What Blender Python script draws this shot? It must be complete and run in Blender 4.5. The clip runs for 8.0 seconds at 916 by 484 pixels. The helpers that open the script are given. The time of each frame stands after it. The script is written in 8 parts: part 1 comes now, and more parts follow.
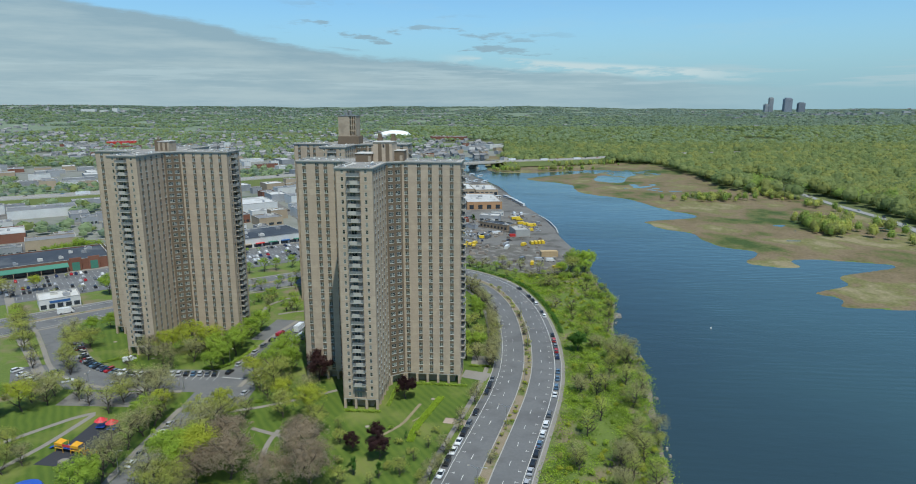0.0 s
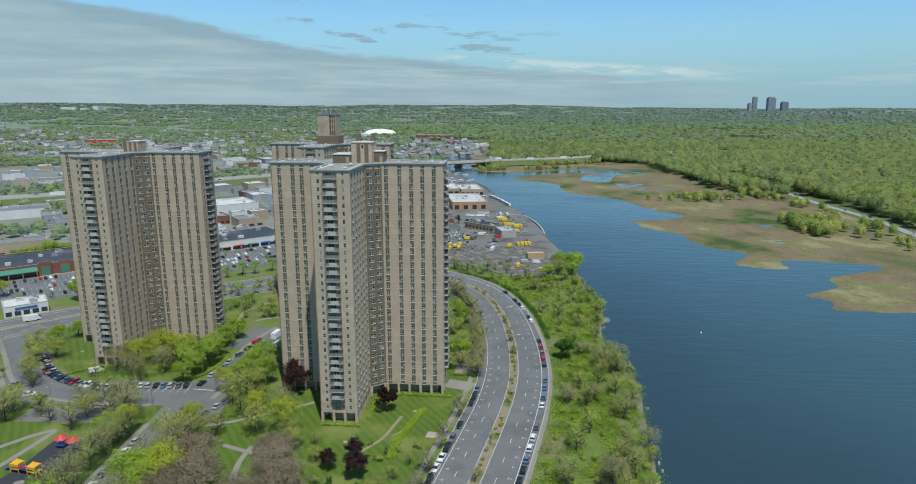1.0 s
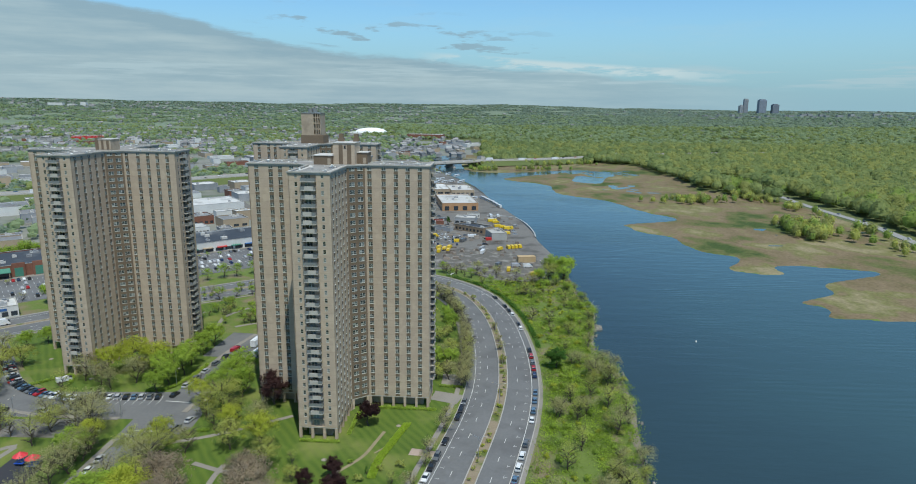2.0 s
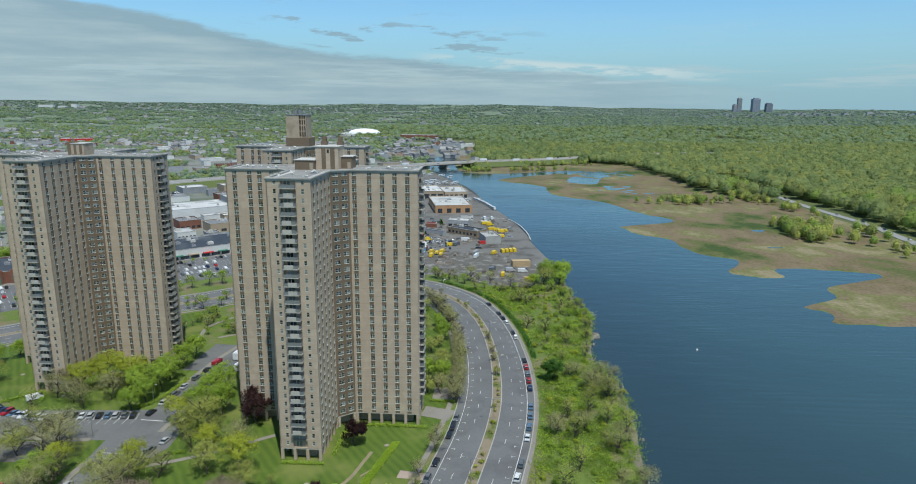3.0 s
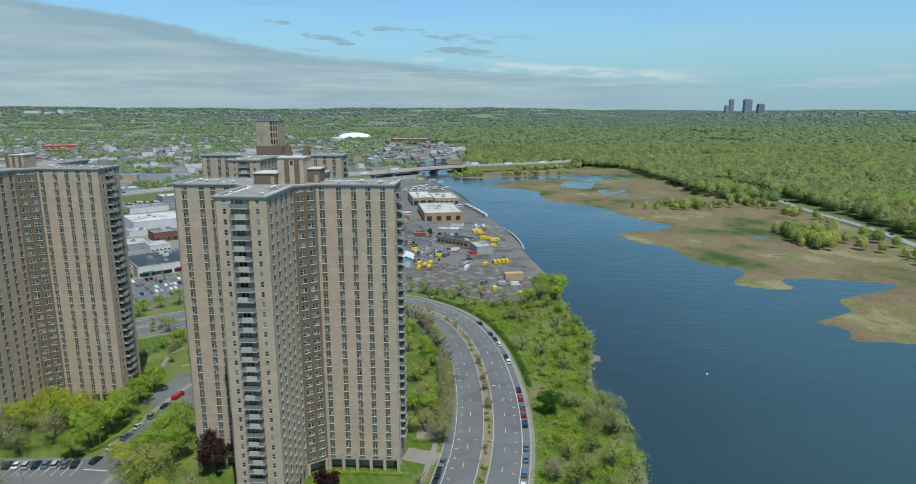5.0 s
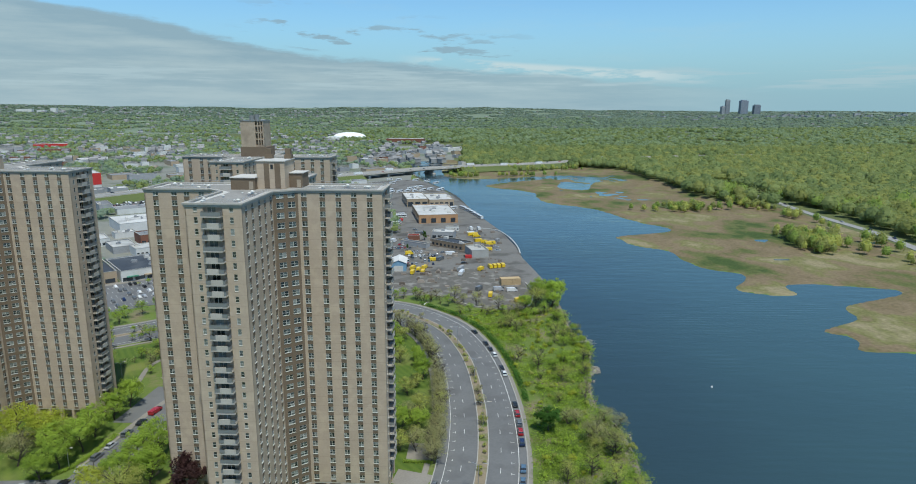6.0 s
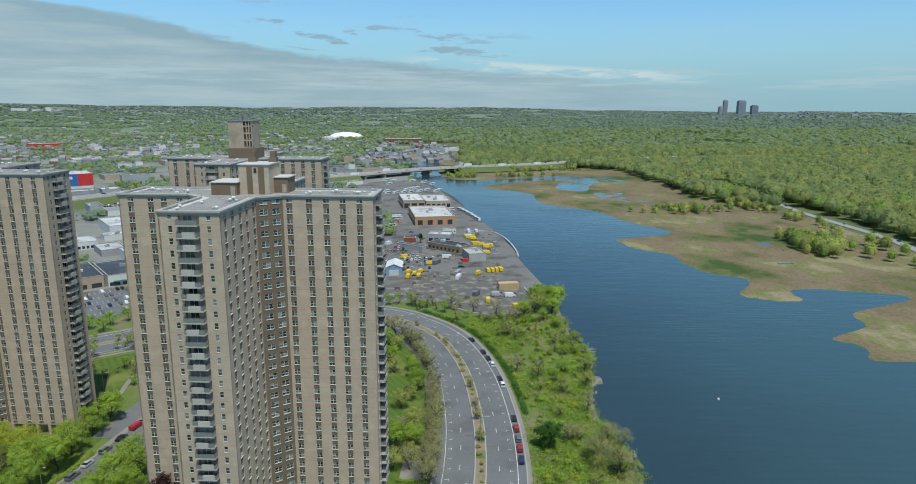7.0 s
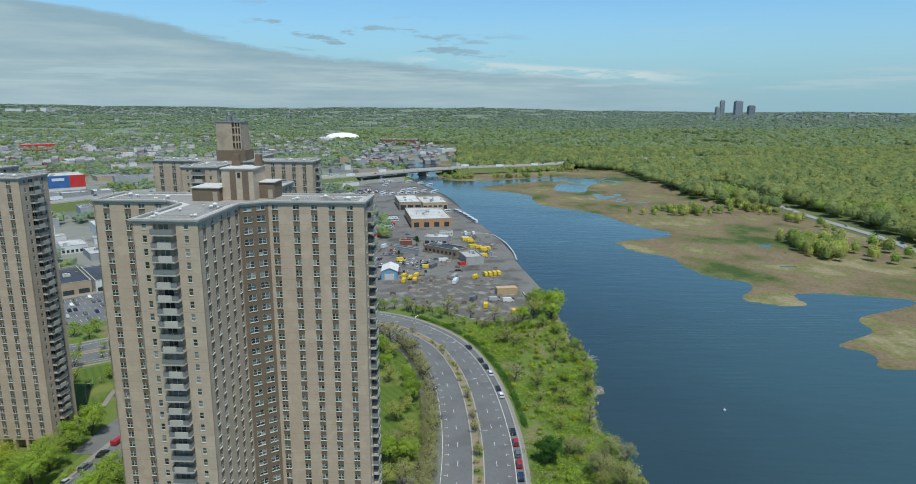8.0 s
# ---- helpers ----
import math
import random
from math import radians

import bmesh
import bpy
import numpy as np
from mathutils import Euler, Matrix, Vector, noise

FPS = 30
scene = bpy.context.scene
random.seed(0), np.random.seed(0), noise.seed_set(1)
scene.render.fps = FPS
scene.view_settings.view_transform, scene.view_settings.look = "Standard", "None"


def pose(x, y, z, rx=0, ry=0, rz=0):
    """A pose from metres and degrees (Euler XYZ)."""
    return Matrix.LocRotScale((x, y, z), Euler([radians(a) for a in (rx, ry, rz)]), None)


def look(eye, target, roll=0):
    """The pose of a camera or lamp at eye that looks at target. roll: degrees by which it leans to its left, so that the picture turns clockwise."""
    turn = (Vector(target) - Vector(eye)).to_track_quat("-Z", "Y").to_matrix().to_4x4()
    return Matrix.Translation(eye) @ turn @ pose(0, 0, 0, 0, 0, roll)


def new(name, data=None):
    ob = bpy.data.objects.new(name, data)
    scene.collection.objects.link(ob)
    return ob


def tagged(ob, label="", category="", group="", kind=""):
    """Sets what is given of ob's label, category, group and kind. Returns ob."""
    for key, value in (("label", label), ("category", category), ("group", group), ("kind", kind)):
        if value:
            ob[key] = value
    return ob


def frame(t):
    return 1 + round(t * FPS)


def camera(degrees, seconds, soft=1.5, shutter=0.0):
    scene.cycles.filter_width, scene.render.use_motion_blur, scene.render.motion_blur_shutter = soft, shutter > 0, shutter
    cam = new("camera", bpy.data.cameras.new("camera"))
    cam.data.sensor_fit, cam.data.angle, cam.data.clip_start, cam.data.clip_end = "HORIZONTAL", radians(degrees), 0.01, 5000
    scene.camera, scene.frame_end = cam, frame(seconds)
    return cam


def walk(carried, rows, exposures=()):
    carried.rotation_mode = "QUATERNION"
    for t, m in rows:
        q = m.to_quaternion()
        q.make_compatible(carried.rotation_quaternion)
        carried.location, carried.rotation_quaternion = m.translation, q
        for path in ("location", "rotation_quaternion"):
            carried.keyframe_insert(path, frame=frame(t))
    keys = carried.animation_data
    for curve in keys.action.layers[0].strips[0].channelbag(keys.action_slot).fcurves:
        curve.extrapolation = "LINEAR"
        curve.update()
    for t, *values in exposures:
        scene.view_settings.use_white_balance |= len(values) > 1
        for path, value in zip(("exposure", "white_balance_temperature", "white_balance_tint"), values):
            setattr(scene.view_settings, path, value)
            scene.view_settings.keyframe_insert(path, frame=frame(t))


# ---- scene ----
import mathutils.geometry

cam = camera(71.1, 8.0, soft=1.0)
PATH = [
    (0, (1.236, 1.061, 111.324), (1.201, 3.016, 110.903), -0.0),
    (0.5, (1.841, 6.417, 111.334), (1.83, 8.372, 110.912), 0.0),
    (1, (2.462, 11.89, 111.34), (2.469, 13.844, 110.915), 0.1),
    (1.5, (3.177, 17.587, 111.36), (3.201, 19.54, 110.933), 0.5),
    (3, (5.772, 35.61, 111.606), (5.822, 37.563, 111.18), 0.4),
    (3.5, (6.727, 42.012, 111.661), (6.782, 43.966, 111.239), 0.1),
    (4, (7.718, 48.795, 111.723), (7.777, 50.749, 111.305), 0.0),
    (4.5, (8.589, 55.639, 111.766), (8.653, 57.594, 111.349), -0.1),
    (6, (10.588, 75.546, 111.848), (10.672, 77.5, 111.43), 0.2),
    (6.5, (11.058, 81.344, 111.864), (11.146, 83.298, 111.447), 0.1),
    (7, (11.416, 86.514, 111.879), (11.508, 88.467, 111.461), 0.3),
    (7.5, (11.719, 91.264, 111.893), (11.816, 93.217, 111.477), 0.3),
    (8, (12.016, 95.821, 111.914), (12.117, 97.774, 111.497), 0.3),
]
walk(cam, [(t, look(eye, target, roll)) for t, eye, target, roll in PATH], [(0, 0.16, 6400, 3), (8, 0.16, 6400, 3)])

# ---------------- world, sun ----------------
SUN_DIR = Vector((0.353 * 0.419, -0.936 * 0.419, 0.908)).normalized()
world = bpy.data.worlds.new("sky")
scene.world = world
world.use_nodes = True
wn, wl = world.node_tree.nodes, world.node_tree.links
wn.clear()
w_out = wn.new("ShaderNodeOutputWorld")
w_bg = wn.new("ShaderNodeBackground")
w_bg.inputs["Strength"].default_value = 0.122
w_sky = wn.new("ShaderNodeTexSky")
w_sky.sky_type = "NISHITA"
w_sky.sun_disc = False
w_sky.sun_elevation = radians(65)
w_sky.sun_rotation = radians(159)
w_sky.altitude = 100
w_sky.air_density = 1.0
w_sky.dust_density = 0.25
w_sky.ozone_density = 2.5


def wmath(op, a, b=None, clamp=False):
    n = wn.new("ShaderNodeMath")
    n.operation, n.use_clamp = op, clamp
    for i, v in enumerate((a, b)):
        if v is None:
            continue
        if isinstance(v, (int, float)):
            n.inputs[i].default_value = v
        else:
            wl.new(v, n.inputs[i])
    return n.outputs[0]


def wnoise(vec, scale, detail, rough=0.55):
    n = wn.new("ShaderNodeTexNoise")
    n.inputs["Scale"].default_value, n.inputs["Detail"].default_value = scale, detail
    n.inputs["Roughness"].default_value = rough
    wl.new(vec, n.inputs["Vector"])
    return n.outputs["Fac"]


def wramp(v, lo, hi):
    n = wn.new("ShaderNodeMapRange")
    n.interpolation_type = "SMOOTHSTEP"
    n.inputs["From Min"].default_value, n.inputs["From Max"].default_value = lo, hi
    wl.new(v, n.inputs["Value"])
    return n.outputs["Result"]


w_tc = wn.new("ShaderNodeTexCoord")
w_sep = wn.new("ShaderNodeSeparateXYZ")
wl.new(w_tc.outputs["Generated"], w_sep.inputs[0])
wx, wy, wz = w_sep.outputs
w_map = wn.new("ShaderNodeMapping")
w_map.inputs["Scale"].default_value = (1.0, 1.0, 6.0)
wl.new(w_tc.outputs["Generated"], w_map.inputs["Vector"])
flat = w_map.outputs["Vector"]
# a cloud sheet that fills the low western sky, with a long slanting edge that thins out eastwards
line = wmath("ADD", wmath("MULTIPLY", wx, -0.08), wmath("MULTIPLY", wramp(wx, -0.12, -0.62), 0.04))
line = wmath("ADD", line, wmath("MULTIPLY", wmath("ADD", wnoise(flat, 7.0, 8.0, 0.68), -0.5), 0.034))
edge = wmath("SUBTRACT", wmath("ADD", line, 0.061), wz)
west = wramp(wx, 0.22, -0.12)
sheet = wmath("MULTIPLY", wmath("MULTIPLY", wramp(edge, 0.0, 0.009), wmath("ADD", wmath("MULTIPLY", west, 0.15), wmath("MULTIPLY", wramp(wx, 0.55, 0.2), 0.83))), 0.95)
puffs = wmath("MULTIPLY", wmath("MULTIPLY", wramp(edge, -0.075, -0.03), wramp(edge, 0.0, -0.012)), wramp(wnoise(flat, 9.0, 5.0, 0.6), 0.545, 0.61))
puffs = wmath("MULTIPLY", puffs, wmath("MULTIPLY", wramp(wx, -0.3, -0.2), wramp(wx, 0.25, 0.0)))
w_thin = wn.new("ShaderNodeMapping")
w_thin.inputs["Scale"].default_value = (1.0, 1.0, 16.0)
wl.new(w_tc.outputs["Generated"], w_thin.inputs["Vector"])
thin = w_thin.outputs["Vector"]
wisps = wmath("MULTIPLY", wramp(wnoise(thin, 6.0, 6.0, 0.62), 0.48, 0.62), wmath("MULTIPLY", wramp(wz, 0.062, 0.045), wramp(wz, 0.016, 0.03)))
cirrus = wmath("MULTIPLY", wramp(wnoise(flat, 5.0, 6.0, 0.65), 0.5, 0.78), wramp(wz, 0.3, 0.06))
haze = wmath("MULTIPLY", wramp(wz, 0.16, 0.0), 0.9)
tone = wmath("ADD", wmath("MULTIPLY", wnoise(thin, 3.0, 7.0, 0.62), 0.62), wmath("MULTIPLY", wnoise(flat, 11.0, 6.0, 0.6), 0.38))
# small bright heaps along the thin eastern end of the sheet
heap_edge = wmath("SUBTRACT", wmath("ADD", wmath("MULTIPLY", wx, -0.062), 0.077), wz)
heaps = wmath("MULTIPLY", wramp(wnoise(flat, 13.0, 7.0, 0.62), 0.43, 0.56), wmath("MULTIPLY", wramp(heap_edge, 0.004, 0.011), wramp(heap_edge, 0.026, 0.016)))
heaps = wmath("MULTIPLY", heaps, wmath("MULTIPLY", wramp(wx, -0.06, 0.03), wramp(wx, 0.42, 0.3)))
rim = wmath("MULTIPLY", wmath("MULTIPLY", wramp(edge, 0.034, 0.004), west), 0.8)
tone = wmath("SUBTRACT", wmath("ADD", wmath("MULTIPLY", wramp(tone, 0.33, 0.66), 0.85), 0.12), rim, True)


def wmix(fac, a, b, blend="MIX"):
    n = wn.new("ShaderNodeMix")
    n.data_type, n.blend_type = "RGBA", blend
    for i, v in ((0, fac), (6, a), (7, b)):
        if isinstance(v, (int, float)):
            n.inputs[i].default_value = v
        elif isinstance(v, tuple):
            n.inputs[i].default_value = (*v, 1)
        else:
            wl.new(v, n.inputs[i])
    return n.outputs[2]


w_col = wmix(1.0, w_sky.outputs["Color"], (0.66, 0.88, 1.02), "MULTIPLY")
w_col = wmix(haze, w_col, (2.0, 3.3, 4.15))
w_col = wmix(wmath("MULTIPLY", cirrus, 0.22), w_col, (3.3, 4.4, 4.9))
w_col = wmix(sheet, w_col, wmix(tone, (2.12, 2.98, 3.6), (3.12, 3.86, 4.25)))
w_col = wmix(wmath("MULTIPLY", puffs, 0.8), w_col, (2.0, 2.85, 3.5))
w_col = wmix(wmath("MULTIPLY", wisps, 0.6), w_col, (3.3, 4.2, 4.7))
w_col = wmix(wmath("MULTIPLY", heaps, 0.85), w_col, (4.3, 5.0, 5.3))
wl.new(w_col, w_bg.inputs["Color"])
wl.new(w_bg.outputs[0], w_out.inputs["Surface"])

sun = new("sun", bpy.data.lights.new("sun", "SUN"))
sun.data.energy, sun.data.angle, sun.data.color = 3.55, radians(0.6), (1.0, 0.95, 0.87)
sun.matrix_basis = look(SUN_DIR * 300, (0, 0, 0))

# ---------------- materials ----------------


def material(name, rough=0.8, metal=0.0):
    m = bpy.data.materials.new(name)
    m.use_nodes = True
    b = m.node_tree.nodes["Principled BSDF"]
    b.inputs["Roughness"].default_value, b.inputs["Metallic"].default_value = rough, metal
    return m, m.node_tree.nodes, m.node_tree.links, b


def surface(name, dark, light, rough=0.85, scales=(0.15, 2.0), mix=0.5, bump=0.0, bump_scale=6.0, per_object=0.0, per_island=0.0, metal=0.0, spec=0.3, third=None, third_scale=0.05):
    """A weathered surface: two tones mixed by a broad and a fine noise, with optional relief and variation from piece to piece."""
    m, n, l, b = material(name, rough, metal)
    b.inputs["Specular IOR Level"].default_value = spec
    geo = n.new("ShaderNodeNewGeometry")
    facs = []
    for s in scales:
        t = n.new("ShaderNodeTexNoise")
        t.inputs["Scale"].default_value, t.inputs["Detail"].default_value, t.inputs["Roughness"].default_value = s, 5, 0.6
        l.new(geo.outputs["Position"], t.inputs["Vector"])
        facs.append(t.outputs["Fac"])

    def math(op, a, v, c=None):
        k = n.new("ShaderNodeMath")
        k.operation = op
        for i, q in enumerate((a, v, c)):
            if q is None:
                continue
            if isinstance(q, (int, float)):
                k.inputs[i].default_value = q
            else:
                l.new(q, k.inputs[i])
        return k.outputs[0]

    f = math("MULTIPLY_ADD", facs[0], mix, math("MULTIPLY", facs[1], 1 - mix))
    f = math("MULTIPLY_ADD", math("ADD", f, -0.5), 2.6, 0.5)
    if per_object:
        info = n.new("ShaderNodeObjectInfo")
        f = math("ADD", f, math("MULTIPLY", math("ADD", info.outputs["Random"], -0.5), per_object))
    if per_island:
        f = math("ADD", f, math("MULTIPLY", math("ADD", geo.outputs["Random Per Island"], -0.5), per_island))
    ramp = n.new("ShaderNodeMix")
    ramp.data_type = "RGBA"
    ramp.inputs[6].default_value, ramp.inputs[7].default_value = (*dark, 1), (*light, 1)
    k = n.new("ShaderNodeClamp")
    l.new(f, k.inputs[0])
    l.new(k.outputs[0], ramp.inputs[0])
    colour = ramp.outputs[2]
    if third:
        t = n.new("ShaderNodeTexNoise")
        t.inputs["Scale"].default_value, t.inputs["Detail"].default_value = third_scale, 4
        l.new(geo.outputs["Position"], t.inputs["Vector"])
        r = n.new("ShaderNodeMapRange")
        r.inputs["From Min"].default_value, r.inputs["From Max"].default_value = 0.52, 0.66
        l.new(t.outputs["Fac"], r.inputs["Value"])
        q = n.new("ShaderNodeMix")
        q.data_type = "RGBA"
        l.new(r.outputs["Result"], q.inputs[0])
        l.new(colour, q.inputs[6])
        q.inputs[7].default_value = (*third, 1)
        colour = q.outputs[2]
    l.new(colour, b.inputs["Base Color"])
    if bump:
        t = n.new("ShaderNodeTexNoise")
        t.inputs["Scale"].default_value, t.inputs["Detail"].default_value = bump_scale, 3
        l.new(geo.outputs["Position"], t.inputs["Vector"])
        k = n.new("ShaderNodeBump")
        k.inputs["Strength"].default_value, k.inputs["Distance"].default_value = bump, 0.3
        l.new(t.outputs["Fac"], k.inputs["Height"])
        l.new(k.outputs[0], b.inputs["Normal"])
    return m


def leaves(name, dark, light, patch=0.09, shine=0.5):
    """Foliage: leaf to leaf and tree to tree variation, some light passing through."""
    m, n, l, b = material(name, 0.7)
    b.inputs["Specular IOR Level"].default_value = 0.15
    geo, info = n.new("ShaderNodeNewGeometry"), n.new("ShaderNodeObjectInfo")
    t = n.new("ShaderNodeTexNoise")
    t.inputs["Scale"].default_value, t.inputs["Detail"].default_value = patch, 2
    l.new(geo.outputs["Position"], t.inputs["Vector"])
    a = n.new("ShaderNodeMath")
    a.operation = "MULTIPLY_ADD"
    l.new(geo.outputs["Random Per Island"], a.inputs[0])
    a.inputs[1].default_value = 0.5
    r = n.new("ShaderNodeMapRange")
    r.inputs["From Min"].default_value, r.inputs["From Max"].default_value = 0.3, 0.7
    r.inputs["To Min"].default_value, r.inputs["To Max"].default_value = -0.08, 0.42
    l.new(t.outputs["Fac"], r.inputs["Value"])
    l.new(r.outputs["Result"], a.inputs[2])
    a2 = n.new("ShaderNodeMath")
    a2.operation, a2.use_clamp = "MULTIPLY_ADD", True
    l.new(info.outputs["Random"], a2.inputs[0])
    a2.inputs[1].default_value = 0.35
    l.new(a.outputs[0], a2.inputs[2])
    q = n.new("ShaderNodeMix")
    q.data_type = "RGBA"
    q.inputs[6].default_value, q.inputs[7].default_value = (*dark, 1), (*light, 1)
    l.new(a2.outputs[0], q.inputs[0])
    l.new(q.outputs[2], b.inputs["Base Color"])
    tr, ad = n.new("ShaderNodeBsdfTranslucent"), n.new("ShaderNodeMixShader")
    ad.inputs[0].default_value = shine
    l.new(q.outputs[2], tr.inputs["Color"])
    l.new(b.outputs[0], ad.inputs[1])
    l.new(tr.outputs[0], ad.inputs[2])
    l.new(ad.outputs[0], n["Material Output"].inputs["Surface"])
    return m


def plain(name, colour, rough=0.5, metal=0.0, spec=0.5):
    m, n, l, b = material(name, rough, metal)
    b.inputs["Base Color"].default_value = (*colour, 1)
    b.inputs["Specular IOR Level"].default_value = spec
    t, k = n.new("ShaderNodeTexNoise"), n.new("ShaderNodeMapRange")
    t.inputs["Scale"].default_value = 1.7
    k.inputs["To Min"].default_value, k.inputs["To Max"].default_value = max(0.05, rough - 0.12), min(1, rough + 0.12)
    l.new(t.outputs["Fac"], k.inputs["Value"])
    l.new(k.outputs["Result"], b.inputs["Roughness"])
    return m


BRICK = surface("tan_brick", (0.405, 0.321, 0.24), (0.48, 0.385, 0.29), scales=(0.12, 1.6), bump=0.15, bump_scale=9, third=(0.495, 0.4, 0.298), third_scale=0.3)
# faint floor joints in the brick
bn, bl = BRICK.node_tree.nodes, BRICK.node_tree.links
b_geo, b_sep = bn.new("ShaderNodeNewGeometry"), bn.new("ShaderNodeSeparateXYZ")
bl.new(b_geo.outputs["Position"], b_sep.inputs[0])
b_last = None
for b_op, b_val in (("ADD", -4.22), ("DIVIDE", 2.672), ("FRACT", None), ("LESS_THAN", 0.035), ("MULTIPLY", 0.22)):
    b_node = bn.new("ShaderNodeMath")
    b_node.operation = b_op
    bl.new(b_last or b_sep.outputs[2], b_node.inputs[0])
    if b_val is not None:
        b_node.inputs[1].default_value = b_val
    b_last = b_node.outputs[0]
b_mix = bn.new("ShaderNodeMix")
b_mix.data_type = "RGBA"
b_mix.inputs[7].default_value = (0.12, 0.095, 0.075, 1)
b_bsdf = bn["Principled BSDF"]
bl.new(b_bsdf.inputs["Base Color"].links[0].from_socket, b_mix.inputs[6])
bl.new(b_last, b_mix.inputs[0])
bl.new(b_mix.outputs[2], b_bsdf.inputs["Base Color"])
BROWN = surface("brown_brick", (0.135, 0.1, 0.067), (0.195, 0.147, 0.102), scales=(0.3, 3.0), per_island=0.3)
WEATHERED = surface("weathered_brick", (0.34, 0.275, 0.2), (0.43, 0.352, 0.262), scales=(0.25, 2.0), third=(0.29, 0.235, 0.172), third_scale=0.2)
CONCRETE = surface("pale_concrete", (0.38, 0.35, 0.3), (0.5, 0.47, 0.42), scales=(0.3, 3.0), per_object=0.25)
CORNICE = surface("cornice_concrete", (0.32, 0.305, 0.27), (0.43, 0.41, 0.37), scales=(0.2, 2.0))
ROOFING = surface("roof_gravel", (0.22, 0.212, 0.195), (0.35, 0.34, 0.315), scales=(0.12, 1.2), third=(0.17, 0.17, 0.17), third_scale=0.12)
ROOF_EDGE = surface("roof_membrane", (0.45, 0.44, 0.41), (0.6, 0.585, 0.55), scales=(0.2, 1.5))
SILL = surface("window_frame_white", (0.4, 0.405, 0.37), (0.54, 0.545, 0.5), scales=(0.5, 4.0))
# darkened copy of the brick tone, with the shade of recesses in the colour
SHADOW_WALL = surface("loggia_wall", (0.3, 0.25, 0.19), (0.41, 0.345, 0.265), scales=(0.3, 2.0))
RAIL = plain("grey_rail", (0.22, 0.23, 0.225), 0.5, 0.2)
VENT_METAL = plain("pale_vent_metal", (0.62, 0.62, 0.58), 0.55, 0.0, 0.4)
STEEL = plain("galvanised_steel", (0.55, 0.56, 0.58), 0.32, 0.9)
ASPHALT = surface("asphalt", (0.118, 0.121, 0.122), (0.175, 0.178, 0.178), scales=(0.05, 0.9), mix=0.6, third=(0.12, 0.121, 0.122), third_scale=0.09)
ASPHALT_OLD = surface("yard_asphalt", (0.12, 0.117, 0.108), (0.205, 0.197, 0.18), scales=(0.03, 0.5), third=(0.085, 0.08, 0.072), third_scale=0.05)
PAVING = surface("concrete_paving", (0.2, 0.185, 0.162), (0.28, 0.26, 0.23), scales=(0.1, 1.5))
KERB = surface("kerb_stone", (0.3, 0.29, 0.27), (0.4, 0.39, 0.36), scales=(0.2, 2.0))
PAINT = surface("road_paint", (0.5, 0.5, 0.48), (0.72, 0.72, 0.7), scales=(0.8, 6.0))
GRASS = surface("mown_lawn", (0.051, 0.092, 0.013), (0.089, 0.143, 0.02), scales=(0.09, 1.8), third=(0.16, 0.18, 0.05), third_scale=0.045, bump=0.3, bump_scale=2.5)
# mowing stripes
gn, gl = GRASS.node_tree.nodes, GRASS.node_tree.links
g_geo, g_map, g_wave = gn.new("ShaderNodeNewGeometry"), gn.new("ShaderNodeMapping"), gn.new("ShaderNodeTexWave")
g_map.inputs["Rotation"].default_value = (0, 0, radians(-32))
g_wave.inputs["Scale"].default_value, g_wave.inputs["Distortion"].default_value, g_wave.inputs["Detail"].default_value = 0.11, 2.5, 2
gl.new(g_geo.outputs["Position"], g_map.inputs["Vector"])
gl.new(g_map.outputs[0], g_wave.inputs["Vector"])
g_fac, g_mix, g_bsdf = gn.new("ShaderNodeMath"), gn.new("ShaderNodeMix"), gn["Principled BSDF"]
g_fac.operation = "MULTIPLY"
g_fac.inputs[1].default_value = 0.32
gl.new(g_wave.outputs["Fac"], g_fac.inputs[0])
g_mix.data_type = "RGBA"
g_mix.inputs[7].default_value = (0.15, 0.2, 0.03, 1)
gl.new(g_bsdf.inputs["Base Color"].links[0].from_socket, g_mix.inputs[6])
gl.new(g_fac.outputs[0], g_mix.inputs[0])
gl.new(g_mix.outputs[2], g_bsdf.inputs["Base Color"])
WILD = surface("wild_bank_ground", (0.085, 0.13, 0.026), (0.15, 0.2, 0.042), scales=(0.06, 0.9), third=(0.2, 0.165, 0.1), third_scale=0.07, bump=0.6, bump_scale=1.2)
# far ground with haze put into its paler, greyer green
FAR_FLOOR_HAZE = surface("far_country", (0.13, 0.17, 0.11), (0.21, 0.255, 0.17), scales=(0.006, 0.05))
MUD = surface("river_mud", (0.05, 0.045, 0.035), (0.085, 0.075, 0.06), rough=0.6)
SHORE = surface("shore_soil", (0.16, 0.135, 0.1), (0.27, 0.23, 0.175), scales=(0.1, 1.2), bump=0.6, bump_scale=1.5)
WOODFLOOR = surface("woodland_floor", (0.08, 0.1, 0.035), (0.14, 0.16, 0.06), scales=(0.01, 0.12))
TOWNGROUND = surface("town_ground", (0.16, 0.17, 0.14), (0.26, 0.26, 0.23), scales=(0.006, 0.08), third=(0.06, 0.1, 0.03), third_scale=0.008)
BARK = surface("bark", (0.055, 0.045, 0.035), (0.11, 0.092, 0.075), scales=(0.5, 4.0))
LEAF_GREEN = leaves("leaf_fresh_green", (0.225, 0.335, 0.05), (0.42, 0.55, 0.09))
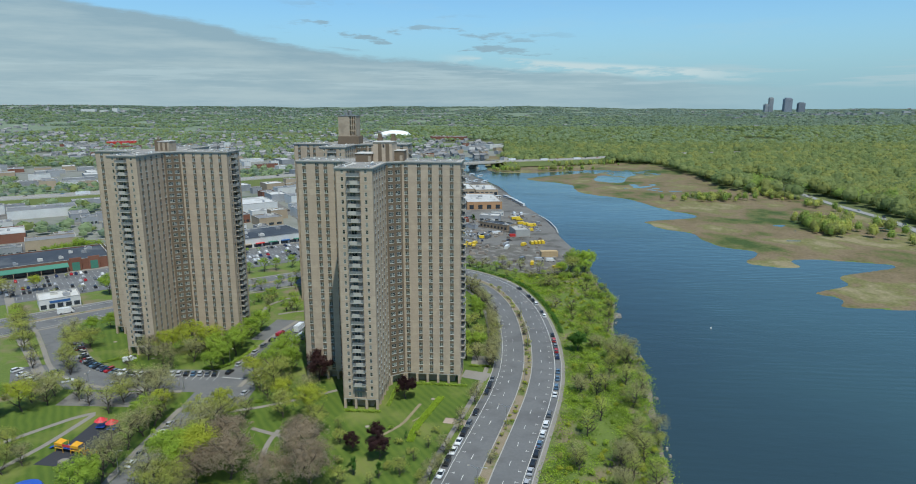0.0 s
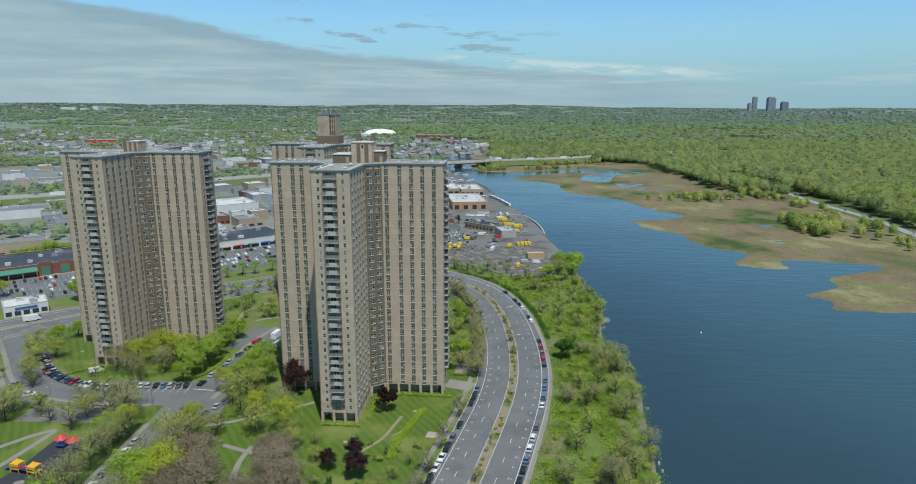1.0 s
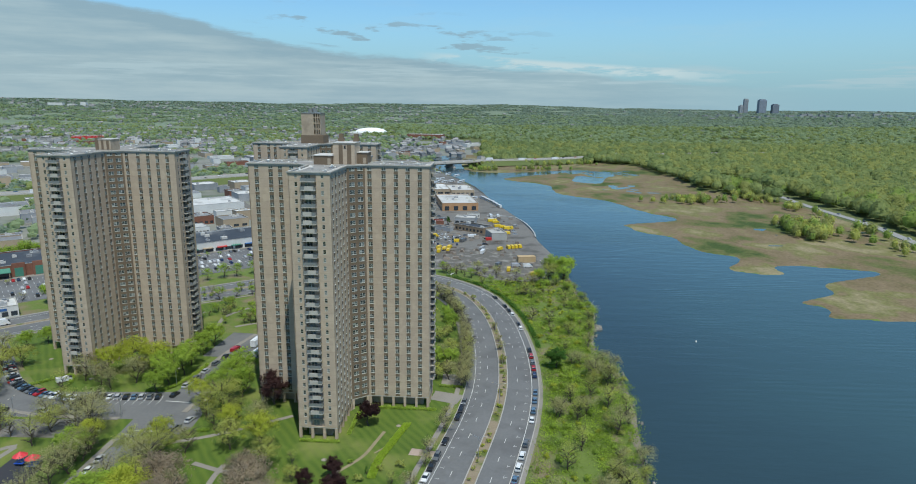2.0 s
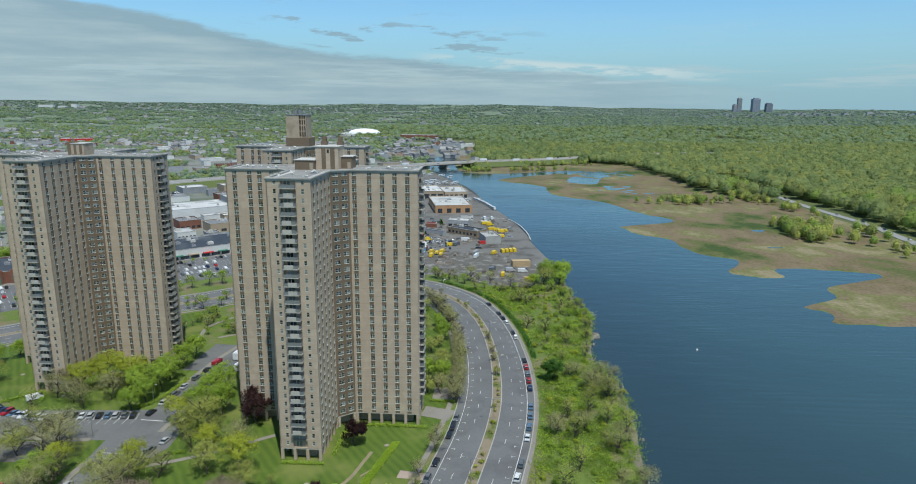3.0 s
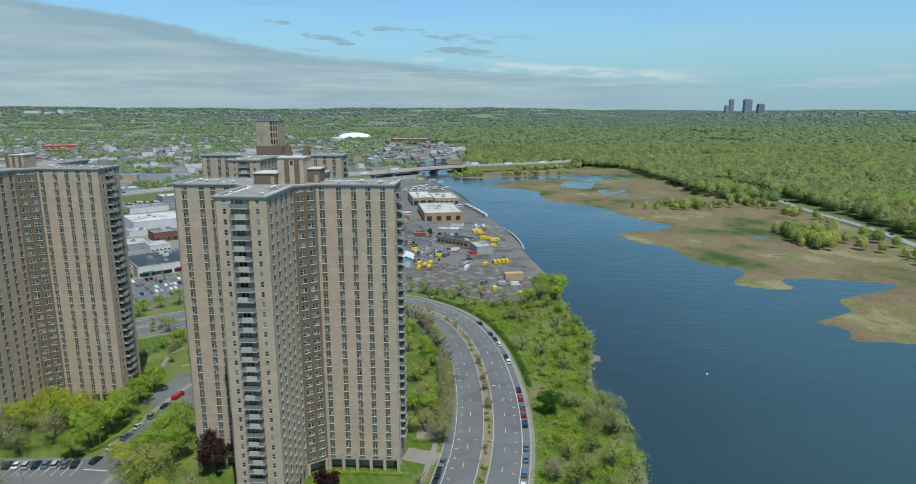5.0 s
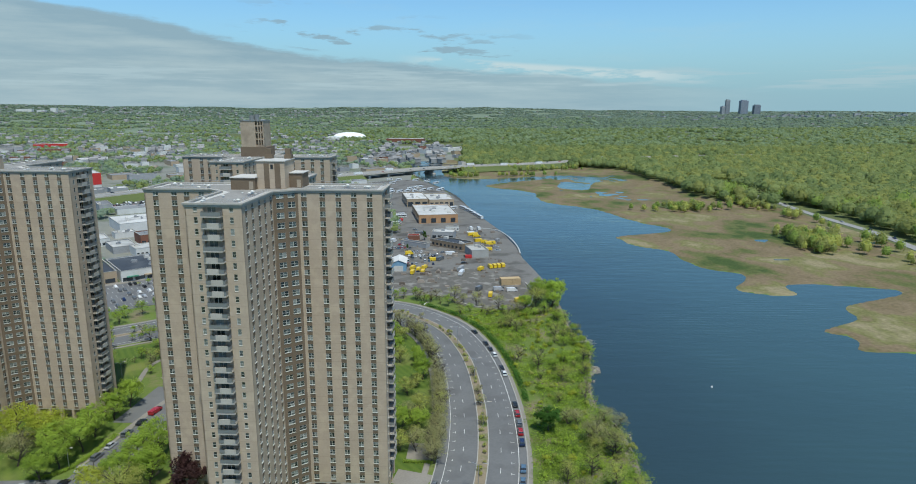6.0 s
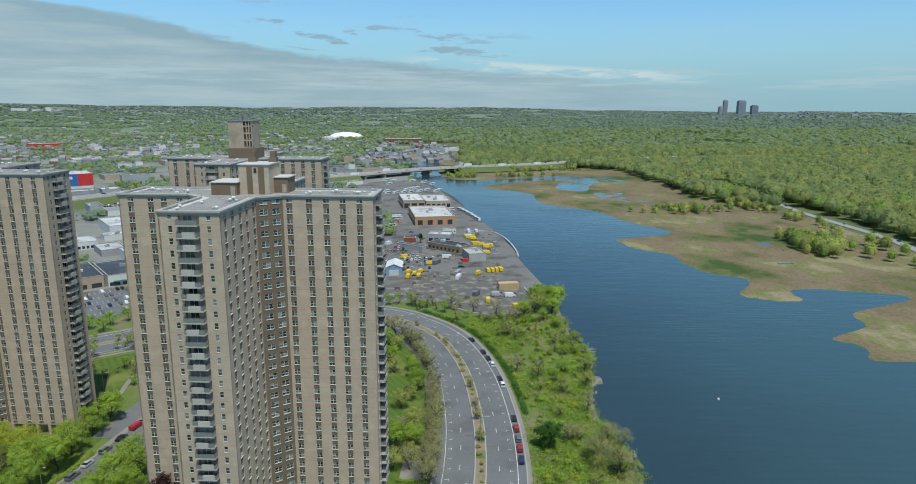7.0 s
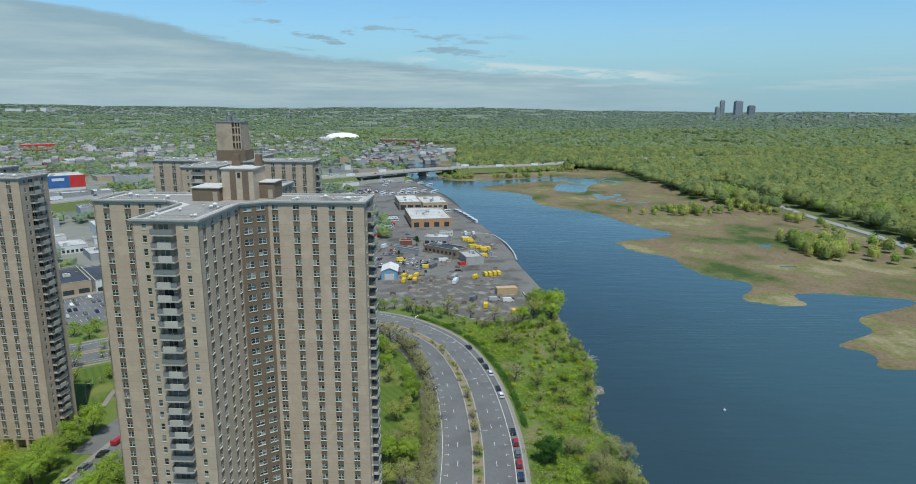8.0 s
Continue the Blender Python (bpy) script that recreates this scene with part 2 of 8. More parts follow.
LEAF_YELLOW = leaves("leaf_yellow_green", (0.31, 0.37, 0.045), (0.52, 0.56, 0.085))
LEAF_DULL = leaves("leaf_sparse_olive", (0.32, 0.355, 0.092), (0.5, 0.53, 0.15))
LEAF_BUDDING = leaves("leaf_grey_olive_bud", (0.3, 0.3, 0.135), (0.46, 0.45, 0.22))
LEAF_BUD = leaves("leaf_brown_bud", (0.28, 0.225, 0.155), (0.42, 0.345, 0.245))
LEAF_RED = leaves("leaf_dark_purple", (0.03, 0.015, 0.017), (0.08, 0.042, 0.04))
LEAF_DEEP = leaves("leaf_deep_green", (0.045, 0.12, 0.022), (0.1, 0.22, 0.04))
# this woodland green carries extra blue as painted-in haze
LEAF_WOOD = leaves("leaf_woodland", (0.2, 0.26, 0.095), (0.34, 0.395, 0.145), patch=0.03)
LEAF_OLIVE = leaves("leaf_olive_wood", (0.23, 0.265, 0.085), (0.37, 0.4, 0.13), patch=0.03)
LEAF_FRESH = leaves("leaf_fresh_wood", (0.19, 0.28, 0.07), (0.33, 0.43, 0.105), patch=0.03)
# town green lightened and dulled, so that distance haze sits in the colour
LEAF_TOWN_HAZE = leaves("leaf_town_green", (0.22, 0.3, 0.16), (0.33, 0.415, 0.225), patch=0.02)
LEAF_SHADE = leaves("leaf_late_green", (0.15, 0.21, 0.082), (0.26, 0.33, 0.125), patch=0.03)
LEAF_MEADOW = leaves("leaf_meadow_green", (0.12, 0.2, 0.028), (0.24, 0.34, 0.05))
LEAF_LIME = leaves("leaf_lime", (0.28, 0.4, 0.04), (0.4, 0.54, 0.06))
# aerial haze is put into these two leaf colours: paler and bluer than near foliage
LEAF_FAR_HAZE = leaves("leaf_far_woods", (0.2, 0.275, 0.19), (0.29, 0.37, 0.265), patch=0.008)
LEAF_HORIZON_HAZE = leaves("leaf_last_woods", (0.26, 0.345, 0.28), (0.33, 0.42, 0.35), patch=0.006)


def glass_material():
    m, n, l, b = material("window_glass", 0.08)
    info = n.new("ShaderNodeObjectInfo")
    geo = n.new("ShaderNodeNewGeometry")
    a = n.new("ShaderNodeMath")
    a.operation = "ADD"
    l.new(info.outputs["Random"], a.inputs[0])
    l.new(geo.outputs["Random Per Island"], a.inputs[1])
    f = n.new("ShaderNodeMath")
    f.operation = "FRACT"
    l.new(a.outputs[0], f.inputs[0])
    r = n.new("ShaderNodeValToRGB")
    e = r.color_ramp.elements
    e[0].position, e[0].color = 0.0, (0.02, 0.026, 0.024, 1)
    e[1].position, e[1].color = 1.0, (0.27, 0.285, 0.26, 1)
    k = e.new(0.45)
    k.color = (0.055, 0.07, 0.066, 1)
    k = e.new(0.75)
    k.color = (0.135, 0.16, 0.15, 1)
    l.new(f.outputs[0], r.inputs[0])
    l.new(r.outputs[0], b.inputs["Base Color"])
    b.inputs["Specular IOR Level"].default_value = 0.8
    return m


GLASS = glass_material()


def water_material():
    m, n, l, b = material("river_water", 0.06)
    b.inputs["IOR"].default_value = 1.33
    geo = n.new("ShaderNodeNewGeometry")
    # base colour runs from darker by the west bank to paler teal towards the marsh
    sep, west_to_east, tint_noise, tint = n.new("ShaderNodeSeparateXYZ"), n.new("ShaderNodeMapRange"), n.new("ShaderNodeTexNoise"), n.new("ShaderNodeMix")
    l.new(geo.outputs["Position"], sep.inputs[0])
    west_to_east.interpolation_type = "SMOOTHSTEP"
    west_to_east.inputs["From Min"].default_value, west_to_east.inputs["From Max"].default_value = 60, 230
    tint_noise.inputs["Scale"].default_value, tint_noise.inputs["Detail"].default_value = 0.009, 5
    l.new(geo.outputs["Position"], tint_noise.inputs["Vector"])
    shift = n.new("ShaderNodeMath")
    shift.operation = "MULTIPLY_ADD"
    l.new(tint_noise.outputs["Fac"], shift.inputs[0])
    shift.inputs[1].default_value = 160
    off_ = n.new("ShaderNodeMath")
    off_.operation = "ADD"
    l.new(sep.outputs[0], off_.inputs[0])
    off_.inputs[1].default_value = -80
    l.new(off_.outputs[0], shift.inputs[2])
    l.new(shift.outputs[0], west_to_east.inputs["Value"])
    tint.data_type = "RGBA"
    tint.inputs[6].default_value, tint.inputs[7].default_value = (0.027, 0.052, 0.064, 1), (0.04, 0.083, 0.092, 1)
    l.new(west_to_east.outputs["Result"], tint.inputs[0])
    l.new(tint.outputs[2], b.inputs["Base Color"])
    mp = n.new("ShaderNodeMapping")
    mp.inputs["Scale"].default_value = (0.35, 1.0, 1.0)
    mp.inputs["Rotation"].default_value = (0, 0, 0.15)
    l.new(geo.outputs["Position"], mp.inputs["Vector"])
    last = None
    for s, d, k in ((0.7, 0.08, 0.6), (0.16, 0.4, 0.5)):
        t = n.new("ShaderNodeTexNoise")
        t.inputs["Scale"].default_value, t.inputs["Detail"].default_value = s, 4
        l.new(mp.outputs[0], t.inputs["Vector"])
        q = n.new("ShaderNodeBump")
        q.inputs["Strength"].default_value, q.inputs["Distance"].default_value = k, d
        l.new(t.outputs["Fac"], q.inputs["Height"])
        if last:
            l.new(last, q.inputs["Normal"])
        last = q.outputs[0]
    # trains of small waves that come and go
    wave, gate, both = n.new("ShaderNodeTexWave"), n.new("ShaderNodeTexNoise"), n.new("ShaderNodeMath")
    wave.bands_direction = "Y"
    wave.inputs["Scale"].default_value, wave.inputs["Distortion"].default_value, wave.inputs["Detail"].default_value = 0.075, 4.5, 2
    wave.inputs["Detail Scale"].default_value = 0.6
    l.new(mp.outputs[0], wave.inputs["Vector"])
    gate.inputs["Scale"].default_value = 0.018
    l.new(geo.outputs["Position"], gate.inputs["Vector"])
    g2 = n.new("ShaderNodeMapRange")
    g2.inputs["From Min"].default_value, g2.inputs["From Max"].default_value = 0.54, 0.66
    l.new(gate.outputs["Fac"], g2.inputs["Value"])
    both.operation = "MULTIPLY"
    l.new(wave.outputs["Fac"], both.inputs[0])
    l.new(g2.outputs["Result"], both.inputs[1])
    q = n.new("ShaderNodeBump")
    q.inputs["Strength"].default_value, q.inputs["Distance"].default_value = 0.3, 0.16
    l.new(both.outputs[0], q.inputs["Height"])
    l.new(last, q.inputs["Normal"])
    l.new(q.outputs[0], b.inputs["Normal"])
    t = n.new("ShaderNodeTexNoise")
    t.inputs["Scale"].default_value, t.inputs["Detail"].default_value = 0.012, 5
    l.new(mp.outputs[0], t.inputs["Vector"])
    r = n.new("ShaderNodeMapRange")
    r.inputs["From Min"].default_value, r.inputs["From Max"].default_value = 0.35, 0.65
    r.inputs["To Min"].default_value, r.inputs["To Max"].default_value = 0.04, 0.2
    l.new(t.outputs["Fac"], r.inputs["Value"])
    l.new(r.outputs["Result"], b.inputs["Roughness"])
    return m


WATER = water_material()


def marsh_material():
    """Tidal marsh: beds of straw, olive and dark green growth, with a fine grain."""
    m, n, l, b = material("marsh_growth", 0.9)
    b.inputs["Specular IOR Level"].default_value = 0.15
    geo = n.new("ShaderNodeNewGeometry")
    mp = n.new("ShaderNodeMapping")
    mp.inputs["Scale"].default_value = (1.0, 0.75, 1.0)
    l.new(geo.outputs["Position"], mp.inputs["Vector"])
    t = n.new("ShaderNodeTexNoise")
    t.inputs["Scale"].default_value, t.inputs["Detail"].default_value, t.inputs["Roughness"].default_value = 0.014, 7, 0.58
    l.new(mp.outputs[0], t.inputs["Vector"])
    r = n.new("ShaderNodeValToRGB")
    e = r.color_ramp.elements
    e[0].position, e[0].color = 0.32, (0.055, 0.085, 0.024, 1)
    e[1].position, e[1].color = 0.72, (0.25, 0.215, 0.125, 1)
    for p, c in ((0.4, (0.115, 0.125, 0.045, 1)), (0.47, (0.16, 0.128, 0.07, 1)), (0.56, (0.195, 0.15, 0.092, 1)), (0.63, (0.155, 0.155, 0.058, 1))):
        e.new(p).color = c
    wide = n.new("ShaderNodeMapRange")
    wide.inputs["From Min"].default_value, wide.inputs["From Max"].default_value = 0.36, 0.64
    wide.inputs["To Min"].default_value, wide.inputs["To Max"].default_value = 0.29, 0.74
    l.new(t.outputs["Fac"], wide.inputs["Value"])
    l.new(wide.outputs["Result"], r.inputs[0])
    f = n.new("ShaderNodeTexNoise")
    f.inputs["Scale"].default_value, f.inputs["Detail"].default_value = 0.5, 4
    l.new(geo.outputs["Position"], f.inputs["Vector"])
    k = n.new("ShaderNodeMapRange")
    k.inputs["From Min"].default_value, k.inputs["From Max"].default_value = 0.3, 0.7
    k.inputs["To Min"].default_value, k.inputs["To Max"].default_value = 0.8, 1.2
    l.new(f.outputs["Fac"], k.inputs["Value"])
    q = n.new("ShaderNodeVectorMath")
    q.operation = "SCALE"
    l.new(r.outputs[0], q.inputs[0])
    l.new(k.outputs["Result"], q.inputs["Scale"])
    l.new(q.outputs[0], b.inputs["Base Color"])
    u = n.new("ShaderNodeBump")
    u.inputs["Strength"].default_value, u.inputs["Distance"].default_value = 0.5, 0.4
    l.new(f.outputs["Fac"], u.inputs["Height"])
    l.new(u.outputs[0], b.inputs["Normal"])
    return m


MARSH = marsh_material()

# ---------------- mesh helpers ----------------


class Geo:
    """Gathers vertices and faces for one mesh."""

    def __init__(self):
        self.v, self.f, self.m = [], [], []

    def face(self, pts, mat=0):
        k = len(self.v)
        self.v += [tuple(p) for p in pts]
        self.f.append(tuple(range(k, k + len(pts))))
        self.m.append(mat)

    def box(self, lo, hi, mat=0, m=None, taper=0.0):
        (x0, y0, z0), (x1, y1, z1) = lo, hi
        tx, ty = taper * (x1 - x0) / 2, taper * (y1 - y0) / 2
        p = [(x0, y0, z0), (x1, y0, z0), (x1, y1, z0), (x0, y1, z0), (x0 + tx, y0 + ty, z1), (x1 - tx, y0 + ty, z1), (x1 - tx, y1 - ty, z1), (x0 + tx, y1 - ty, z1)]
        if m is not None:
            p = [tuple(m @ Vector(q)) for q in p]
        k = len(self.v)
        self.v += p
        for q in ((0, 3, 2, 1), (4, 5, 6, 7), (0, 1, 5, 4), (1, 2, 6, 5), (2, 3, 7, 6), (3, 0, 4, 7)):
            self.f.append(tuple(k + i for i in q))
            self.m.append(mat)

    def prism(self, outline, z0, z1, mat=0, top=None):
        """An upright prism over a counter-clockwise outline; concave outlines are allowed."""
        from_poly = [Vector((x, y, 0)) for x, y in outline]
        k, n = len(self.v), len(outline)
        self.v += [(x, y, z0) for x, y in outline] + [(x, y, z1) for x, y in outline]
        for i in range(n):
            j = (i + 1) % n
            self.f.append((k + i, k + j, k + n + j, k + n + i))
            self.m.append(mat)
        for a, b, c in mathutils.geometry.tessellate_polygon([from_poly]):
            cr = (from_poly[b] - from_poly[a]).cross(from_poly[c] - from_poly[a]).z
            t = (a, b, c) if cr > 0 else (a, c, b)
            self.f.append(tuple(k + n + i for i in t))
            self.m.append(mat if top is None else top)

    def tube(self, a, b, r0, r1, n=6, mat=0):
        a, b = Vector(a), Vector(b)
        d = (b - a).normalized()
        s = d.orthogonal().normalized()
        t = d.cross(s)
        k = len(self.v)
        for c, r in ((a, r0), (b, r1)):
            for i in range(n):
                w = 2 * math.pi * i / n
                self.v.append(tuple(c + s * (r * math.cos(w)) + t * (r * math.sin(w))))
        for i in range(n):
            j = (i + 1) % n
            self.f.append((k + i, k + j, k + n + j, k + n + i))
            self.m.append(mat)
        self.f.append(tuple(k + n + i for i in range(n)))
        self.m.append(mat)

    def mesh(self, name, *mats):
        me = bpy.data.meshes.new(name)
        me.from_pydata(self.v, [], self.f)
        for q in mats:
            me.materials.append(q)
        if len(mats) > 1:
            me.polygons.foreach_set("material_index", self.m)
        me.update()
        return me


def part(name, geo, mats, parent, label="", kind=""):
    """One mesh object under a thing or a part."""
    data = geo if isinstance(geo, bpy.types.Mesh) else geo.mesh(name, *(mats if isinstance(mats, (list, tuple)) else (mats,)))
    ob = new(name, data)
    ob.parent = parent
    return tagged(ob, label=label, kind=kind)


def thing(name, geo, mats, label, category, group="", kind="", m=None):
    ob = new(name, None if geo is None else (geo if isinstance(geo, bpy.types.Mesh) else geo.mesh(name, *(mats if isinstance(mats, (list, tuple)) else (mats,)))))
    if m is not None:
        ob.matrix_basis = m
    return tagged(ob, label, category, group, kind)


def smooth(pts, step=4.0):
    """A Catmull-Rom line through the points, sampled about every step metres."""
    p = [np.array(q, float) for q in pts]
    p = [2 * p[0] - p[1]] + p + [2 * p[-1] - p[-2]]
    out = []
    for a, b, c, d in zip(p, p[1:], p[2:], p[3:]):
        n = max(1, int(np.linalg.norm(c - b) / step))
        for i in range(n):
            t = i / n
            out.append(0.5 * (2 * b + (c - a) * t + (2 * a - 5 * b + 4 * c - d) * t * t + (3 * b - a - 3 * c + d) * t ** 3))
    out.append(p[-2])
    return np.array(out)


def sides(line):
    """Unit normals to the right of the way along a line."""
    d = np.gradient(line, axis=0)
    d /= np.linalg.norm(d, axis=1)[:, None]
    return np.stack([d[:, 1], -d[:, 0]], 1)


def ribbon(geo, line, o0, o1, z0, z1, mat=0):
    """A strip along a line between two offsets to its right, from z0 up to z1, with its two side faces."""
    n = sides(line)
    a, b = line + n * o0, line + n * o1
    k, c = len(geo.v), len(line)
    for q, z in ((a, z1), (b, z1), (a, z0), (b, z0)):
        geo.v += [(x, y, z) for x, y in q]
    for i in range(c - 1):
        geo.f += [(k + i, k + c + i, k + c + i + 1, k + i + 1), (k + 2 * c + i, k + i, k + i + 1, k + 2 * c + i + 1), (k + c + i, k + 3 * c + i, k + 3 * c + i + 1, k + c + i + 1)]
        geo.m += [mat] * 3


def along(line, s):
    """Place and heading at s metres along a line."""
    d = np.linalg.norm(np.diff(line, axis=0), axis=1)
    c = np.concatenate([[0], np.cumsum(d)])
    i = min(max(int(np.searchsorted(c, s)) - 1, 0), len(d) - 1)
    t = (s - c[i]) / d[i]
    p = line[i] + (line[i + 1] - line[i]) * t
    w = line[i + 1] - line[i]
    return p, math.atan2(w[1], w[0])


def length(line):
    return float(np.linalg.norm(np.diff(line, axis=0), axis=1).sum())


# ---------------- ground, river, marsh ----------------
WEST_SHORE = smooth([(47.8, -687.2), (44.3, -197.2), (50.4, 57.7), (58.5, 136.4), (64, 177.8), (70.2, 216), (76.6, 249.3), (79, 283.7), (74.6, 303.2), (79.1, 328.9), (86.6, 361.7), (84, 392.3), (86.1, 442), (84.6, 485.2), (79.5, 535.5), (79.7, 579.1), (75.4, 638.7), (66.8, 704), (58.1, 763.6), (44.9, 884.6), (29.4, 955.6), (-0.2, 1071.5), (-16.4, 1153.6), (-32.3, 1255.5), (-58.6, 1406.9)], 5)
EAST_SHORE = smooth([(29.9, 1413.5), (32, 1284.5), (28, 1180), (36, 1106), (60, 1080), (94, 1076), (137, 1088), (188, 1112), (198, 1088), (160, 1058), (131, 1038), (102, 1012), (87, 990), (100, 966), (117, 950), (146, 912), (141, 850), (162, 811), (186.2, 784.9), (201.5, 747.8), (215.7, 694.8), (233, 652.9), (179.4, 629.5), (172.2, 615.5), (179.9, 584.3), (196.8, 568.2), (201.5, 515.3), (223.6, 490.3), (202.6, 461.3), (206.9, 447.5), (234.4, 442.3), (243.3, 466.5), (285.2, 459.8), (301.7, 447.3), (249.9, 422.8), (244.1, 401.8), (210.8, 382), (222.1, 369.4), (211.2, 354.3), (230.5, 348.9), (296.6, 338.8), (376.2, 282.1), (479.4, 157.5), (563.1, 12.7), (619.3, -671.9)], 5)
EAST_SHORE = EAST_SHORE + np.stack([noise.noise((x * 0.06, y * 0.06, 3)) * 4 for x, y in EAST_SHORE])[:, None] * np.array([[1.0, 0.6]])
RIVER = np.concatenate([WEST_SHORE, EAST_SHORE])
POND = smooth([(194.7, 1132.7), (257.6, 1114.8), (321.6, 1059.1), (258, 1027), (224.6, 946.4), (190.8, 970.2), (206.5, 1040.9), (194.7, 1132.7)], 6)
FOREST_EDGE = smooth([(64, 1380.2), (99.7, 1241.1), (221.4, 1249.4), (333, 1221.7), (354.7, 1049.7), (348.7, 891.9), (370.1, 815.8), (399, 762.6), (398.1, 654.8), (393.2, 569.8), (368.9, 470.2), (347.1, 379.9), (418.1, 204.8), (605.5, -84.2), (719.6, -669.2)], 8)


def inside(poly, x, y):
    r = np.zeros(x.shape, bool)
    for (x0, y0), (x1, y1) in zip(poly, np.roll(poly, -1, 0)):
        if y0 != y1:
            r ^= ((y0 > y) != (y1 > y)) & (x < (x1 - x0) * (y - y0) / (y1 - y0) + x0)
    return r


def distance(line, x, y):
    d = np.full(x.shape, 1e9)
    for (x0, y0), (x1, y1) in zip(line, line[1:]):
        dx, dy = x1 - x0, y1 - y0
        t = np.clip(((x - x0) * dx + (y - y0) * dy) / (dx * dx + dy * dy + 1e-9), 0, 1)
        d = np.minimum(d, np.hypot(x - x0 - t * dx, y - y0 - t * dy))
    return d


def far_rise(x, y):
    """Raises the far land so that its edge fits the horizon line in the camera's view."""
    r = np.hypot(x, y)
    t = np.clip((r - 1900) / 2900, 0, 1)
    hill = 5.0 * np.sin(x * 0.0021 + 1.0) + 3.0 * np.sin(x * 0.0057 + y * 0.001) + 2.0 * np.sin(x * 0.013 + 2.0)
    return t ** 1.35 * (83 + 6 * np.exp(-(x / 1600) ** 2) + hill + np.where(x < 0, -x * 0.004, -x * 0.005))


xs = np.concatenate([np.linspace(-4600, -420, 60), np.arange(-400, -20, 20), np.arange(-20, 460, 3.5), np.arange(460, 1200, 40), np.linspace(1240, 4600, 50)])
ys = np.concatenate([np.linspace(-700, -40, 14), np.arange(0, 160, 10), np.arange(160, 1120, 4), np.arange(1120, 1400, 14), np.linspace(1420, 4900, 90)])
gx, gy = np.meshgrid(xs, ys)
in_river, in_pond = inside(RIVER, gx, gy), inside(POND, gx, gy)
dw, de = distance(WEST_SHORE, gx, gy), distance(EAST_SHORE, gx, gy)
east_poly = np.concatenate([EAST_SHORE, FOREST_EDGE[::-1]])
in_marsh = inside(east_poly, gx, gy) & ~in_river
gz = far_rise(gx, gy)
bank = np.clip(dw / 9.0, 0, 1) ** 0.8
west = ~in_river & ~in_marsh & (gx < 200)
gz = np.where(west & (dw < 9), -1.9 + 1.9 * bank, gz)
rough_marsh = np.array([noise.noise((x * 0.02, y * 0.02, 0.5)) + 0.6 * noise.noise((x * 0.07, y * 0.07, 2.0)) for x, y in zip(gx.ravel(), gy.ravel())]).reshape(gx.shape)
gz = np.where(in_marsh, -1.9 + 0.55 * np.clip(de / 6, 0, 1) + 0.28 * np.clip(rough_marsh - 0.05, -0.6, 1.0) * np.clip(de / 25, 0, 1), gz)
gz = np.where(in_marsh & (rough_marsh < -0.68) & (de > 14), -1.86 + 0.9 * (rough_marsh + 0.68), gz)
gz = np.where(in_marsh & in_pond & (rough_marsh < 0.42), -2.3, gz)
gz = np.where(in_river, -1.9 - 0.16 * np.minimum(dw, de) * 3, gz)
gz = np.where(in_river, np.maximum(gz, -5), gz)
nx, ny = len(xs), len(ys)
ground_mesh = bpy.data.meshes.new("ground")
idx = np.arange(nx * ny).reshape(ny, nx)
quads = np.stack([idx[:-1, :-1], idx[:-1, 1:], idx[1:, 1:], idx[1:, :-1]], -1).reshape(-1, 4)
ground_mesh.from_pydata(np.stack([gx, gy, gz - 0.05], -1).reshape(-1, 3).tolist(), [], quads.tolist())
cx, cy = (gx[:-1, :-1] + gx[1:, 1:]) / 2, (gy[:-1, :-1] + gy[1:, 1:]) / 2
kind_map = np.zeros(cx.shape, int)
kind_map[(cx > 90) & inside(np.concatenate([FOREST_EDGE, [(5000, -700), (5000, 1300)]]), cx, cy)] = 3
kind_map[cy > 1180] = 3
kind_map[(cx < -20) & (cy > 480)] = 4
kind_map[(cx < 60) & (cy > 1180) & (cy < 1900)] = 4
kind_map[cy > 1900] = 3
# beyond 2500 m the ground takes the haze-coloured material
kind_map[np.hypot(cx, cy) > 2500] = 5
kind_map[(dw[:-1, :-1] < 4.5) & (cy <= 470) & (cx < 100)] = 6
kind_map[(dw[:-1, :-1] < 9) & (cy > 470) & (cx < 100)] = 2
kind_map[in_marsh[:-1, :-1]] = 1
kind_map[in_river[:-1, :-1] & in_river[1:, 1:]] = 2
for q in (WILD, MARSH, MUD, WOODFLOOR, TOWNGROUND, FAR_FLOOR_HAZE, SHORE):
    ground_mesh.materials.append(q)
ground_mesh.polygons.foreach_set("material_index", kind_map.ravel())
ground_mesh.polygons.foreach_set("use_smooth", np.ones(len(quads), bool))
ground_mesh.update()
thing("ground", ground_mesh, None, "flat green and brown land with river banks rising to far hills", "ground", kind="structure")
g = Geo()
g.face([(-300, -700, -1.8), (1200, -700, -1.8), (1200, 1500, -1.8), (-300, 1500, -1.8)])
thing("water", g, WATER, "dark blue rippled tidal river between banks and marsh", "river", kind="structure")

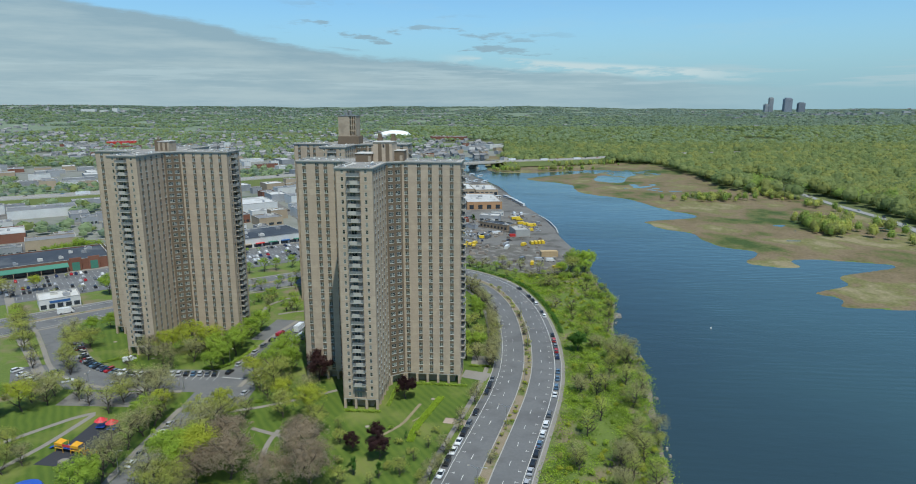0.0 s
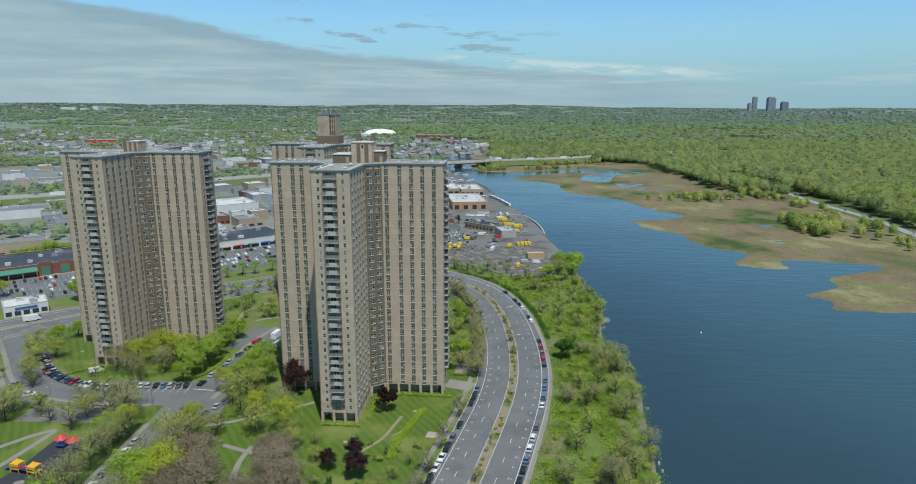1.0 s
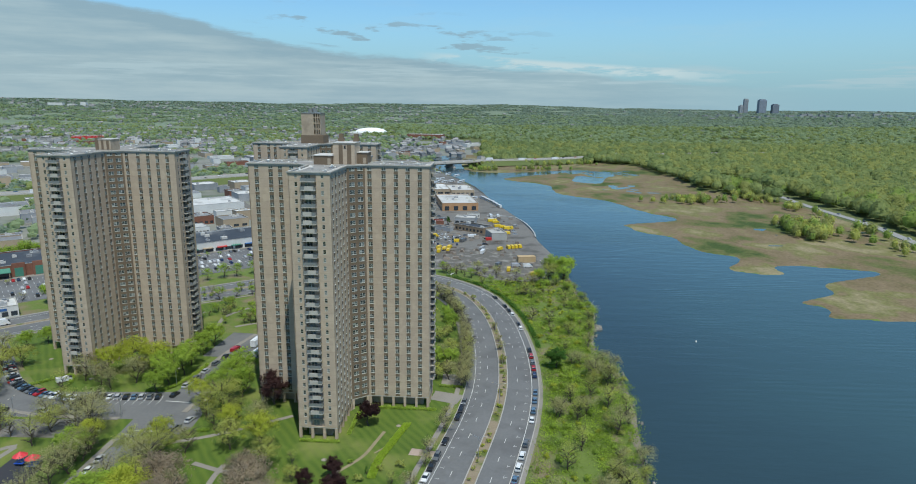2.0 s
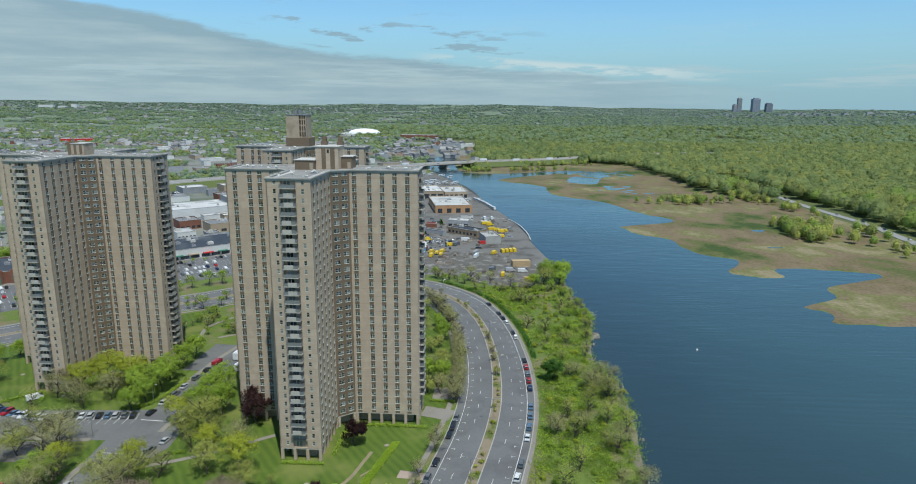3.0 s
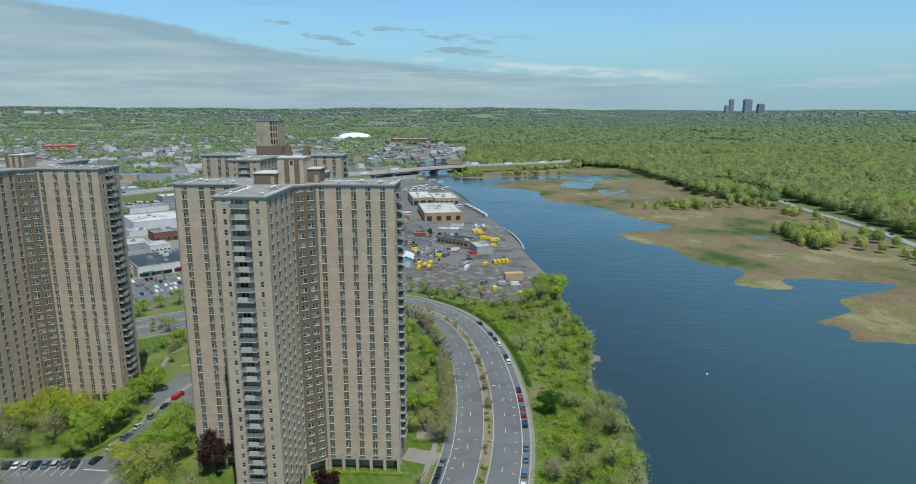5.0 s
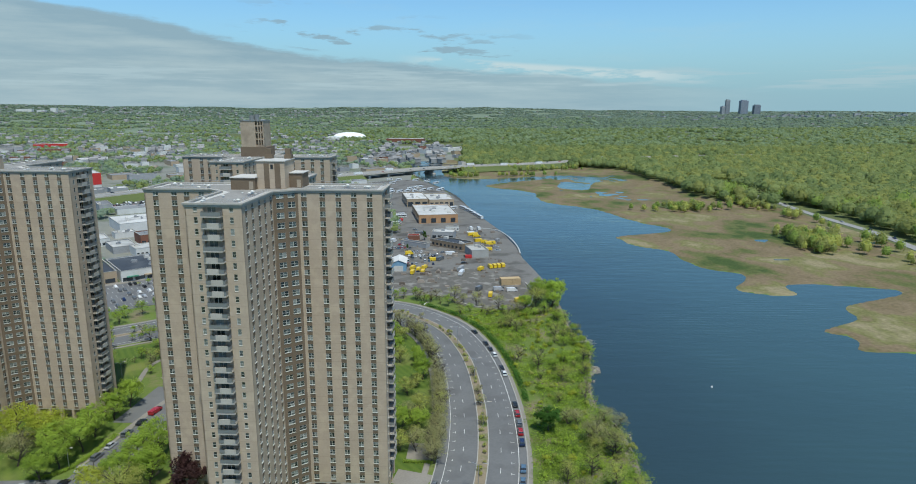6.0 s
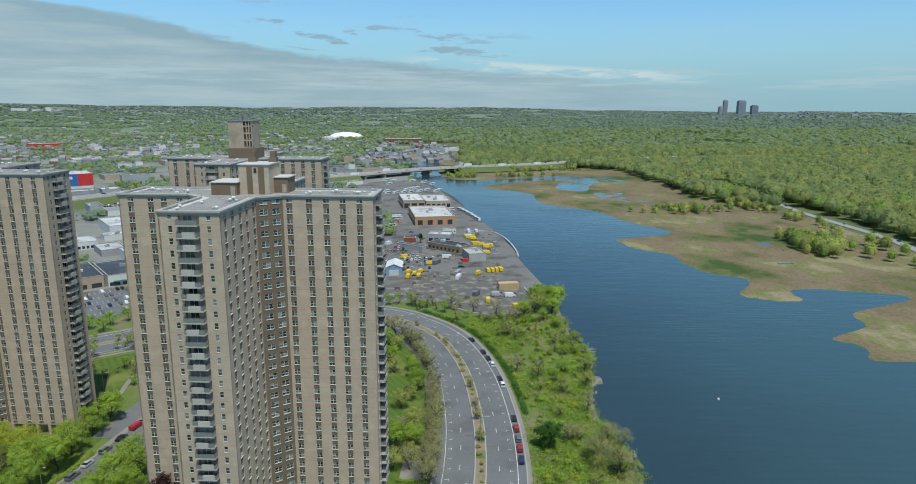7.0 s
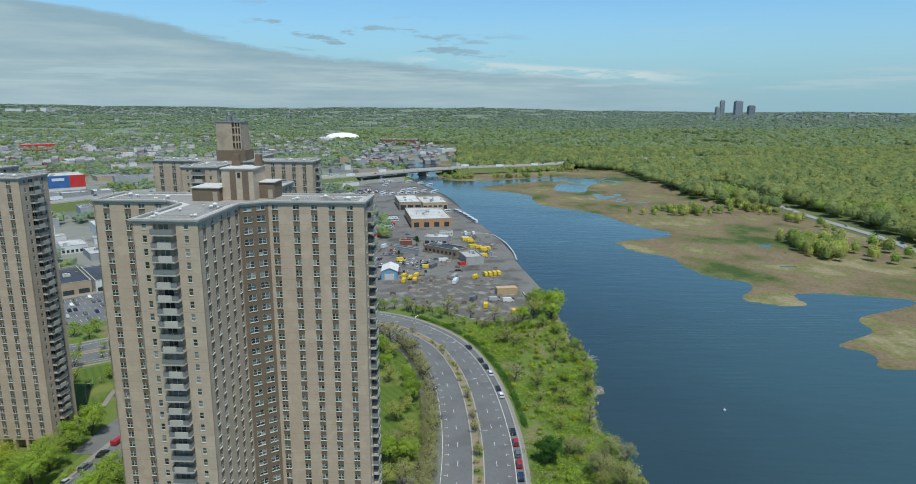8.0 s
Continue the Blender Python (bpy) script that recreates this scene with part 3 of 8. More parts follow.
# ---------------- roads ----------------
BOULEVARD = smooth([(-35.7, -121), (-23.4, 36.2), (-9.2, 115), (5.5, 174.4), (10.6, 193), (16.6, 214.6), (22.2, 236.2), (26.4, 258.8), (28.5, 281.3), (29.1, 303.9), (27.8, 334.4), (24, 359.9), (17, 383.4), (4.9, 402.9), (-13.6, 419.2), (-39, 425.4), (-69.2, 421.5), (-101.1, 409.7), (-133.7, 388), (-168.2, 365.3), (-205.4, 334.8), (-246.2, 299.4), (-305.2, 246.2), (-383.8, 173.5)], 4)
g = Geo()
ribbon(g, BOULEVARD, -14.5, 14.3, -0.3, 0.0)
thing("road", g, ASPHALT, "worn grey asphalt boulevard curving between towers and river", "road", kind="structure")
g = Geo()
ribbon(g, BOULEVARD, -1.6, 1.6, -0.2, 0.15)
thing("median_strip", g, surface("median_soil", (0.2, 0.16, 0.105), (0.29, 0.24, 0.17), third=(0.1, 0.13, 0.03), third_scale=0.15), "planted tan soil median with kerbs along the boulevard", "median", kind="structure")
g = Geo()
for a, b in ((-1.95, -1.6), (1.6, 1.95), (-14.85, -14.5), (14.3, 14.65)):
    ribbon(g, BOULEVARD, a, b, -0.2, 0.16)
thing("kerb", g, KERB, "pale stone kerbs of the boulevard", "kerb", kind="structure")
g = Geo()
ribbon(g, BOULEVARD, -18.4, -16.6, -0.2, 0.1)
ribbon(g, BOULEVARD, 14.65, 16.0, -0.2, 0.12)
thing("pavement", g, PAVING, "concrete pavement along the boulevard", "pavement", kind="structure")
g = Geo()
total = length(BOULEVARD)


def dash(geo, line, s, off, ln, wd, z=0.012, turn=0.0):
    p, h = along(line, s)
    q = p + np.array([math.sin(h), -math.cos(h)]) * off
    geo.box((-ln / 2, -wd / 2, 0), (ln / 2, wd / 2, z), 0, pose(q[0], q[1], 0, 0, 0, math.degrees(h) + turn))


s = 0.0
while s < total:
    dash(g, BOULEVARD, s, -6.6, 3.0, 0.16)
    dash(g, BOULEVARD, s, 5.9, 3.0, 0.16)
    s += 12.0
ribbon(g, BOULEVARD, -11.75, -11.6, -0.2, 0.012)
ribbon(g, BOULEVARD, 11.55, 11.75, -0.2, 0.012)
s = 60.0
while s < 560:
    dash(g, BOULEVARD, s, -10.2, 1.1, 0.12, turn=90)
    dash(g, BOULEVARD, s, -9.65, 1.2, 0.12)
    dash(g, BOULEVARD, s, 9.9, 1.1, 0.12, turn=90)
    dash(g, BOULEVARD, s, 9.35, 1.2, 0.12)
    s += 6.2
thing("road_marking", g, PAINT, "worn white lane lines and parking ticks", "road marking", kind="structure")

# ---------------- apartment towers ----------------
FLOORS, STOREY, FIRST, TOP = 32, 2.672, 4.1, 90.0
WIN_H, WIN_W = 1.42, 1.5
# footprint in the tower's own frame, counter-clockwise from the front wing's left corner; the origin is the crossing of the wings
FOOT = [(-6.6, -32), (6.6, -32), (6.6, -10.6), (12.0, -6.5), (34.5, -6.5), (34.5, 6.5), (11.5, 6.5), (6.6, 11), (6.6, 32), (-6.6, 32), (-6.6, 11), (-11.5, 6.5), (-29.3, 6.5), (-29.3, -7.0), (-11.5, -7.0), (-6.6, -11.5)]


def layout(i, ln):
    """Window columns of one side of the footprint: (middle, width, has a brown strip) and the balcony opening."""
    if ln < 7.2:
        return [(ln * 0.28, 2.0, True), (ln * 0.74, 2.0, True)], None
    if ln < 15:
        return [(2.45, 0.9, False), (ln - 2.4, 0.9, False)], (ln / 2 - 2.4, ln / 2 + 2.2)
    if ln < 19:
        pos = [0.17, 0.455, 0.645, 0.87]
    elif i in (1, 9):
        pos = [0.13, 0.32, 0.53, 0.72, 0.93]
    elif i in (7, 15):
        pos = [0.07, 0.28, 0.47, 0.68, 0.87]
    else:
        pos = [0.07, 0.29, 0.48, 0.663, 0.85]
    return [(ln * p, 1.5, True) for p in pos], None


def window_meshes(w):
    """Frame (two sashes, meeting rail, sill) and its glass, standing in the plane y = 0 and centred on the origin."""
    f, h = Geo(), WIN_H
    b = 0.055
    xs_ = [-w / 2, -w / 2 + b, -0.05, 0.05, w / 2 - b, w / 2] if w > 1.2 else [-w / 2, -w / 2 + b, w / 2 - b, w / 2]
    zs_ = [-h / 2, -h / 2 + b, -0.03, 0.03, h / 2 - b, h / 2]
    known = {}

    def corner(x, y, z):
        key = (round(x, 4), round(y, 4), round(z, 4))
        if key not in known:
            known[key] = len(f.v)
            f.v.append(key)
        return known[key]

    def quad(*pts):
        f.f.append(tuple(corner(*q) for q in pts))
        f.m.append(0)

    for i in range(len(xs_) - 1):
        for k in range(len(zs_) - 1):
            x0, x1, z0, z1 = xs_[i], xs_[i + 1], zs_[k], zs_[k + 1]
            if i % 2 and k % 2:
                for p0, p1 in (((x0, z0), (x1, z0)), ((x1, z0), (x1, z1)), ((x1, z1), (x0, z1)), ((x0, z1), (x0, z0))):
                    quad((p0[0], -0.05, p0[1]), (p1[0], -0.05, p1[1]), (p1[0], 0.05, p1[1]), (p0[0], 0.05, p0[1]))
            else:
                quad((x0, -0.05, z0), (x1, -0.05, z0), (x1, -0.05, z1), (x0, -0.05, z1))
    # sloping sill, joined to the foot of the frame
    for i in range(len(xs_) - 1):
        x0, x1 = xs_[i], xs_[i + 1]
        quad((x0, -0.2, -h / 2 - 0.02), (x1, -0.2, -h / 2 - 0.02), (x1, -0.05, -h / 2), (x0, -0.05, -h / 2))
        quad((x0, -0.2, -h / 2 - 0.11), (x1, -0.2, -h / 2 - 0.11), (x1, -0.2, -h / 2 - 0.02), (x0, -0.2, -h / 2 - 0.02))
        quad((x0, -0.05, -h / 2 - 0.11), (x1, -0.05, -h / 2 - 0.11), (x1, -0.2, -h / 2 - 0.11), (x0, -0.2, -h / 2 - 0.11))
    p = Geo()
    n = 2 if w > 1.2 else 1
    for k in range(n):
        x0 = -w / 2 + b + k * (w / n - b / n)
        x1 = x0 + w / n - b - 0.02
        p.box((x0, -0.012, 0.03), (x1, 0.012, h / 2 - b))
        p.box((x0, -0.004, -h / 2 + b), (x1, 0.02, -0.03))
    return f, p


FRAMES = {w: tuple(q.mesh(n, mt) for q, n, mt in zip(window_meshes(w), ("window", "pane"), (SILL, GLASS))) for w in (0.9, 1.5, 2.0)}


def balcony_meshes():
    """Three balconies: panel on one half and rail on the other, the mirror of it, and rail all along."""
    out = []
    for style in range(3):
        slab, rail = Geo(), Geo()
        slab.box((-2.3, -1.45, -0.28), (2.3, 0.05, 0.0))
        if style < 2:
            s = 1 if style == 0 else -1
            x0, x1 = sorted((-0.95 * s, 1.75 * s))
            slab.box((x0, -1.47, -0.28), (x1, -1.33, 1.16))
            r0, r1 = sorted((-2.25 * s, -0.98 * s))
            e = -2.25 * s
            q0, q1 = sorted((1.78 * s, 2.25 * s))
            rail.box((q0, -1.42, 1.02), (q1, -1.37, 1.08))
            rail.box((q0, -1.405, 0.08), (q1, -1.39, 0.95))
            rail.box((-2.25, -1.4, 0.98), (2.25, -1.37, 1.03))
        else:
            r0, r1, e = -2.25, 2.25, -2.25
        rail.box((-e - 0.03, -1.4, 1.0), (-e + 0.03, 0, 1.06))
        rail.box((-e - 0.01, -1.4, 0.08), (-e + 0.01, 0, 0.95))
        rail.box((r0, -1.42, 1.02), (r1, -1.37, 1.08))
        rail.box((min(e, e + 0.03), -1.4, 1.02), (max(e, e + 0.03), 0, 1.07))
        k = int((r1 - r0) / 0.13)
        for j in range(k + 1):
            x = r0 + (r1 - r0) * j / k
            rail.box((x - 0.014, -1.41, 0), (x + 0.014, -1.38, 1.03))
        for j in range(9):
            rail.box((e - 0.014, -1.4 + j * 0.155, 0), (e + 0.014, -1.372 + j * 0.155, 1.03))
        rail.box((r0, -1.405, 0.08), (r1, -1.39, 0.95))
        out.append((slab.mesh("balcony", CONCRETE), rail.mesh("railing", RAIL)))
    return out


BALCONIES = balcony_meshes()


def simple_window(w):
    """For the sides that the camera does not see: one frame slab with a sill, and one pane before it."""
    f, p, h = Geo(), Geo(), WIN_H
    f.box((-w / 2, -0.01, -h / 2), (w / 2, 0.05, h / 2))
    f.box((-w / 2 - 0.08, -0.2, -h / 2 - 0.11), (w / 2 + 0.08, 0.0, -h / 2))
    p.box((-w / 2 + 0.06, -0.03, -h / 2 + 0.06), (w / 2 - 0.06, -0.011, h / 2 - 0.06))
    return f.mesh("window", SILL), p.mesh("pane", GLASS)


SIMPLE = {w: simple_window(w) for w in (0.9, 1.5, 2.0)}


def folded_strip(profile, x0, x1, m):
    """One sheet of brick that steps back behind each window: a profile of setback and height drawn out sideways."""
    g, n = Geo(), len(profile)
    for x in (x0, x1):
        g.v += [tuple(m @ Vector((x, y, z))) for y, z in profile]
    for k in range(n - 1):
        g.f.append((k, n + k, n + k + 1, k + 1))
        g.m.append(0)
    return g


def tower(origin, turn, pick, label):
    base = thing("apartment_tower", None, None, label, "apartment tower", group="apartment towers", m=pose(origin[0], origin[1], 0, 0, 0, turn))
    rest_frames, rest_panes = Geo(), Geo()
    n = len(FOOT)
    for i in range(n):
        a, b = Vector((*FOOT[i], 0)), Vector((*FOOT[(i + 1) % n], 0))
        ln = (b - a).length
        d = (b - a).normalized()
        m = Matrix.Translation(a) @ Matrix(((d.x, -d.y, 0), (d.y, d.x, 0), (0, 0, 1))).to_4x4()
        cols, opening = layout(i, ln)
        brown_side = ln < 7.2
        wall = Geo()
        # piers between the columns of windows, the full height; y = 0 is the face, the inside is towards +y
        holes = sorted([(c - w / 2, c + w / 2) for c, w, strip in cols] + ([opening] if opening else []))
        x = 0.0
        for h0, h1 in holes + [(ln, ln)]:
            wall.box((x + (0.002 if x == 0 else 0), 0, FIRST), (h0, 0.35, TOP - 1.0), 0, m)
            x = h1
        for c, w, strip in cols:
            profile = [(0.04, FIRST)]
            for k in range(FLOORS):
                zc = FIRST + 1.75 + k * STOREY
                z0 = FIRST if k == 0 else zc - STOREY + WIN_H / 2
                if strip:
                    profile += [(0.04, zc - WIN_H / 2), (0.26, zc - WIN_H / 2), (0.26, zc + WIN_H / 2), (0.04, zc + WIN_H / 2)]
                else:
                    wall.box((c - w / 2, 0.0, z0), (c + w / 2, 0.35, zc - WIN_H / 2), 0, m)
                    if k == FLOORS - 1:
                        wall.box((c - w / 2, 0.0, zc + WIN_H / 2), (c + w / 2, 0.3, TOP - 1.0), 0, m)
                near = pick and i in (14, 15, 0, 1, 2, 3, 4) and k >= FLOORS - pick
                wm = m @ Matrix.Translation((c, 0.12, zc))
                if near:
                    f = new("window", FRAMES[w][0])
                    f.parent, f.matrix_local = base, wm
                    p = new("pane", FRAMES[w][1])
                    p.parent = f
                else:
                    for target, src in zip((rest_frames, rest_panes), SIMPLE[w] if 5 <= i <= 12 else FRAMES[w]):
                        o = len(target.v)
                        target.v += [tuple(wm @ v.co) for v in src.vertices]
                        target.f += [tuple(o + q for q in pl.vertices) for pl in src.polygons]
                        target.m += [0] * len(src.polygons)
            if strip:
                part("brown_strip", folded_strip(profile + [(0.04, TOP - 1.0)], c - w / 2, c + w / 2, m), BROWN, base, "brown brick panels between stacked windows")
        if opening:
            recess = Geo()
            o0, o1 = opening
            recess.box((o0, 0.7, FIRST), (o1, 1.2, TOP - 1.0), 0, m)
            recess.box((o0 - 0.1, 0.35, FIRST), (o0, 1.2, TOP - 1.0), 0, m)
            recess.box((o1, 0.35, FIRST), (o1 + 0.1, 1.2, TOP - 1.0), 0, m)
            for k in range(FLOORS):
                z = FIRST + k * STOREY
                recess.box((o0, 0.0, z), (o1, 1.1, z + 0.2), 0, m)
                rest_panes.box((o0 + 0.9, 0.64, z + 0.25), (o0 + 2.7, 0.69, z + 2.2), 0, m)
                rest_frames.box((o0 + 1.76, 0.61, z + 0.25), (o0 + 1.84, 0.635, z + 2.2), 0, m)
                if k >= 2:
                    bal, rl = BALCONIES[(2, 0, 0, 2, 1, 1, 0, 0, 2, 1)[(FLOORS - 1 - k + (0 if i == 0 else i)) % 10]]
                    q = new("balcony", bal)
                    q.parent, q.matrix_local = base, m @ Matrix.Translation(((o0 + o1) / 2, 0, z + 0.2))
                    r = new("railing", rl)
                    r.parent = q
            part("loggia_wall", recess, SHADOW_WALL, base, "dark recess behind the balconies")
        part("wall", wall, BROWN if brown_side else BRICK, base, "brown brick corner wall" if brown_side else "")
    part("window_frames", rest_frames, SILL, base, "white window frames of the other storeys", "stuff")
    part("window_panes", rest_panes, GLASS, base, "", "stuff")
    # open ground floor on piers; the set-back wall has its shade in the colour
    def inset(d):
        out = []
        for k in range(n):
            p0, p1, p2 = (np.array(FOOT[(k + j) % n], float) for j in (-1, 0, 1))
            n0, n1 = (np.array([-(q[1]), q[0]]) / np.linalg.norm(q) for q in (p1 - p0, p2 - p1))
            w = (n0 + n1) / (1 + n0 @ n1)
            out.append(tuple(p1 + w * d))
        return out
    g = Geo()
    g.prism(inset(2.6), 0, FIRST)
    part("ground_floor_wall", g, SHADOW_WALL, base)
    g = Geo()
    g.prism(inset(0.03), FIRST - 0.35, FIRST - 0.001)
    part("soffit_slab", g, CONCRETE, base)
    pier = Geo()
    pier.box((-0.45, 0, 0), (0.45, 0.9, FIRST - 0.35))
    pier = pier.mesh("pier", BRICK)
    for i in range(n):
        a, b = Vector((*FOOT[i], 0)), Vector((*FOOT[(i + 1) % n], 0))
        d, ln = (b - a).normalized(), (b - a).length
        k = max(1, round(ln / 4.6))
        for j in range(k + 1):
            q = new("pier", pier)
            q.parent = base
            q.matrix_local = Matrix.Translation(a + d * (0.5 + (ln - 1.0) * j / k)) @ Matrix(((d.x, -d.y, 0), (d.y, d.x, 0), (0, 0, 1))).to_4x4()
    # cornice in two steps, roof deck, pale roof edge
    g = Geo()
    for d0, d1, z0, z1 in ((-0.12, 0.5, TOP - 1.0, TOP - 0.62), (-0.3, 0.5, TOP - 0.62, TOP - 0.38), (-0.42, 0.55, TOP - 0.38, TOP)):
        o, q = inset(d0), inset(d1)
        for k in range(n):
            j = (k + 1) % n
            g.face([(*o[k], z0), (*o[j], z0), (*o[j], z1), (*o[k], z1)])
            g.face([(*o[k], z1), (*o[j], z1), (*q[j], z1), (*q[k], z1)])
            g.face([(*o[j], z0), (*o[k], z0), (*q[k], z0), (*q[j], z0)])
    o = inset(0.55)
    for k in range(n):
        j = (k + 1) % n
        g.face([(*o[j], TOP - 0.6), (*o[k], TOP - 0.6), (*o[k], TOP), (*o[j], TOP)])
    part("cornice", g, CORNICE, base, "grey stepped concrete cornice")
    g = Geo()
    g.prism(inset(0.5), TOP - 1.1, TOP - 0.45)
    part("roof", g, ROOFING, base, "grey gravel roof deck")
    g = Geo()
    o, q = inset(0.55), inset(2.1)
    for k in range(n):
        j = (k + 1) % n
        g.face([(*o[k], TOP - 0.44), (*o[j], TOP - 0.44), (*q[j], TOP - 0.41), (*q[k], TOP - 0.41)])
    part("roof_edge", g, ROOF_EDGE, base, "pale membrane band along the roof edge")
    return base


def add_roof(base, tall):
    """Blocks in the middle of the roof: stair blocks, lift house with flues or, on one tower, the tall chimney house."""
    z = TOP - 0.45
    if tall == "chimney":
        chimney_house(base, z)
        return
    if tall == "low":
        low_house(base, z)
        return
    for x0, x1, y0, y1, h in ((-6.2, 0.3, -5.5, 3.0, 3.1), (7.9, 11.6, 0.0, 6.0, 3.9)):
        g = Geo()
        g.box((x0, y0, z), (x1, y1, z + h))
        b = part("stair_block", g, BROWN, base, "low brown brick roof block")
        g = Geo()
        g.box((x0 - 0.25, y0 - 0.25, z + h), (x1 + 0.25, y1 + 0.25, z + h + 0.2))
        part("block_roof", g, ROOF_EDGE, b)
        g = Geo()
        g.box((x1 - 1.6, y0 - 0.06, z + 0.1), (x1 - 0.5, y0 + 0.02, z + 2.2))
        part("door", g, SHADOW_WALL, b)
    zt = z + 7.4
    g = Geo()
    g.box((0.3, -3.6, z), (7.9, 5.0, zt))
    b = part("lift_house", g, BRICK, base, "tan brick lift house")
    for x0, x1 in ((2.3, 3.7), (5.2, 6.7)):
        g = Geo()
        g.box((x0, -3.68, z + 0.2), (x1, -3.6, zt - 0.5))
        part("brown_panel", g, BROWN, b)
    g = Geo()
    g.box((4.1, -3.68, zt - 2.0), (4.8, -3.6, zt - 0.8))
    part("window", g, DARK_GLASS_ROOF, b)
    g = Geo()
    g.box((0.05, -3.85, zt), (8.15, 5.25, zt + 0.25))
    part("lift_house_roof", g, ROOF_EDGE, b)
    for x in (1.6, 7.0):
        g = Geo()
        g.box((x - 1.0, 2.4, zt + 0.3), (x + 1.0, 4.4, zt + 1.4))
        g.box((x - 0.7, 2.7, zt + 1.4), (x + 0.7, 4.1, zt + 3.0))
        part("flue", g, BROWN, b, "brown brick flue")


def low_house(base, z):
    """One low weathered block with brown panels, and beside it a dark block with three thin flues."""
    g = Geo()
    g.box((-0.6, -2.6, z), (4.8, 3.8, z + 4.6))
    b = part("lift_house", g, WEATHERED, base, "broad weathered brick roof block with brown panels")
    for x0, x1 in ((0.6, 1.6), (2.9, 4.0)):
        g = Geo()
        g.box((x0, -2.7, z + 0.4), (x1, -2.6, z + 4.2))
        part("brown_panel", g, BROWN, b)
    g = Geo()
    g.box((-0.8, -2.8, z + 4.6), (5.0, 4.0, z + 4.8))
    part("lift_house_roof", g, ROOF_EDGE, b)
    g = Geo()
    g.box((-2.8, -1.6, z), (-0.6, 3.0, z + 5.2))
    part("flue_block", g, BROWN, b)
    for x in (-2.4, -1.7, -1.0):
        g = Geo()
        g.tube((x, 0.5, z + 5.2), (x, 0.5, z + 6.8), 0.18, 0.16, 8)
        part("flue", g, BROWN, b)


def chimney_house(base, z):
    g = Geo()
    g.box((-5.6, -2.0, z), (6.2, 8.0, z + 4.2))
    part("chimney_base", g, BROWN, base, "dark brown brick block")
    g = Geo()
    x0, x1, h = -5.2, 4.8, 15.2
    g.box((x0, -1.6, z + 4.2), (1.2, 7.6, z + h))
    g.box((1.2, 0.0, z + 4.2), (x1, 7.6, z + h))
    for x in (2.2, 3.3, 4.4):
        g.box((x, -1.6, z + 4.2), (x + 0.4, 0.0, z + h))
    for k in range(4):
        g.box((1.2, -1.4, z + 4.2 + 2.9 * k), (x1, 0.0, z + 4.8 + 2.9 * k))
    b = part("chimney_house", g, WEATHERED, base, "tall weathered tan brick chimney house with slots")
    g = Geo()
    g.box((x0 - 0.2, -1.8, z + h), (x1 + 0.2, 7.8, z + h + 0.4))
    for k in range(8):
        g.box((x0 + k * 1.4, -1.7, z + h + 0.4), (x0 + 0.1 + k * 1.4, -1.6, z + h + 1.2))
    part("chimney_roof", g, RAIL, b)
    g = Geo()
    g.tube((-1.6, 3, z + h), (-1.6, 3, z + h + 2.4), 1.1, 1.1, 10)
    g.tube((0.6, 3, z + h), (0.6, 3, z + h + 2.8), 1.0, 1.0, 10)
    part("flue", g, RAIL, b, "dark metal flues")


DARK_GLASS_ROOF = plain("roof_window_glass", (0.03, 0.035, 0.04), 0.15)


def vent_mesh():
    g = Geo()
    g.tube((0, 0, 0), (0, 0, 0.55), 0.3, 0.3, 8)
    g.tube((0, 0, 0.55), (0, 0, 0.75), 0.62, 0.62, 10)
    g.tube((0, 0, 0.75), (0, 0, 1.0), 0.62, 0.2, 10)
    return g.mesh("roof_vent", VENT_METAL)


VENT = vent_mesh()


def add_railing(base):
    """A thin pipe rail on posts, set in from the roof edge, along each side."""
    for i in range(len(FOOT)):
        a, b = Vector((*FOOT[i], 0)), Vector((*FOOT[(i + 1) % len(FOOT)], 0))
        d, ln = (b - a).normalized(), (b - a).length
        nrm = Vector((-d.y, d.x, 0))
        if ln < 8:
            continue
        g = Geo()
        p, q = a + d * 1.2 + nrm * 0.75, b - d * 1.2 + nrm * 0.75
        for h in (0.55, 1.05):
            g.tube(p + Vector((0, 0, TOP - 0.42 + h)), q + Vector((0, 0, TOP - 0.42 + h)), 0.035, 0.035, 4)
        k = int(ln / 2)
        for j in range(k + 1):
            c = p.lerp(q, j / k)
            g.tube(c + Vector((0, 0, TOP - 0.45)), c + Vector((0, 0, TOP + 0.66)), 0.03, 0.03, 4)
        part("roof_railing", g, STEEL, base, "thin galvanised roof rail")


def add_vents(base):
    rr = random.Random(5)
    for x0, x1, y0, y1, c in ((-5, 5, -29, -12, 9), (14, 32, -4, 4, 10), (-28, -13, -5, 4, 8), (-5, 5, 12, 29, 5)):
        for _ in range(c):
            q = new("roof_vent", VENT)
            q.parent = base
            s_ = rr.uniform(0.4, 0.95)
            q.matrix_local = Matrix.Translation((rr.uniform(x0, x1), rr.uniform(y0, y1), TOP - 0.45)) @ Matrix.Diagonal((s_, s_, s_, 1))


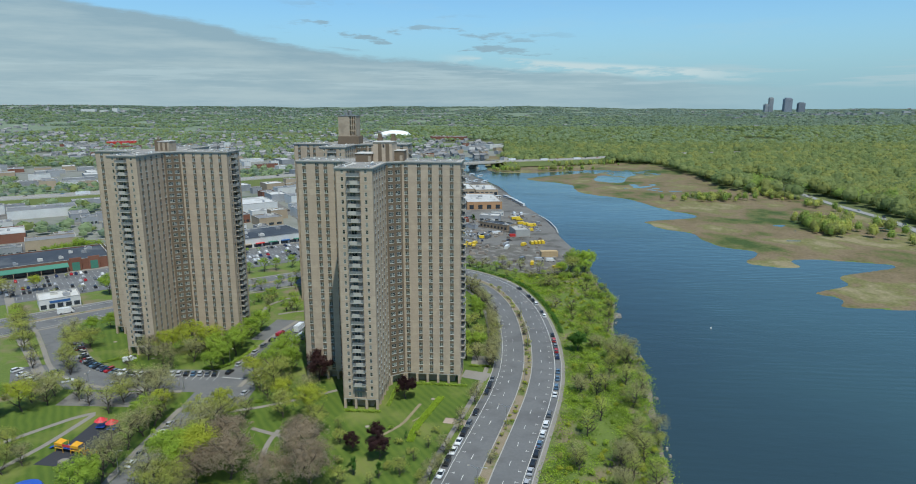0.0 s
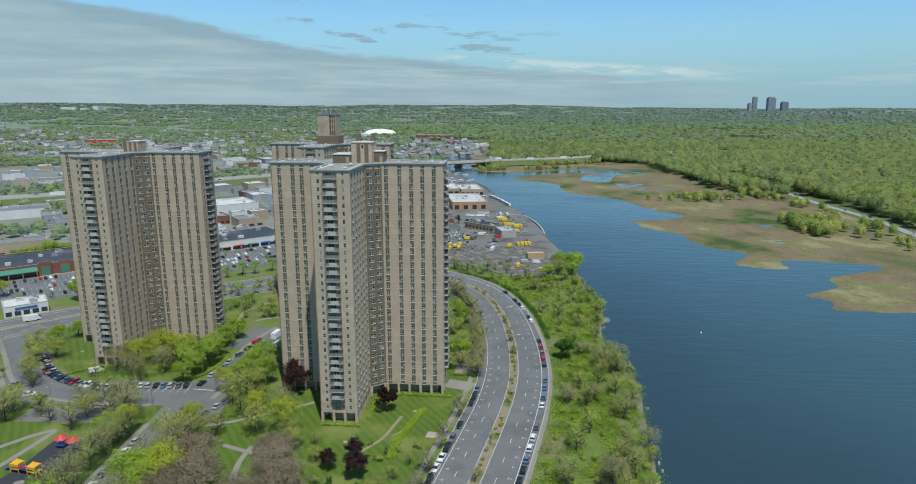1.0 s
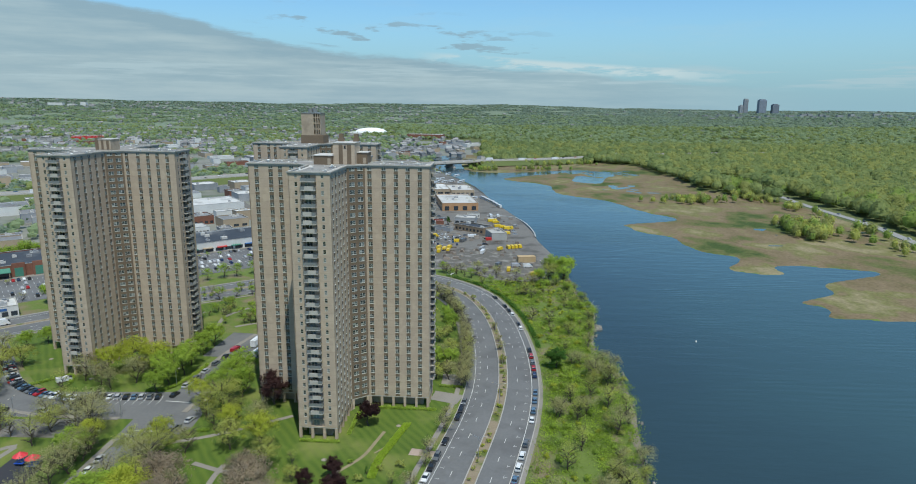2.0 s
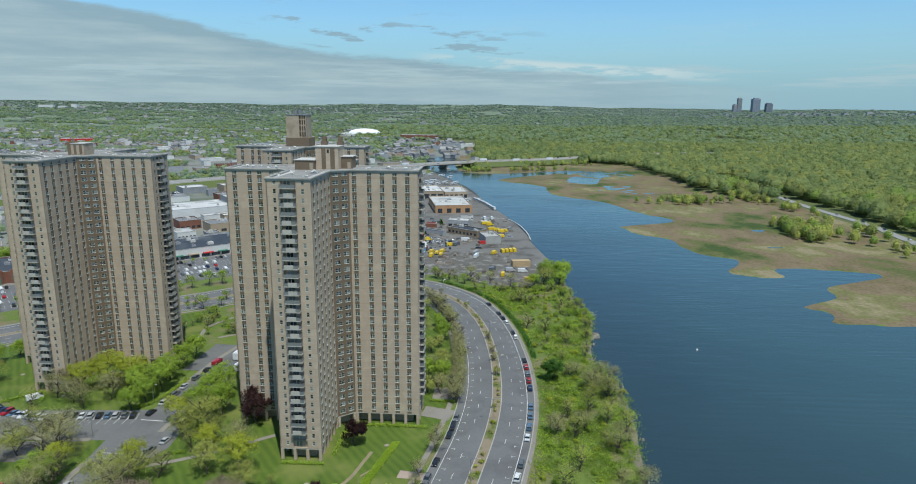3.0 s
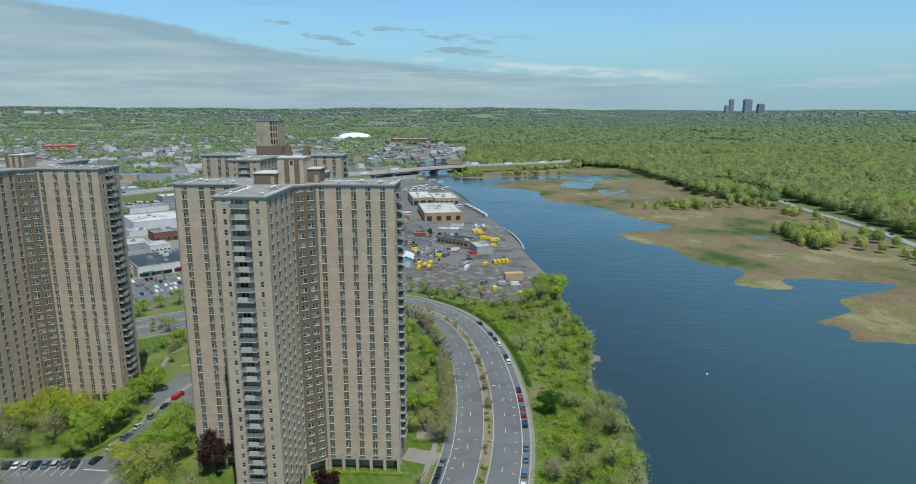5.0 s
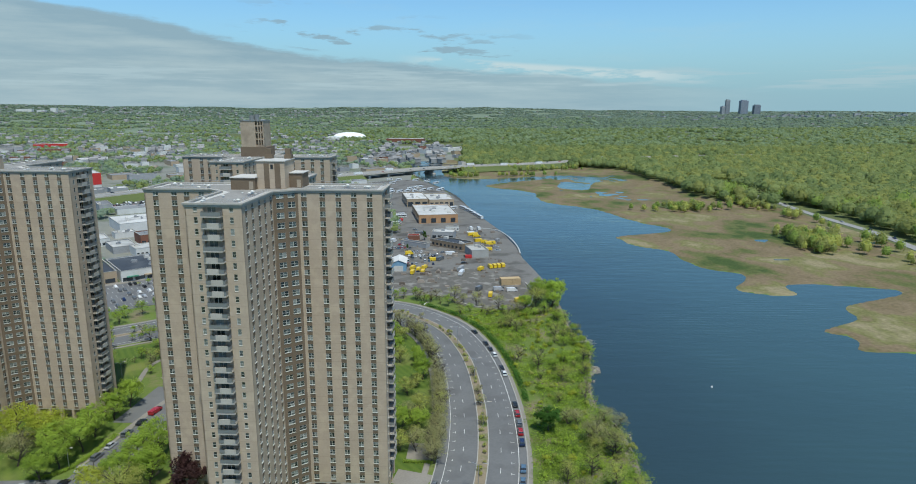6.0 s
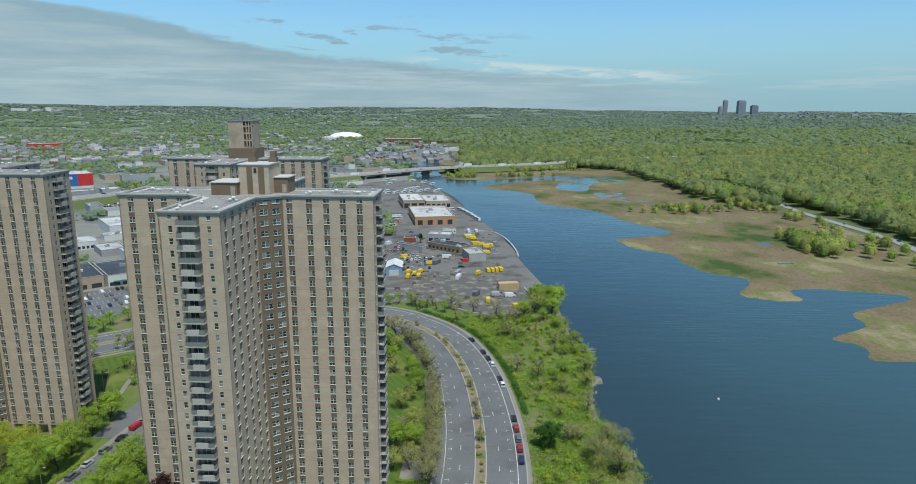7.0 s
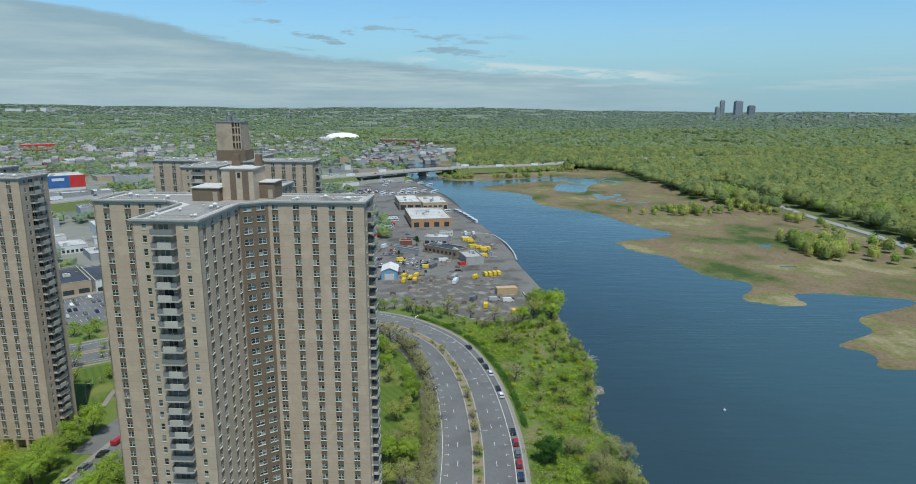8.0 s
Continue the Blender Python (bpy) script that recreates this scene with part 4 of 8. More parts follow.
CENTRE = (-36.0, 253.2)
tower_a = tower(CENTRE, -5.0, 13, "tall tan brick cross-shaped apartment tower with balconies")
tower_l = tower((CENTRE[0] - 107.8, CENTRE[1] + 50.5), -5.0, 6, "tall tan brick cross-shaped apartment tower among trees")
tower_f = tower((CENTRE[0] - 30.3, CENTRE[1] + 109), -5.0, 0, "tan brick apartment tower with a tall rooftop chimney")
for q in (tower_a, tower_l, tower_f):
    add_roof(q, "chimney" if q == tower_f else ("low" if q == tower_l else ""))
    add_vents(q)
    add_railing(q)

# ---------------- side streets, lots, lawns, paths ----------------
SIDE_STREET = smooth([(-101, 60), (-101, 172), (-100.5, 203), (-99, 228), (-96, 252), (-91.5, 275), (-87, 300), (-82, 318)], 4)
WEST_STREET = smooth([(-104, 243), (-128, 244), (-150, 248), (-170, 260), (-190, 284), (-208, 306), (-224, 322)], 4)


def sheet(name, outline, mat, label, z=0.03, category="", kind="structure"):
    g = Geo()
    g.prism(outline, -0.25, z)
    return thing(name, g, mat, label, category or name.replace("_", " "), kind=kind)


east_line = BOULEVARD + sides(BOULEVARD) * -18.6
east = [tuple(p) for p in east_line if 60 < p[1] < 420 and p[0] > -60][::2]
lawn = [(-95, 60)] + east + [(-78, 402), (-78, 322), (-86, 300), (-90, 268), (-90, 250), (-98, 225), (-97, 180)]
sheet("lawn", lawn, GRASS, "mown green lawn round the apartment tower", 0.0, "lawn")
sheet("west_lawn", [(-112, 252), (-103, 268), (-99, 300), (-108, 322), (-118, 374), (-150, 352), (-198, 316), (-196, 305), (-178, 283), (-160, 264), (-148, 257)], GRASS, "lawn round the second tower between streets", 0.0, "lawn")
sheet("park_lawn", [(-105, 60), (-104.5, 234), (-160, 238), (-230, 180), (-260, 60)], GRASS, "park lawn with playground and paths", 0.0, "lawn")
sheet("field_lawn", [(-240, 60), (-215, 215), (-262, 300), (-330, 250), (-330, 60)], GRASS, "grassy field beside a path", 0.0, "lawn")

g = Geo()
ribbon(g, SIDE_STREET, -5.4, 5.4, -0.2, 0.02)
ribbon(g, WEST_STREET, -7.5, 7.5, -0.2, 0.022)
thing("side_street", g, ASPHALT, "grey asphalt side street with parked cars", "street", kind="structure")
sheet("parking_court", [(-100, 234), (-160, 236), (-186, 258), (-176, 268), (-150, 256), (-100, 256)], ASPHALT, "asphalt parking court between towers", 0.03, "parking lot")
sheet("junction", [(-107, 216), (-90, 217), (-84, 229), (-84, 238), (-89, 248), (-107, 248)], ASPHALT, "asphalt street junction by the towers", 0.026, "junction")
sheet("west_lot", [(-196, 256), (-184, 238), (-172, 238), (-186, 259)], ASPHALT, "small asphalt lot with white vans", 0.034, "parking lot")
sheet("turning_place", [(-104, 292), (-78, 290), (-74, 318), (-100, 322)], ASPHALT, "asphalt turning place at the street end", 0.034, "street end")
sheet("play_court", [(-155, 222), (-119, 221), (-124, 234), (-155, 234)], ASPHALT_OLD, "grey asphalt ball court", 0.034, "court")
g = Geo()
for line, a, b, z_ in ((SIDE_STREET[SIDE_STREET[:, 1] < 222], -7.8, -5.6, 0.14), (SIDE_STREET[SIDE_STREET[:, 1] > 257], -7.8, -5.6, 0.14), (SIDE_STREET[SIDE_STREET[:, 1] < 214], 5.6, 7.8, 0.145), (SIDE_STREET[SIDE_STREET[:, 1] > 240], 5.6, 7.8, 0.145), (WEST_STREET[WEST_STREET[:, 0] < -112], -9.6, -7.6, 0.15)):
    ribbon(g, line, a, b, -0.2, z_)
for k_, (pts, w) in enumerate((([(-156, 194), (-142, 212), (-136, 216)], 2.2), ([(-145, 179), (-140, 194), (-136, 215)], 2.0), ([(-290, 384), (-229, 307), (-194, 267), (-176, 246)], 4.5), ([(-75, 206), (-66, 202), (-60, 200)], 1.8), ([(-88, 218), (-77, 222), (-64, 229), (-51, 237)], 1.8), ([(-65, 205), (-66, 195), (-64, 180)], 1.8), ([(-102, 330), (-90, 336), (-70, 334), (-62, 340)], 2.0), ([(-110, 326), (-112, 345), (-104, 360)], 2.0))):
    ribbon(g, smooth(pts, 3), -w / 2, w / 2, -0.1, 0.05 + 0.005 * k_)
thing("footpath", g, PAVING, "pale concrete pavements and footpaths", "footpath", kind="structure")
sheet("entrance_apron", [(-2, 250.5), (8, 246.5), (11, 254), (0, 258)], PAVING, "pale concrete apron at the tower entrance", 0.06, "paving")
sheet("patio", [(2, 263), (9, 262), (11, 273), (3, 274)], PAVING, "concrete patio with a sunk bed", 0.06, "paving")
sheet("bench_pad", [(-8, 211), (0, 209.5), (1, 213), (-7, 215)], surface("pink_paving", (0.3, 0.23, 0.19), (0.42, 0.34, 0.28)), "pinkish paved pad beside the lawn", 0.06, "paving")
g = Geo()
ribbon(g, smooth([(-31, 199), (-26, 205), (-22, 211), (-19, 220), (-17, 226)], 2), -0.6, 0.6, -0.1, 0.02)
ribbon(g, smooth([(-19, 212), (-15, 217), (-14, 220)], 2), -0.3, 0.3, -0.1, 0.02)
thing("worn_track", g, surface("bare_soil", (0.2, 0.17, 0.1), (0.29, 0.25, 0.16), scales=(0.4, 3.0)), "bare tan track worn in the lawn", "track", kind="structure")
for x_, y_ in ((-34.5, 208), (-12.5, 230), (-140, 268), (-168, 288)):
    g = Geo()
    g.tube((0, 0, 0), (0, 0, 0.06), 0.9, 0.85, 14)
    g.tube((0, 0, 0.06), (0, 0, 0.1), 0.45, 0.4, 10, 1)
    thing("lawn_drain", g, [PAVING, SHADOW_WALL], "round pale concrete drain cover in the lawn", "drain", "lawn drains", m=pose(x_, y_, 0))
g = Geo()
for s in np.arange(0, length(WEST_STREET) - 4, 3.0):
    dash(g, WEST_STREET, s, 4.6, 0.12, 4.8, 0.035)
for k in range(9):
    dash(g, WEST_STREET, length(WEST_STREET) - 3, -6 + 1.5 * k, 3.0, 0.6, 0.036)
for k in range(14):
    g.box((-2.4, -0.06, 0), (2.4, 0.06, 0.05), 0, pose(-104 - 3.0 * k, 251, 0, 0, 0, 100))
for s_ in (163, 166):
    dash(g, SIDE_STREET, s_, 0, 0.35, 10.0, 0.04)
dash(g, SIDE_STREET, 188, 0, 0.35, 10.0, 0.04)
thing("street_marking", g, PAINT, "worn white crossing bars and bay lines", "road marking", kind="structure")

# ---------------- plaza: long shops and their parking ----------------
PLAZA = pose(-301, 395, 0, 0, 0, 37.5)
g = Geo()
g.box((-60, -64, -0.2), (250, -4, 0.035), 0, PLAZA)
thing("plaza_parking", g, ASPHALT, "large asphalt shopping plaza car park", "parking lot", kind="structure")
g = Geo()
g.box((-60, -5.5, -0.2), (250, 0, 0.15), 0, PLAZA)
thing("plaza_pavement", g, PAVING, "concrete walk before the shops", "pavement", kind="structure")
g = Geo()
for r in range(5):
    for k in range(100):
        g.box((-50 + k * 2.8, -58 + r * 11, 0.03), (-49.88 + k * 2.8, -53 + r * 11, 0.045), 0, PLAZA)
thing("bay_line", g, PAINT, "white parking bay lines", "road marking", kind="stuff")
DARK_ROOF = surface("dark_roof_membrane", (0.035, 0.045, 0.06), (0.065, 0.075, 0.09), scales=(0.05, 0.5), third=(0.1, 0.11, 0.12), third_scale=0.04)
PALE_ROOF = surface("pale_roof", (0.42, 0.42, 0.4), (0.62, 0.62, 0.6), scales=(0.05, 0.6), third=(0.3, 0.3, 0.29), third_scale=0.06, per_object=0.4)
GREY_ROOF = surface("grey_roof", (0.16, 0.165, 0.17), (0.27, 0.275, 0.28), scales=(0.05, 0.6), per_object=0.5)
RED_BRICK = surface("red_brick", (0.17, 0.075, 0.05), (0.26, 0.12, 0.08), scales=(0.1, 1.5), per_object=0.4)
BUFF = surface("buff_wall", (0.32, 0.25, 0.17), (0.44, 0.35, 0.25), scales=(0.1, 1.5), per_object=0.6)
WHITE_WALL = surface("white_wall", (0.5, 0.5, 0.48), (0.68, 0.68, 0.66), scales=(0.1, 1.5), per_object=0.4)
GREY_WALL = surface("grey_wall", (0.22, 0.23, 0.24), (0.36, 0.37, 0.38), scales=(0.1, 1.5), per_object=0.6)
BLUE_WALL = surface("blue_wall", (0.03, 0.1, 0.27), (0.06, 0.16, 0.38), scales=(0.1, 1.5))
RED_PANEL = surface("red_panel", (0.42, 0.03, 0.03), (0.55, 0.05, 0.045), scales=(0.1, 1.5))
GREEN_METAL = surface("green_canopy", (0.05, 0.17, 0.12), (0.09, 0.25, 0.18), scales=(0.1, 1.5))
DARK_GLASS = plain("dark_shop_glass", (0.03, 0.04, 0.05), 0.12, 0.0, 0.8)
WOODY = surface("timber_tan", (0.4, 0.29, 0.16), (0.52, 0.39, 0.23), scales=(0.3, 2.0))


def hall(name, m, w, d, h, wall_mat, roof_mat, label, category="building", windows=(), units=3, parapet=0.7, group="", seed=0):
    """A flat-roofed hall w by d by h on its own frame, front face at y = 0: walls, roof with parapet, window strips, roof units."""
    base = thing(name, None, None, label, category, group, m=m)
    rr = random.Random(seed)
    g = Geo()
    t = 0.35
    g.box((0, 0, -0.2), (w, t, h + parapet))
    g.box((0, d - t, -0.2), (w, d, h + parapet))
    g.box((0, t, -0.2), (t, d - t, h + parapet))
    g.box((w - t, t, -0.2), (w, d - t, h + parapet))
    part("wall", g, wall_mat, base)
    g = Geo()
    g.box((t, t, h - 0.3), (w - t, d - t, h))
    part("roof", g, roof_mat, base)
    g = Geo()
    for a, b in (((-0.12, -0.12), (w + 0.12, 0.5)), ((-0.12, d - 0.5), (w + 0.12, d + 0.12)), ((-0.12, 0.5), (0.5, d - 0.5)), ((w - 0.5, 0.5), (w + 0.12, d - 0.5))):
        g.box((*a, h + parapet), (*b, h + parapet + 0.15))
    part("coping", g, CORNICE, base)
    for face, z0, z1, n, frac in windows:
        ln = w if face in "fb" else d
        for k in range(n):
            c, hw = ln * (k + 0.5) / n, ln / n * frac / 2
            g = Geo()
            if face == "f":
                g.box((c - hw, -0.06, z0), (c + hw, 0.1, z1))
            elif face == "b":
                g.box((c - hw, d - 0.1, z0), (c + hw, d + 0.06, z1))
            elif face == "l":
                g.box((-0.06, c - hw, z0), (0.1, c + hw, z1))
            else:
                g.box((w - 0.1, c - hw, z0), (w + 0.06, c + hw, z1))
            part("window", g, DARK_GLASS, base)
    for _ in range(units):
        g = Geo()
        x, y, s_ = rr.uniform(0.12, 0.85) * w, rr.uniform(0.15, 0.8) * d, rr.uniform(1.2, 3.2)
        g.box((x, y, h), (x + s_ * 1.4, y + s_, h + rr.uniform(0.9, 1.8)))
        g.box((x + 0.2, y + 0.2, h + 1.6), (x + s_ * 0.9, y + s_ * 0.6, h + 2.0))
        part("roof_unit", g, GREY_WALL if rr.random() < 0.5 else ROOF_EDGE, base)
    return base


shops = hall("shop_row", PLAZA @ pose(-2, 0, 0), 66, 46, 7.0, RED_BRICK, DARK_ROOF, "long brick shop row with dark flat roof and green canopy", "shops", units=7, seed=2)
g = Geo()
g.box((0, -5.0, 4.0), (40, 0, 4.4))
g.face([(0, -5.0, 4.4), (40, -5.0, 4.4), (40, -0.1, 6.2), (0, -0.1, 6.2)])
part("canopy", g, GREEN_METAL, shops, "green metal canopy")
g = Geo()
g.box((1, -0.1, 0.3), (39, 0.0, 3.8))
part("shopfront", g, DARK_GLASS, shops)
for k in range(6):
    g = Geo()
    g.box((1 + k * 7.6, -4.9, 0), (1.4 + k * 7.6, -4.5, 4.0))
    part("post", g, BUFF, shops)
for x in (41, 52):
    g = Geo()
    g.box((x, -1.2, 0), (x + 7, 0.0, 9.0))
    part("entrance_tower", g, RED_BRICK, shops)
    g = Geo()
    g.box((x + 1.2, -1.3, 0.3), (x + 5.8, -1.2, 6.0))
    part("entrance_glass", g, GREEN_METAL, shops)
shops2 = hall("shop_row", PLAZA @ pose(66, 0, 0), 74, 44, 7.0, BUFF, DARK_ROOF, "long pale shop row with dark flat roof", "shops", windows=(("f", 0.4, 3.2, 9, 0.7),), units=8, seed=3)
shops3 = hall("shop_row", PLAZA @ pose(142, -2, 0), 66, 44, 6.6, WHITE_WALL, DARK_ROOF, "long shop row with pale fascia and green awnings", "shops", windows=(("f", 0.4, 2.8, 9, 0.8),), units=8, seed=4)
for k in range(6):
    g = Geo()
    g.box((3 + k * 10.5, -2.0, 3.0), (10 + k * 10.5, 0, 3.6))
    part("awning", g, (GREEN_METAL, BUFF, RED_PANEL, GREEN_METAL, BLUE_WALL, GREEN_METAL)[k], shops3)
hall("shop_row", PLAZA @ pose(-46, -3, 0), 43, 40, 6.5, WHITE_WALL, GREY_ROOF, "white shop with red signs beside the car park", "shops", windows=(("f", 0.4, 3.0, 5, 0.7),), units=5, seed=5)
bank = hall("bank_branch", pose(-249, 352, 0, 0, 0, 37.5) @ pose(0, -24, 0), 20, 17, 5.2, WHITE_WALL, PALE_ROOF, "small white bank branch with dark windows in the car park", "bank", windows=(("f", 0.6, 3.0, 5, 0.7), ("r", 0.6, 3.0, 3, 0.6)), units=4, seed=6)
g = Geo()
g.box((5, -0.25, 3.7), (15, -0.1, 4.9))
part("sign_board", g, BLUE_WALL, bank)

# ---------------- vehicles ----------------
PAINTS = [plain("paint_" + n, c, 0.28, 0.1, 0.6) for n, c in (("white", (0.72, 0.73, 0.73)), ("silver", (0.42, 0.43, 0.45)), ("grey", (0.13, 0.14, 0.15)), ("black", (0.018, 0.019, 0.021)), ("red", (0.36, 0.02, 0.025)), ("navy", (0.02, 0.035, 0.09)), ("slate_blue", (0.1, 0.17, 0.25)), ("tan", (0.33, 0.28, 0.2)))]
PAINT_NAMES = ["white", "silver", "dark grey", "black", "red", "navy blue", "slate blue", "tan"]
YELLOW = plain("paint_yellow", (0.72, 0.5, 0.03), 0.35, 0.0, 0.5)
CAR_GLASS = plain("car_glass", (0.02, 0.025, 0.03), 0.08, 0.0, 0.9)
RUBBER = plain("tyre_rubber", (0.02, 0.02, 0.02), 0.8)
LAMP_RED = plain("tail_lamp", (0.3, 0.01, 0.01), 0.3)
LAMP_CLEAR = plain("head_lamp", (0.7, 0.72, 0.72), 0.15)


def repeat(parts, ob, m):
    """Another of a thing whose parts are known, sharing their meshes."""
    q = new(ob.name.split(".")[0])
    q.matrix_basis = m
    tagged(q, ob["label"], ob["category"], ob["group"])
    for name, data, place in parts:
        c = new(name, data)
        c.parent, c.matrix_local = q, place
    return q


def parts_of(ob):
    return [(c.name.split(".")[0], c.data, c.matrix_local.copy()) for c in ob.children]


def extrude_profile(g, prof, y0, y1, top_in=0.0, zmid=0.0):
    """A side profile drawn across the car's width; the upper points stand in by top_in."""
    n, k = len(prof), len(g.v)
    for s_, y in ((-1, y0), (1, y1)):
        for x, z in prof:
            g.v.append((x, y - s_ * (top_in if z > zmid else 0), z))
    for i in range(n):
        j = (i + 1) % n
        g.f.append((k + i, k + j, k + n + j, k + n + i))
        g.m.append(0)
    g.f += [tuple(k + i for i in reversed(range(n))), tuple(k + n + i for i in range(n))]
    g.m += [0, 0]


def wheel_mesh(r):
    g = Geo()
    g.tube((0, -0.11, 0), (0, 0.11, 0), r, r, 12)
    g.tube((0, 0.11, 0), (0, 0.125, 0), r * 0.6, r * 0.55, 8)
    return g.mesh("wheel", RUBBER)


WHEEL = wheel_mesh(0.33)


def car(style, paint, label):
    base = thing("car", None, None, label, "car", "parked cars")
    g = Geo()
    if style == 0:
        body = [(-2.25, 0.3), (-2.3, 0.62), (-2.2, 0.92), (-1.45, 1.0), (0.75, 0.98), (1.9, 0.82), (2.25, 0.6), (2.25, 0.3)]
        cab = [(-1.75, 0.95), (-1.0, 1.42), (0.35, 1.44), (1.15, 0.93)]
    else:
        body = [(-2.3, 0.35), (-2.35, 0.75), (-2.3, 1.1), (-1.6, 1.12), (0.85, 1.1), (2.0, 1.0), (2.3, 0.72), (2.3, 0.35)]
        cab = [(-2.25, 1.08), (-2.0, 1.68), (0.2, 1.74), (1.05, 1.07)]
    extrude_profile(g, body, -0.9, 0.9, 0.06, 0.8)
    part("body", g, paint, base)
    g = Geo()
    extrude_profile(g, cab, -0.84, 0.84, 0.14, 1.2)
    part("glazing", g, CAR_GLASS, base)
    g = Geo()
    zt = max(z for _, z in cab)
    xs_ = sorted(x for x, z in cab if z > 1.2)
    g.box((xs_[0] - 0.04, -0.7, zt - 0.05), (xs_[1] + 0.04, 0.7, zt + 0.03), 0, None, 0.06)
    part("roof", g, paint, base)
    for x in (-1.4, 1.4):
        for y in (-0.82, 0.82):
            w = part("wheel", WHEEL, None, base)
            w.matrix_local = pose(x, y, 0.33, 0, 0, 0 if y > 0 else 180)
    for y in (-0.62, 0.62):
        g = Geo()
        g.box((-0.05, -0.2, -0.08), (0.05, 0.2, 0.08))
        part("tail_lamp", g, LAMP_RED, base).matrix_local = pose(-2.28, y, 0.78)
        g = Geo()
        g.box((-0.06, -0.2, -0.07), (0.06, 0.2, 0.07))
        part("headlight", g, LAMP_CLEAR, base).matrix_local = pose(2.18, y, 0.68)
    return base


CARS = {}
car_rng = random.Random(11)


def park(x, y, heading, colour=None, style=None, z=0.02, near=False):
    """A parked car; the first of each kind is built, the others are copies."""
    colour = car_rng.choice((0, 0, 1, 1, 2, 2, 3, 3, 3, 4, 5, 6, 7)) if colour is None else colour
    style = car_rng.choice((0, 0, 1)) if style is None else style
    m = pose(x, y, z, 0, 0, heading)
    if (colour, style) not in CARS:
        c = car(style, PAINTS[colour], PAINT_NAMES[colour] + (" saloon car parked on asphalt" if style == 0 else " sport utility car parked on asphalt"))
        c.matrix_basis = m
        CARS[colour, style] = c, parts_of(c)
        return c
    c, parts = CARS[colour, style]
    return repeat(parts if near else [q for q in parts if q[0] not in (("tail_lamp", "headlight", "wheel") if z > 1 else ("tail_lamp", "headlight"))], c, m)


def station(x, y, line):
    """How far along a line its nearest point to a place lies."""
    d = np.hypot(line[:, 0] - x, line[:, 1] - y)
    k = int(np.argmin(d))
    return float(np.linalg.norm(np.diff(line[:k + 1], axis=0), axis=1).sum())


def park_along(line, stations, off, flip=False):
    for s_, c in stations:
        p, h = along(line, s_)
        q = p + np.array([math.sin(h), -math.cos(h)]) * off
        park(q[0], q[1], math.degrees(h) + (180 if flip else 0), c, near=True)


s0 = station(9, 190, BOULEVARD)
park_along(BOULEVARD, [(s0 - 15 + d_, c) for d_, c in ((0, 0), (7, 3), (13.5, 0), (20, 0), (26, 3), (32, 2), (42, 3), (60, 3), (66, 3), (73, 2))], -13.3, True)
park_along(BOULEVARD, [(s0 - 15 + d_, c) for d_, c in ((-18, 3), (-11, 4), (-4, 2), (2, 1), (9, 1), (14, 3), (20, 3), (26, 6), (33, 0), (40, 0), (48, 2), (64, 0), (71, 6), (79, 6), (86, 6), (101, 5), (108, 4), (114, 2), (121, 4), (128, 3), (156, 0), (162, 3), (176, 0), (183, 3), (190, 3), (205, 3))], 13.0)
for k, c in enumerate((0, 2, 3, 0, 1)):
    p, h = along(SIDE_STREET, 122 + 6.4 * k)
    park(p[0] - 4.3, p[1], 90, c)
for x, y, c in ((-100, 253, 3), (-98.7, 261, 1), (-97.4, 268, 2), (-96.4, 275, 1), (-94.8, 283, 2), (-93.3, 291, 3), (-89, 227, 2), (-86.5, 233, 1)):
    park(x, y, 78, c)
for k, c in enumerate((3, 2, 1, 6, 3, 1, 0, 3, 2, 1)):
    park(-104 - 3.0 * k - 1.5, 251, 100, c)
for s_ in np.arange(6, 75, 2.9):
    if car_rng.random() < 0.72:
        p, h = along(WEST_STREET, 24 + s_)
        q = p + np.array([math.sin(h), -math.cos(h)]) * 4.6
        park(q[0], q[1], math.degrees(h) + 90)
for x, y, a in ((-134, 238, 5), (-157, 240, 20), (-163, 243, 30), (-141, 239, 0), (-191, 253, 60), (-186, 249, 60), (-182, 246, 60), (-178, 243, 60), (-174, 252, 60), (-168, 264, 50)):
    park(x, y, a, 0 if x < -176 else None)


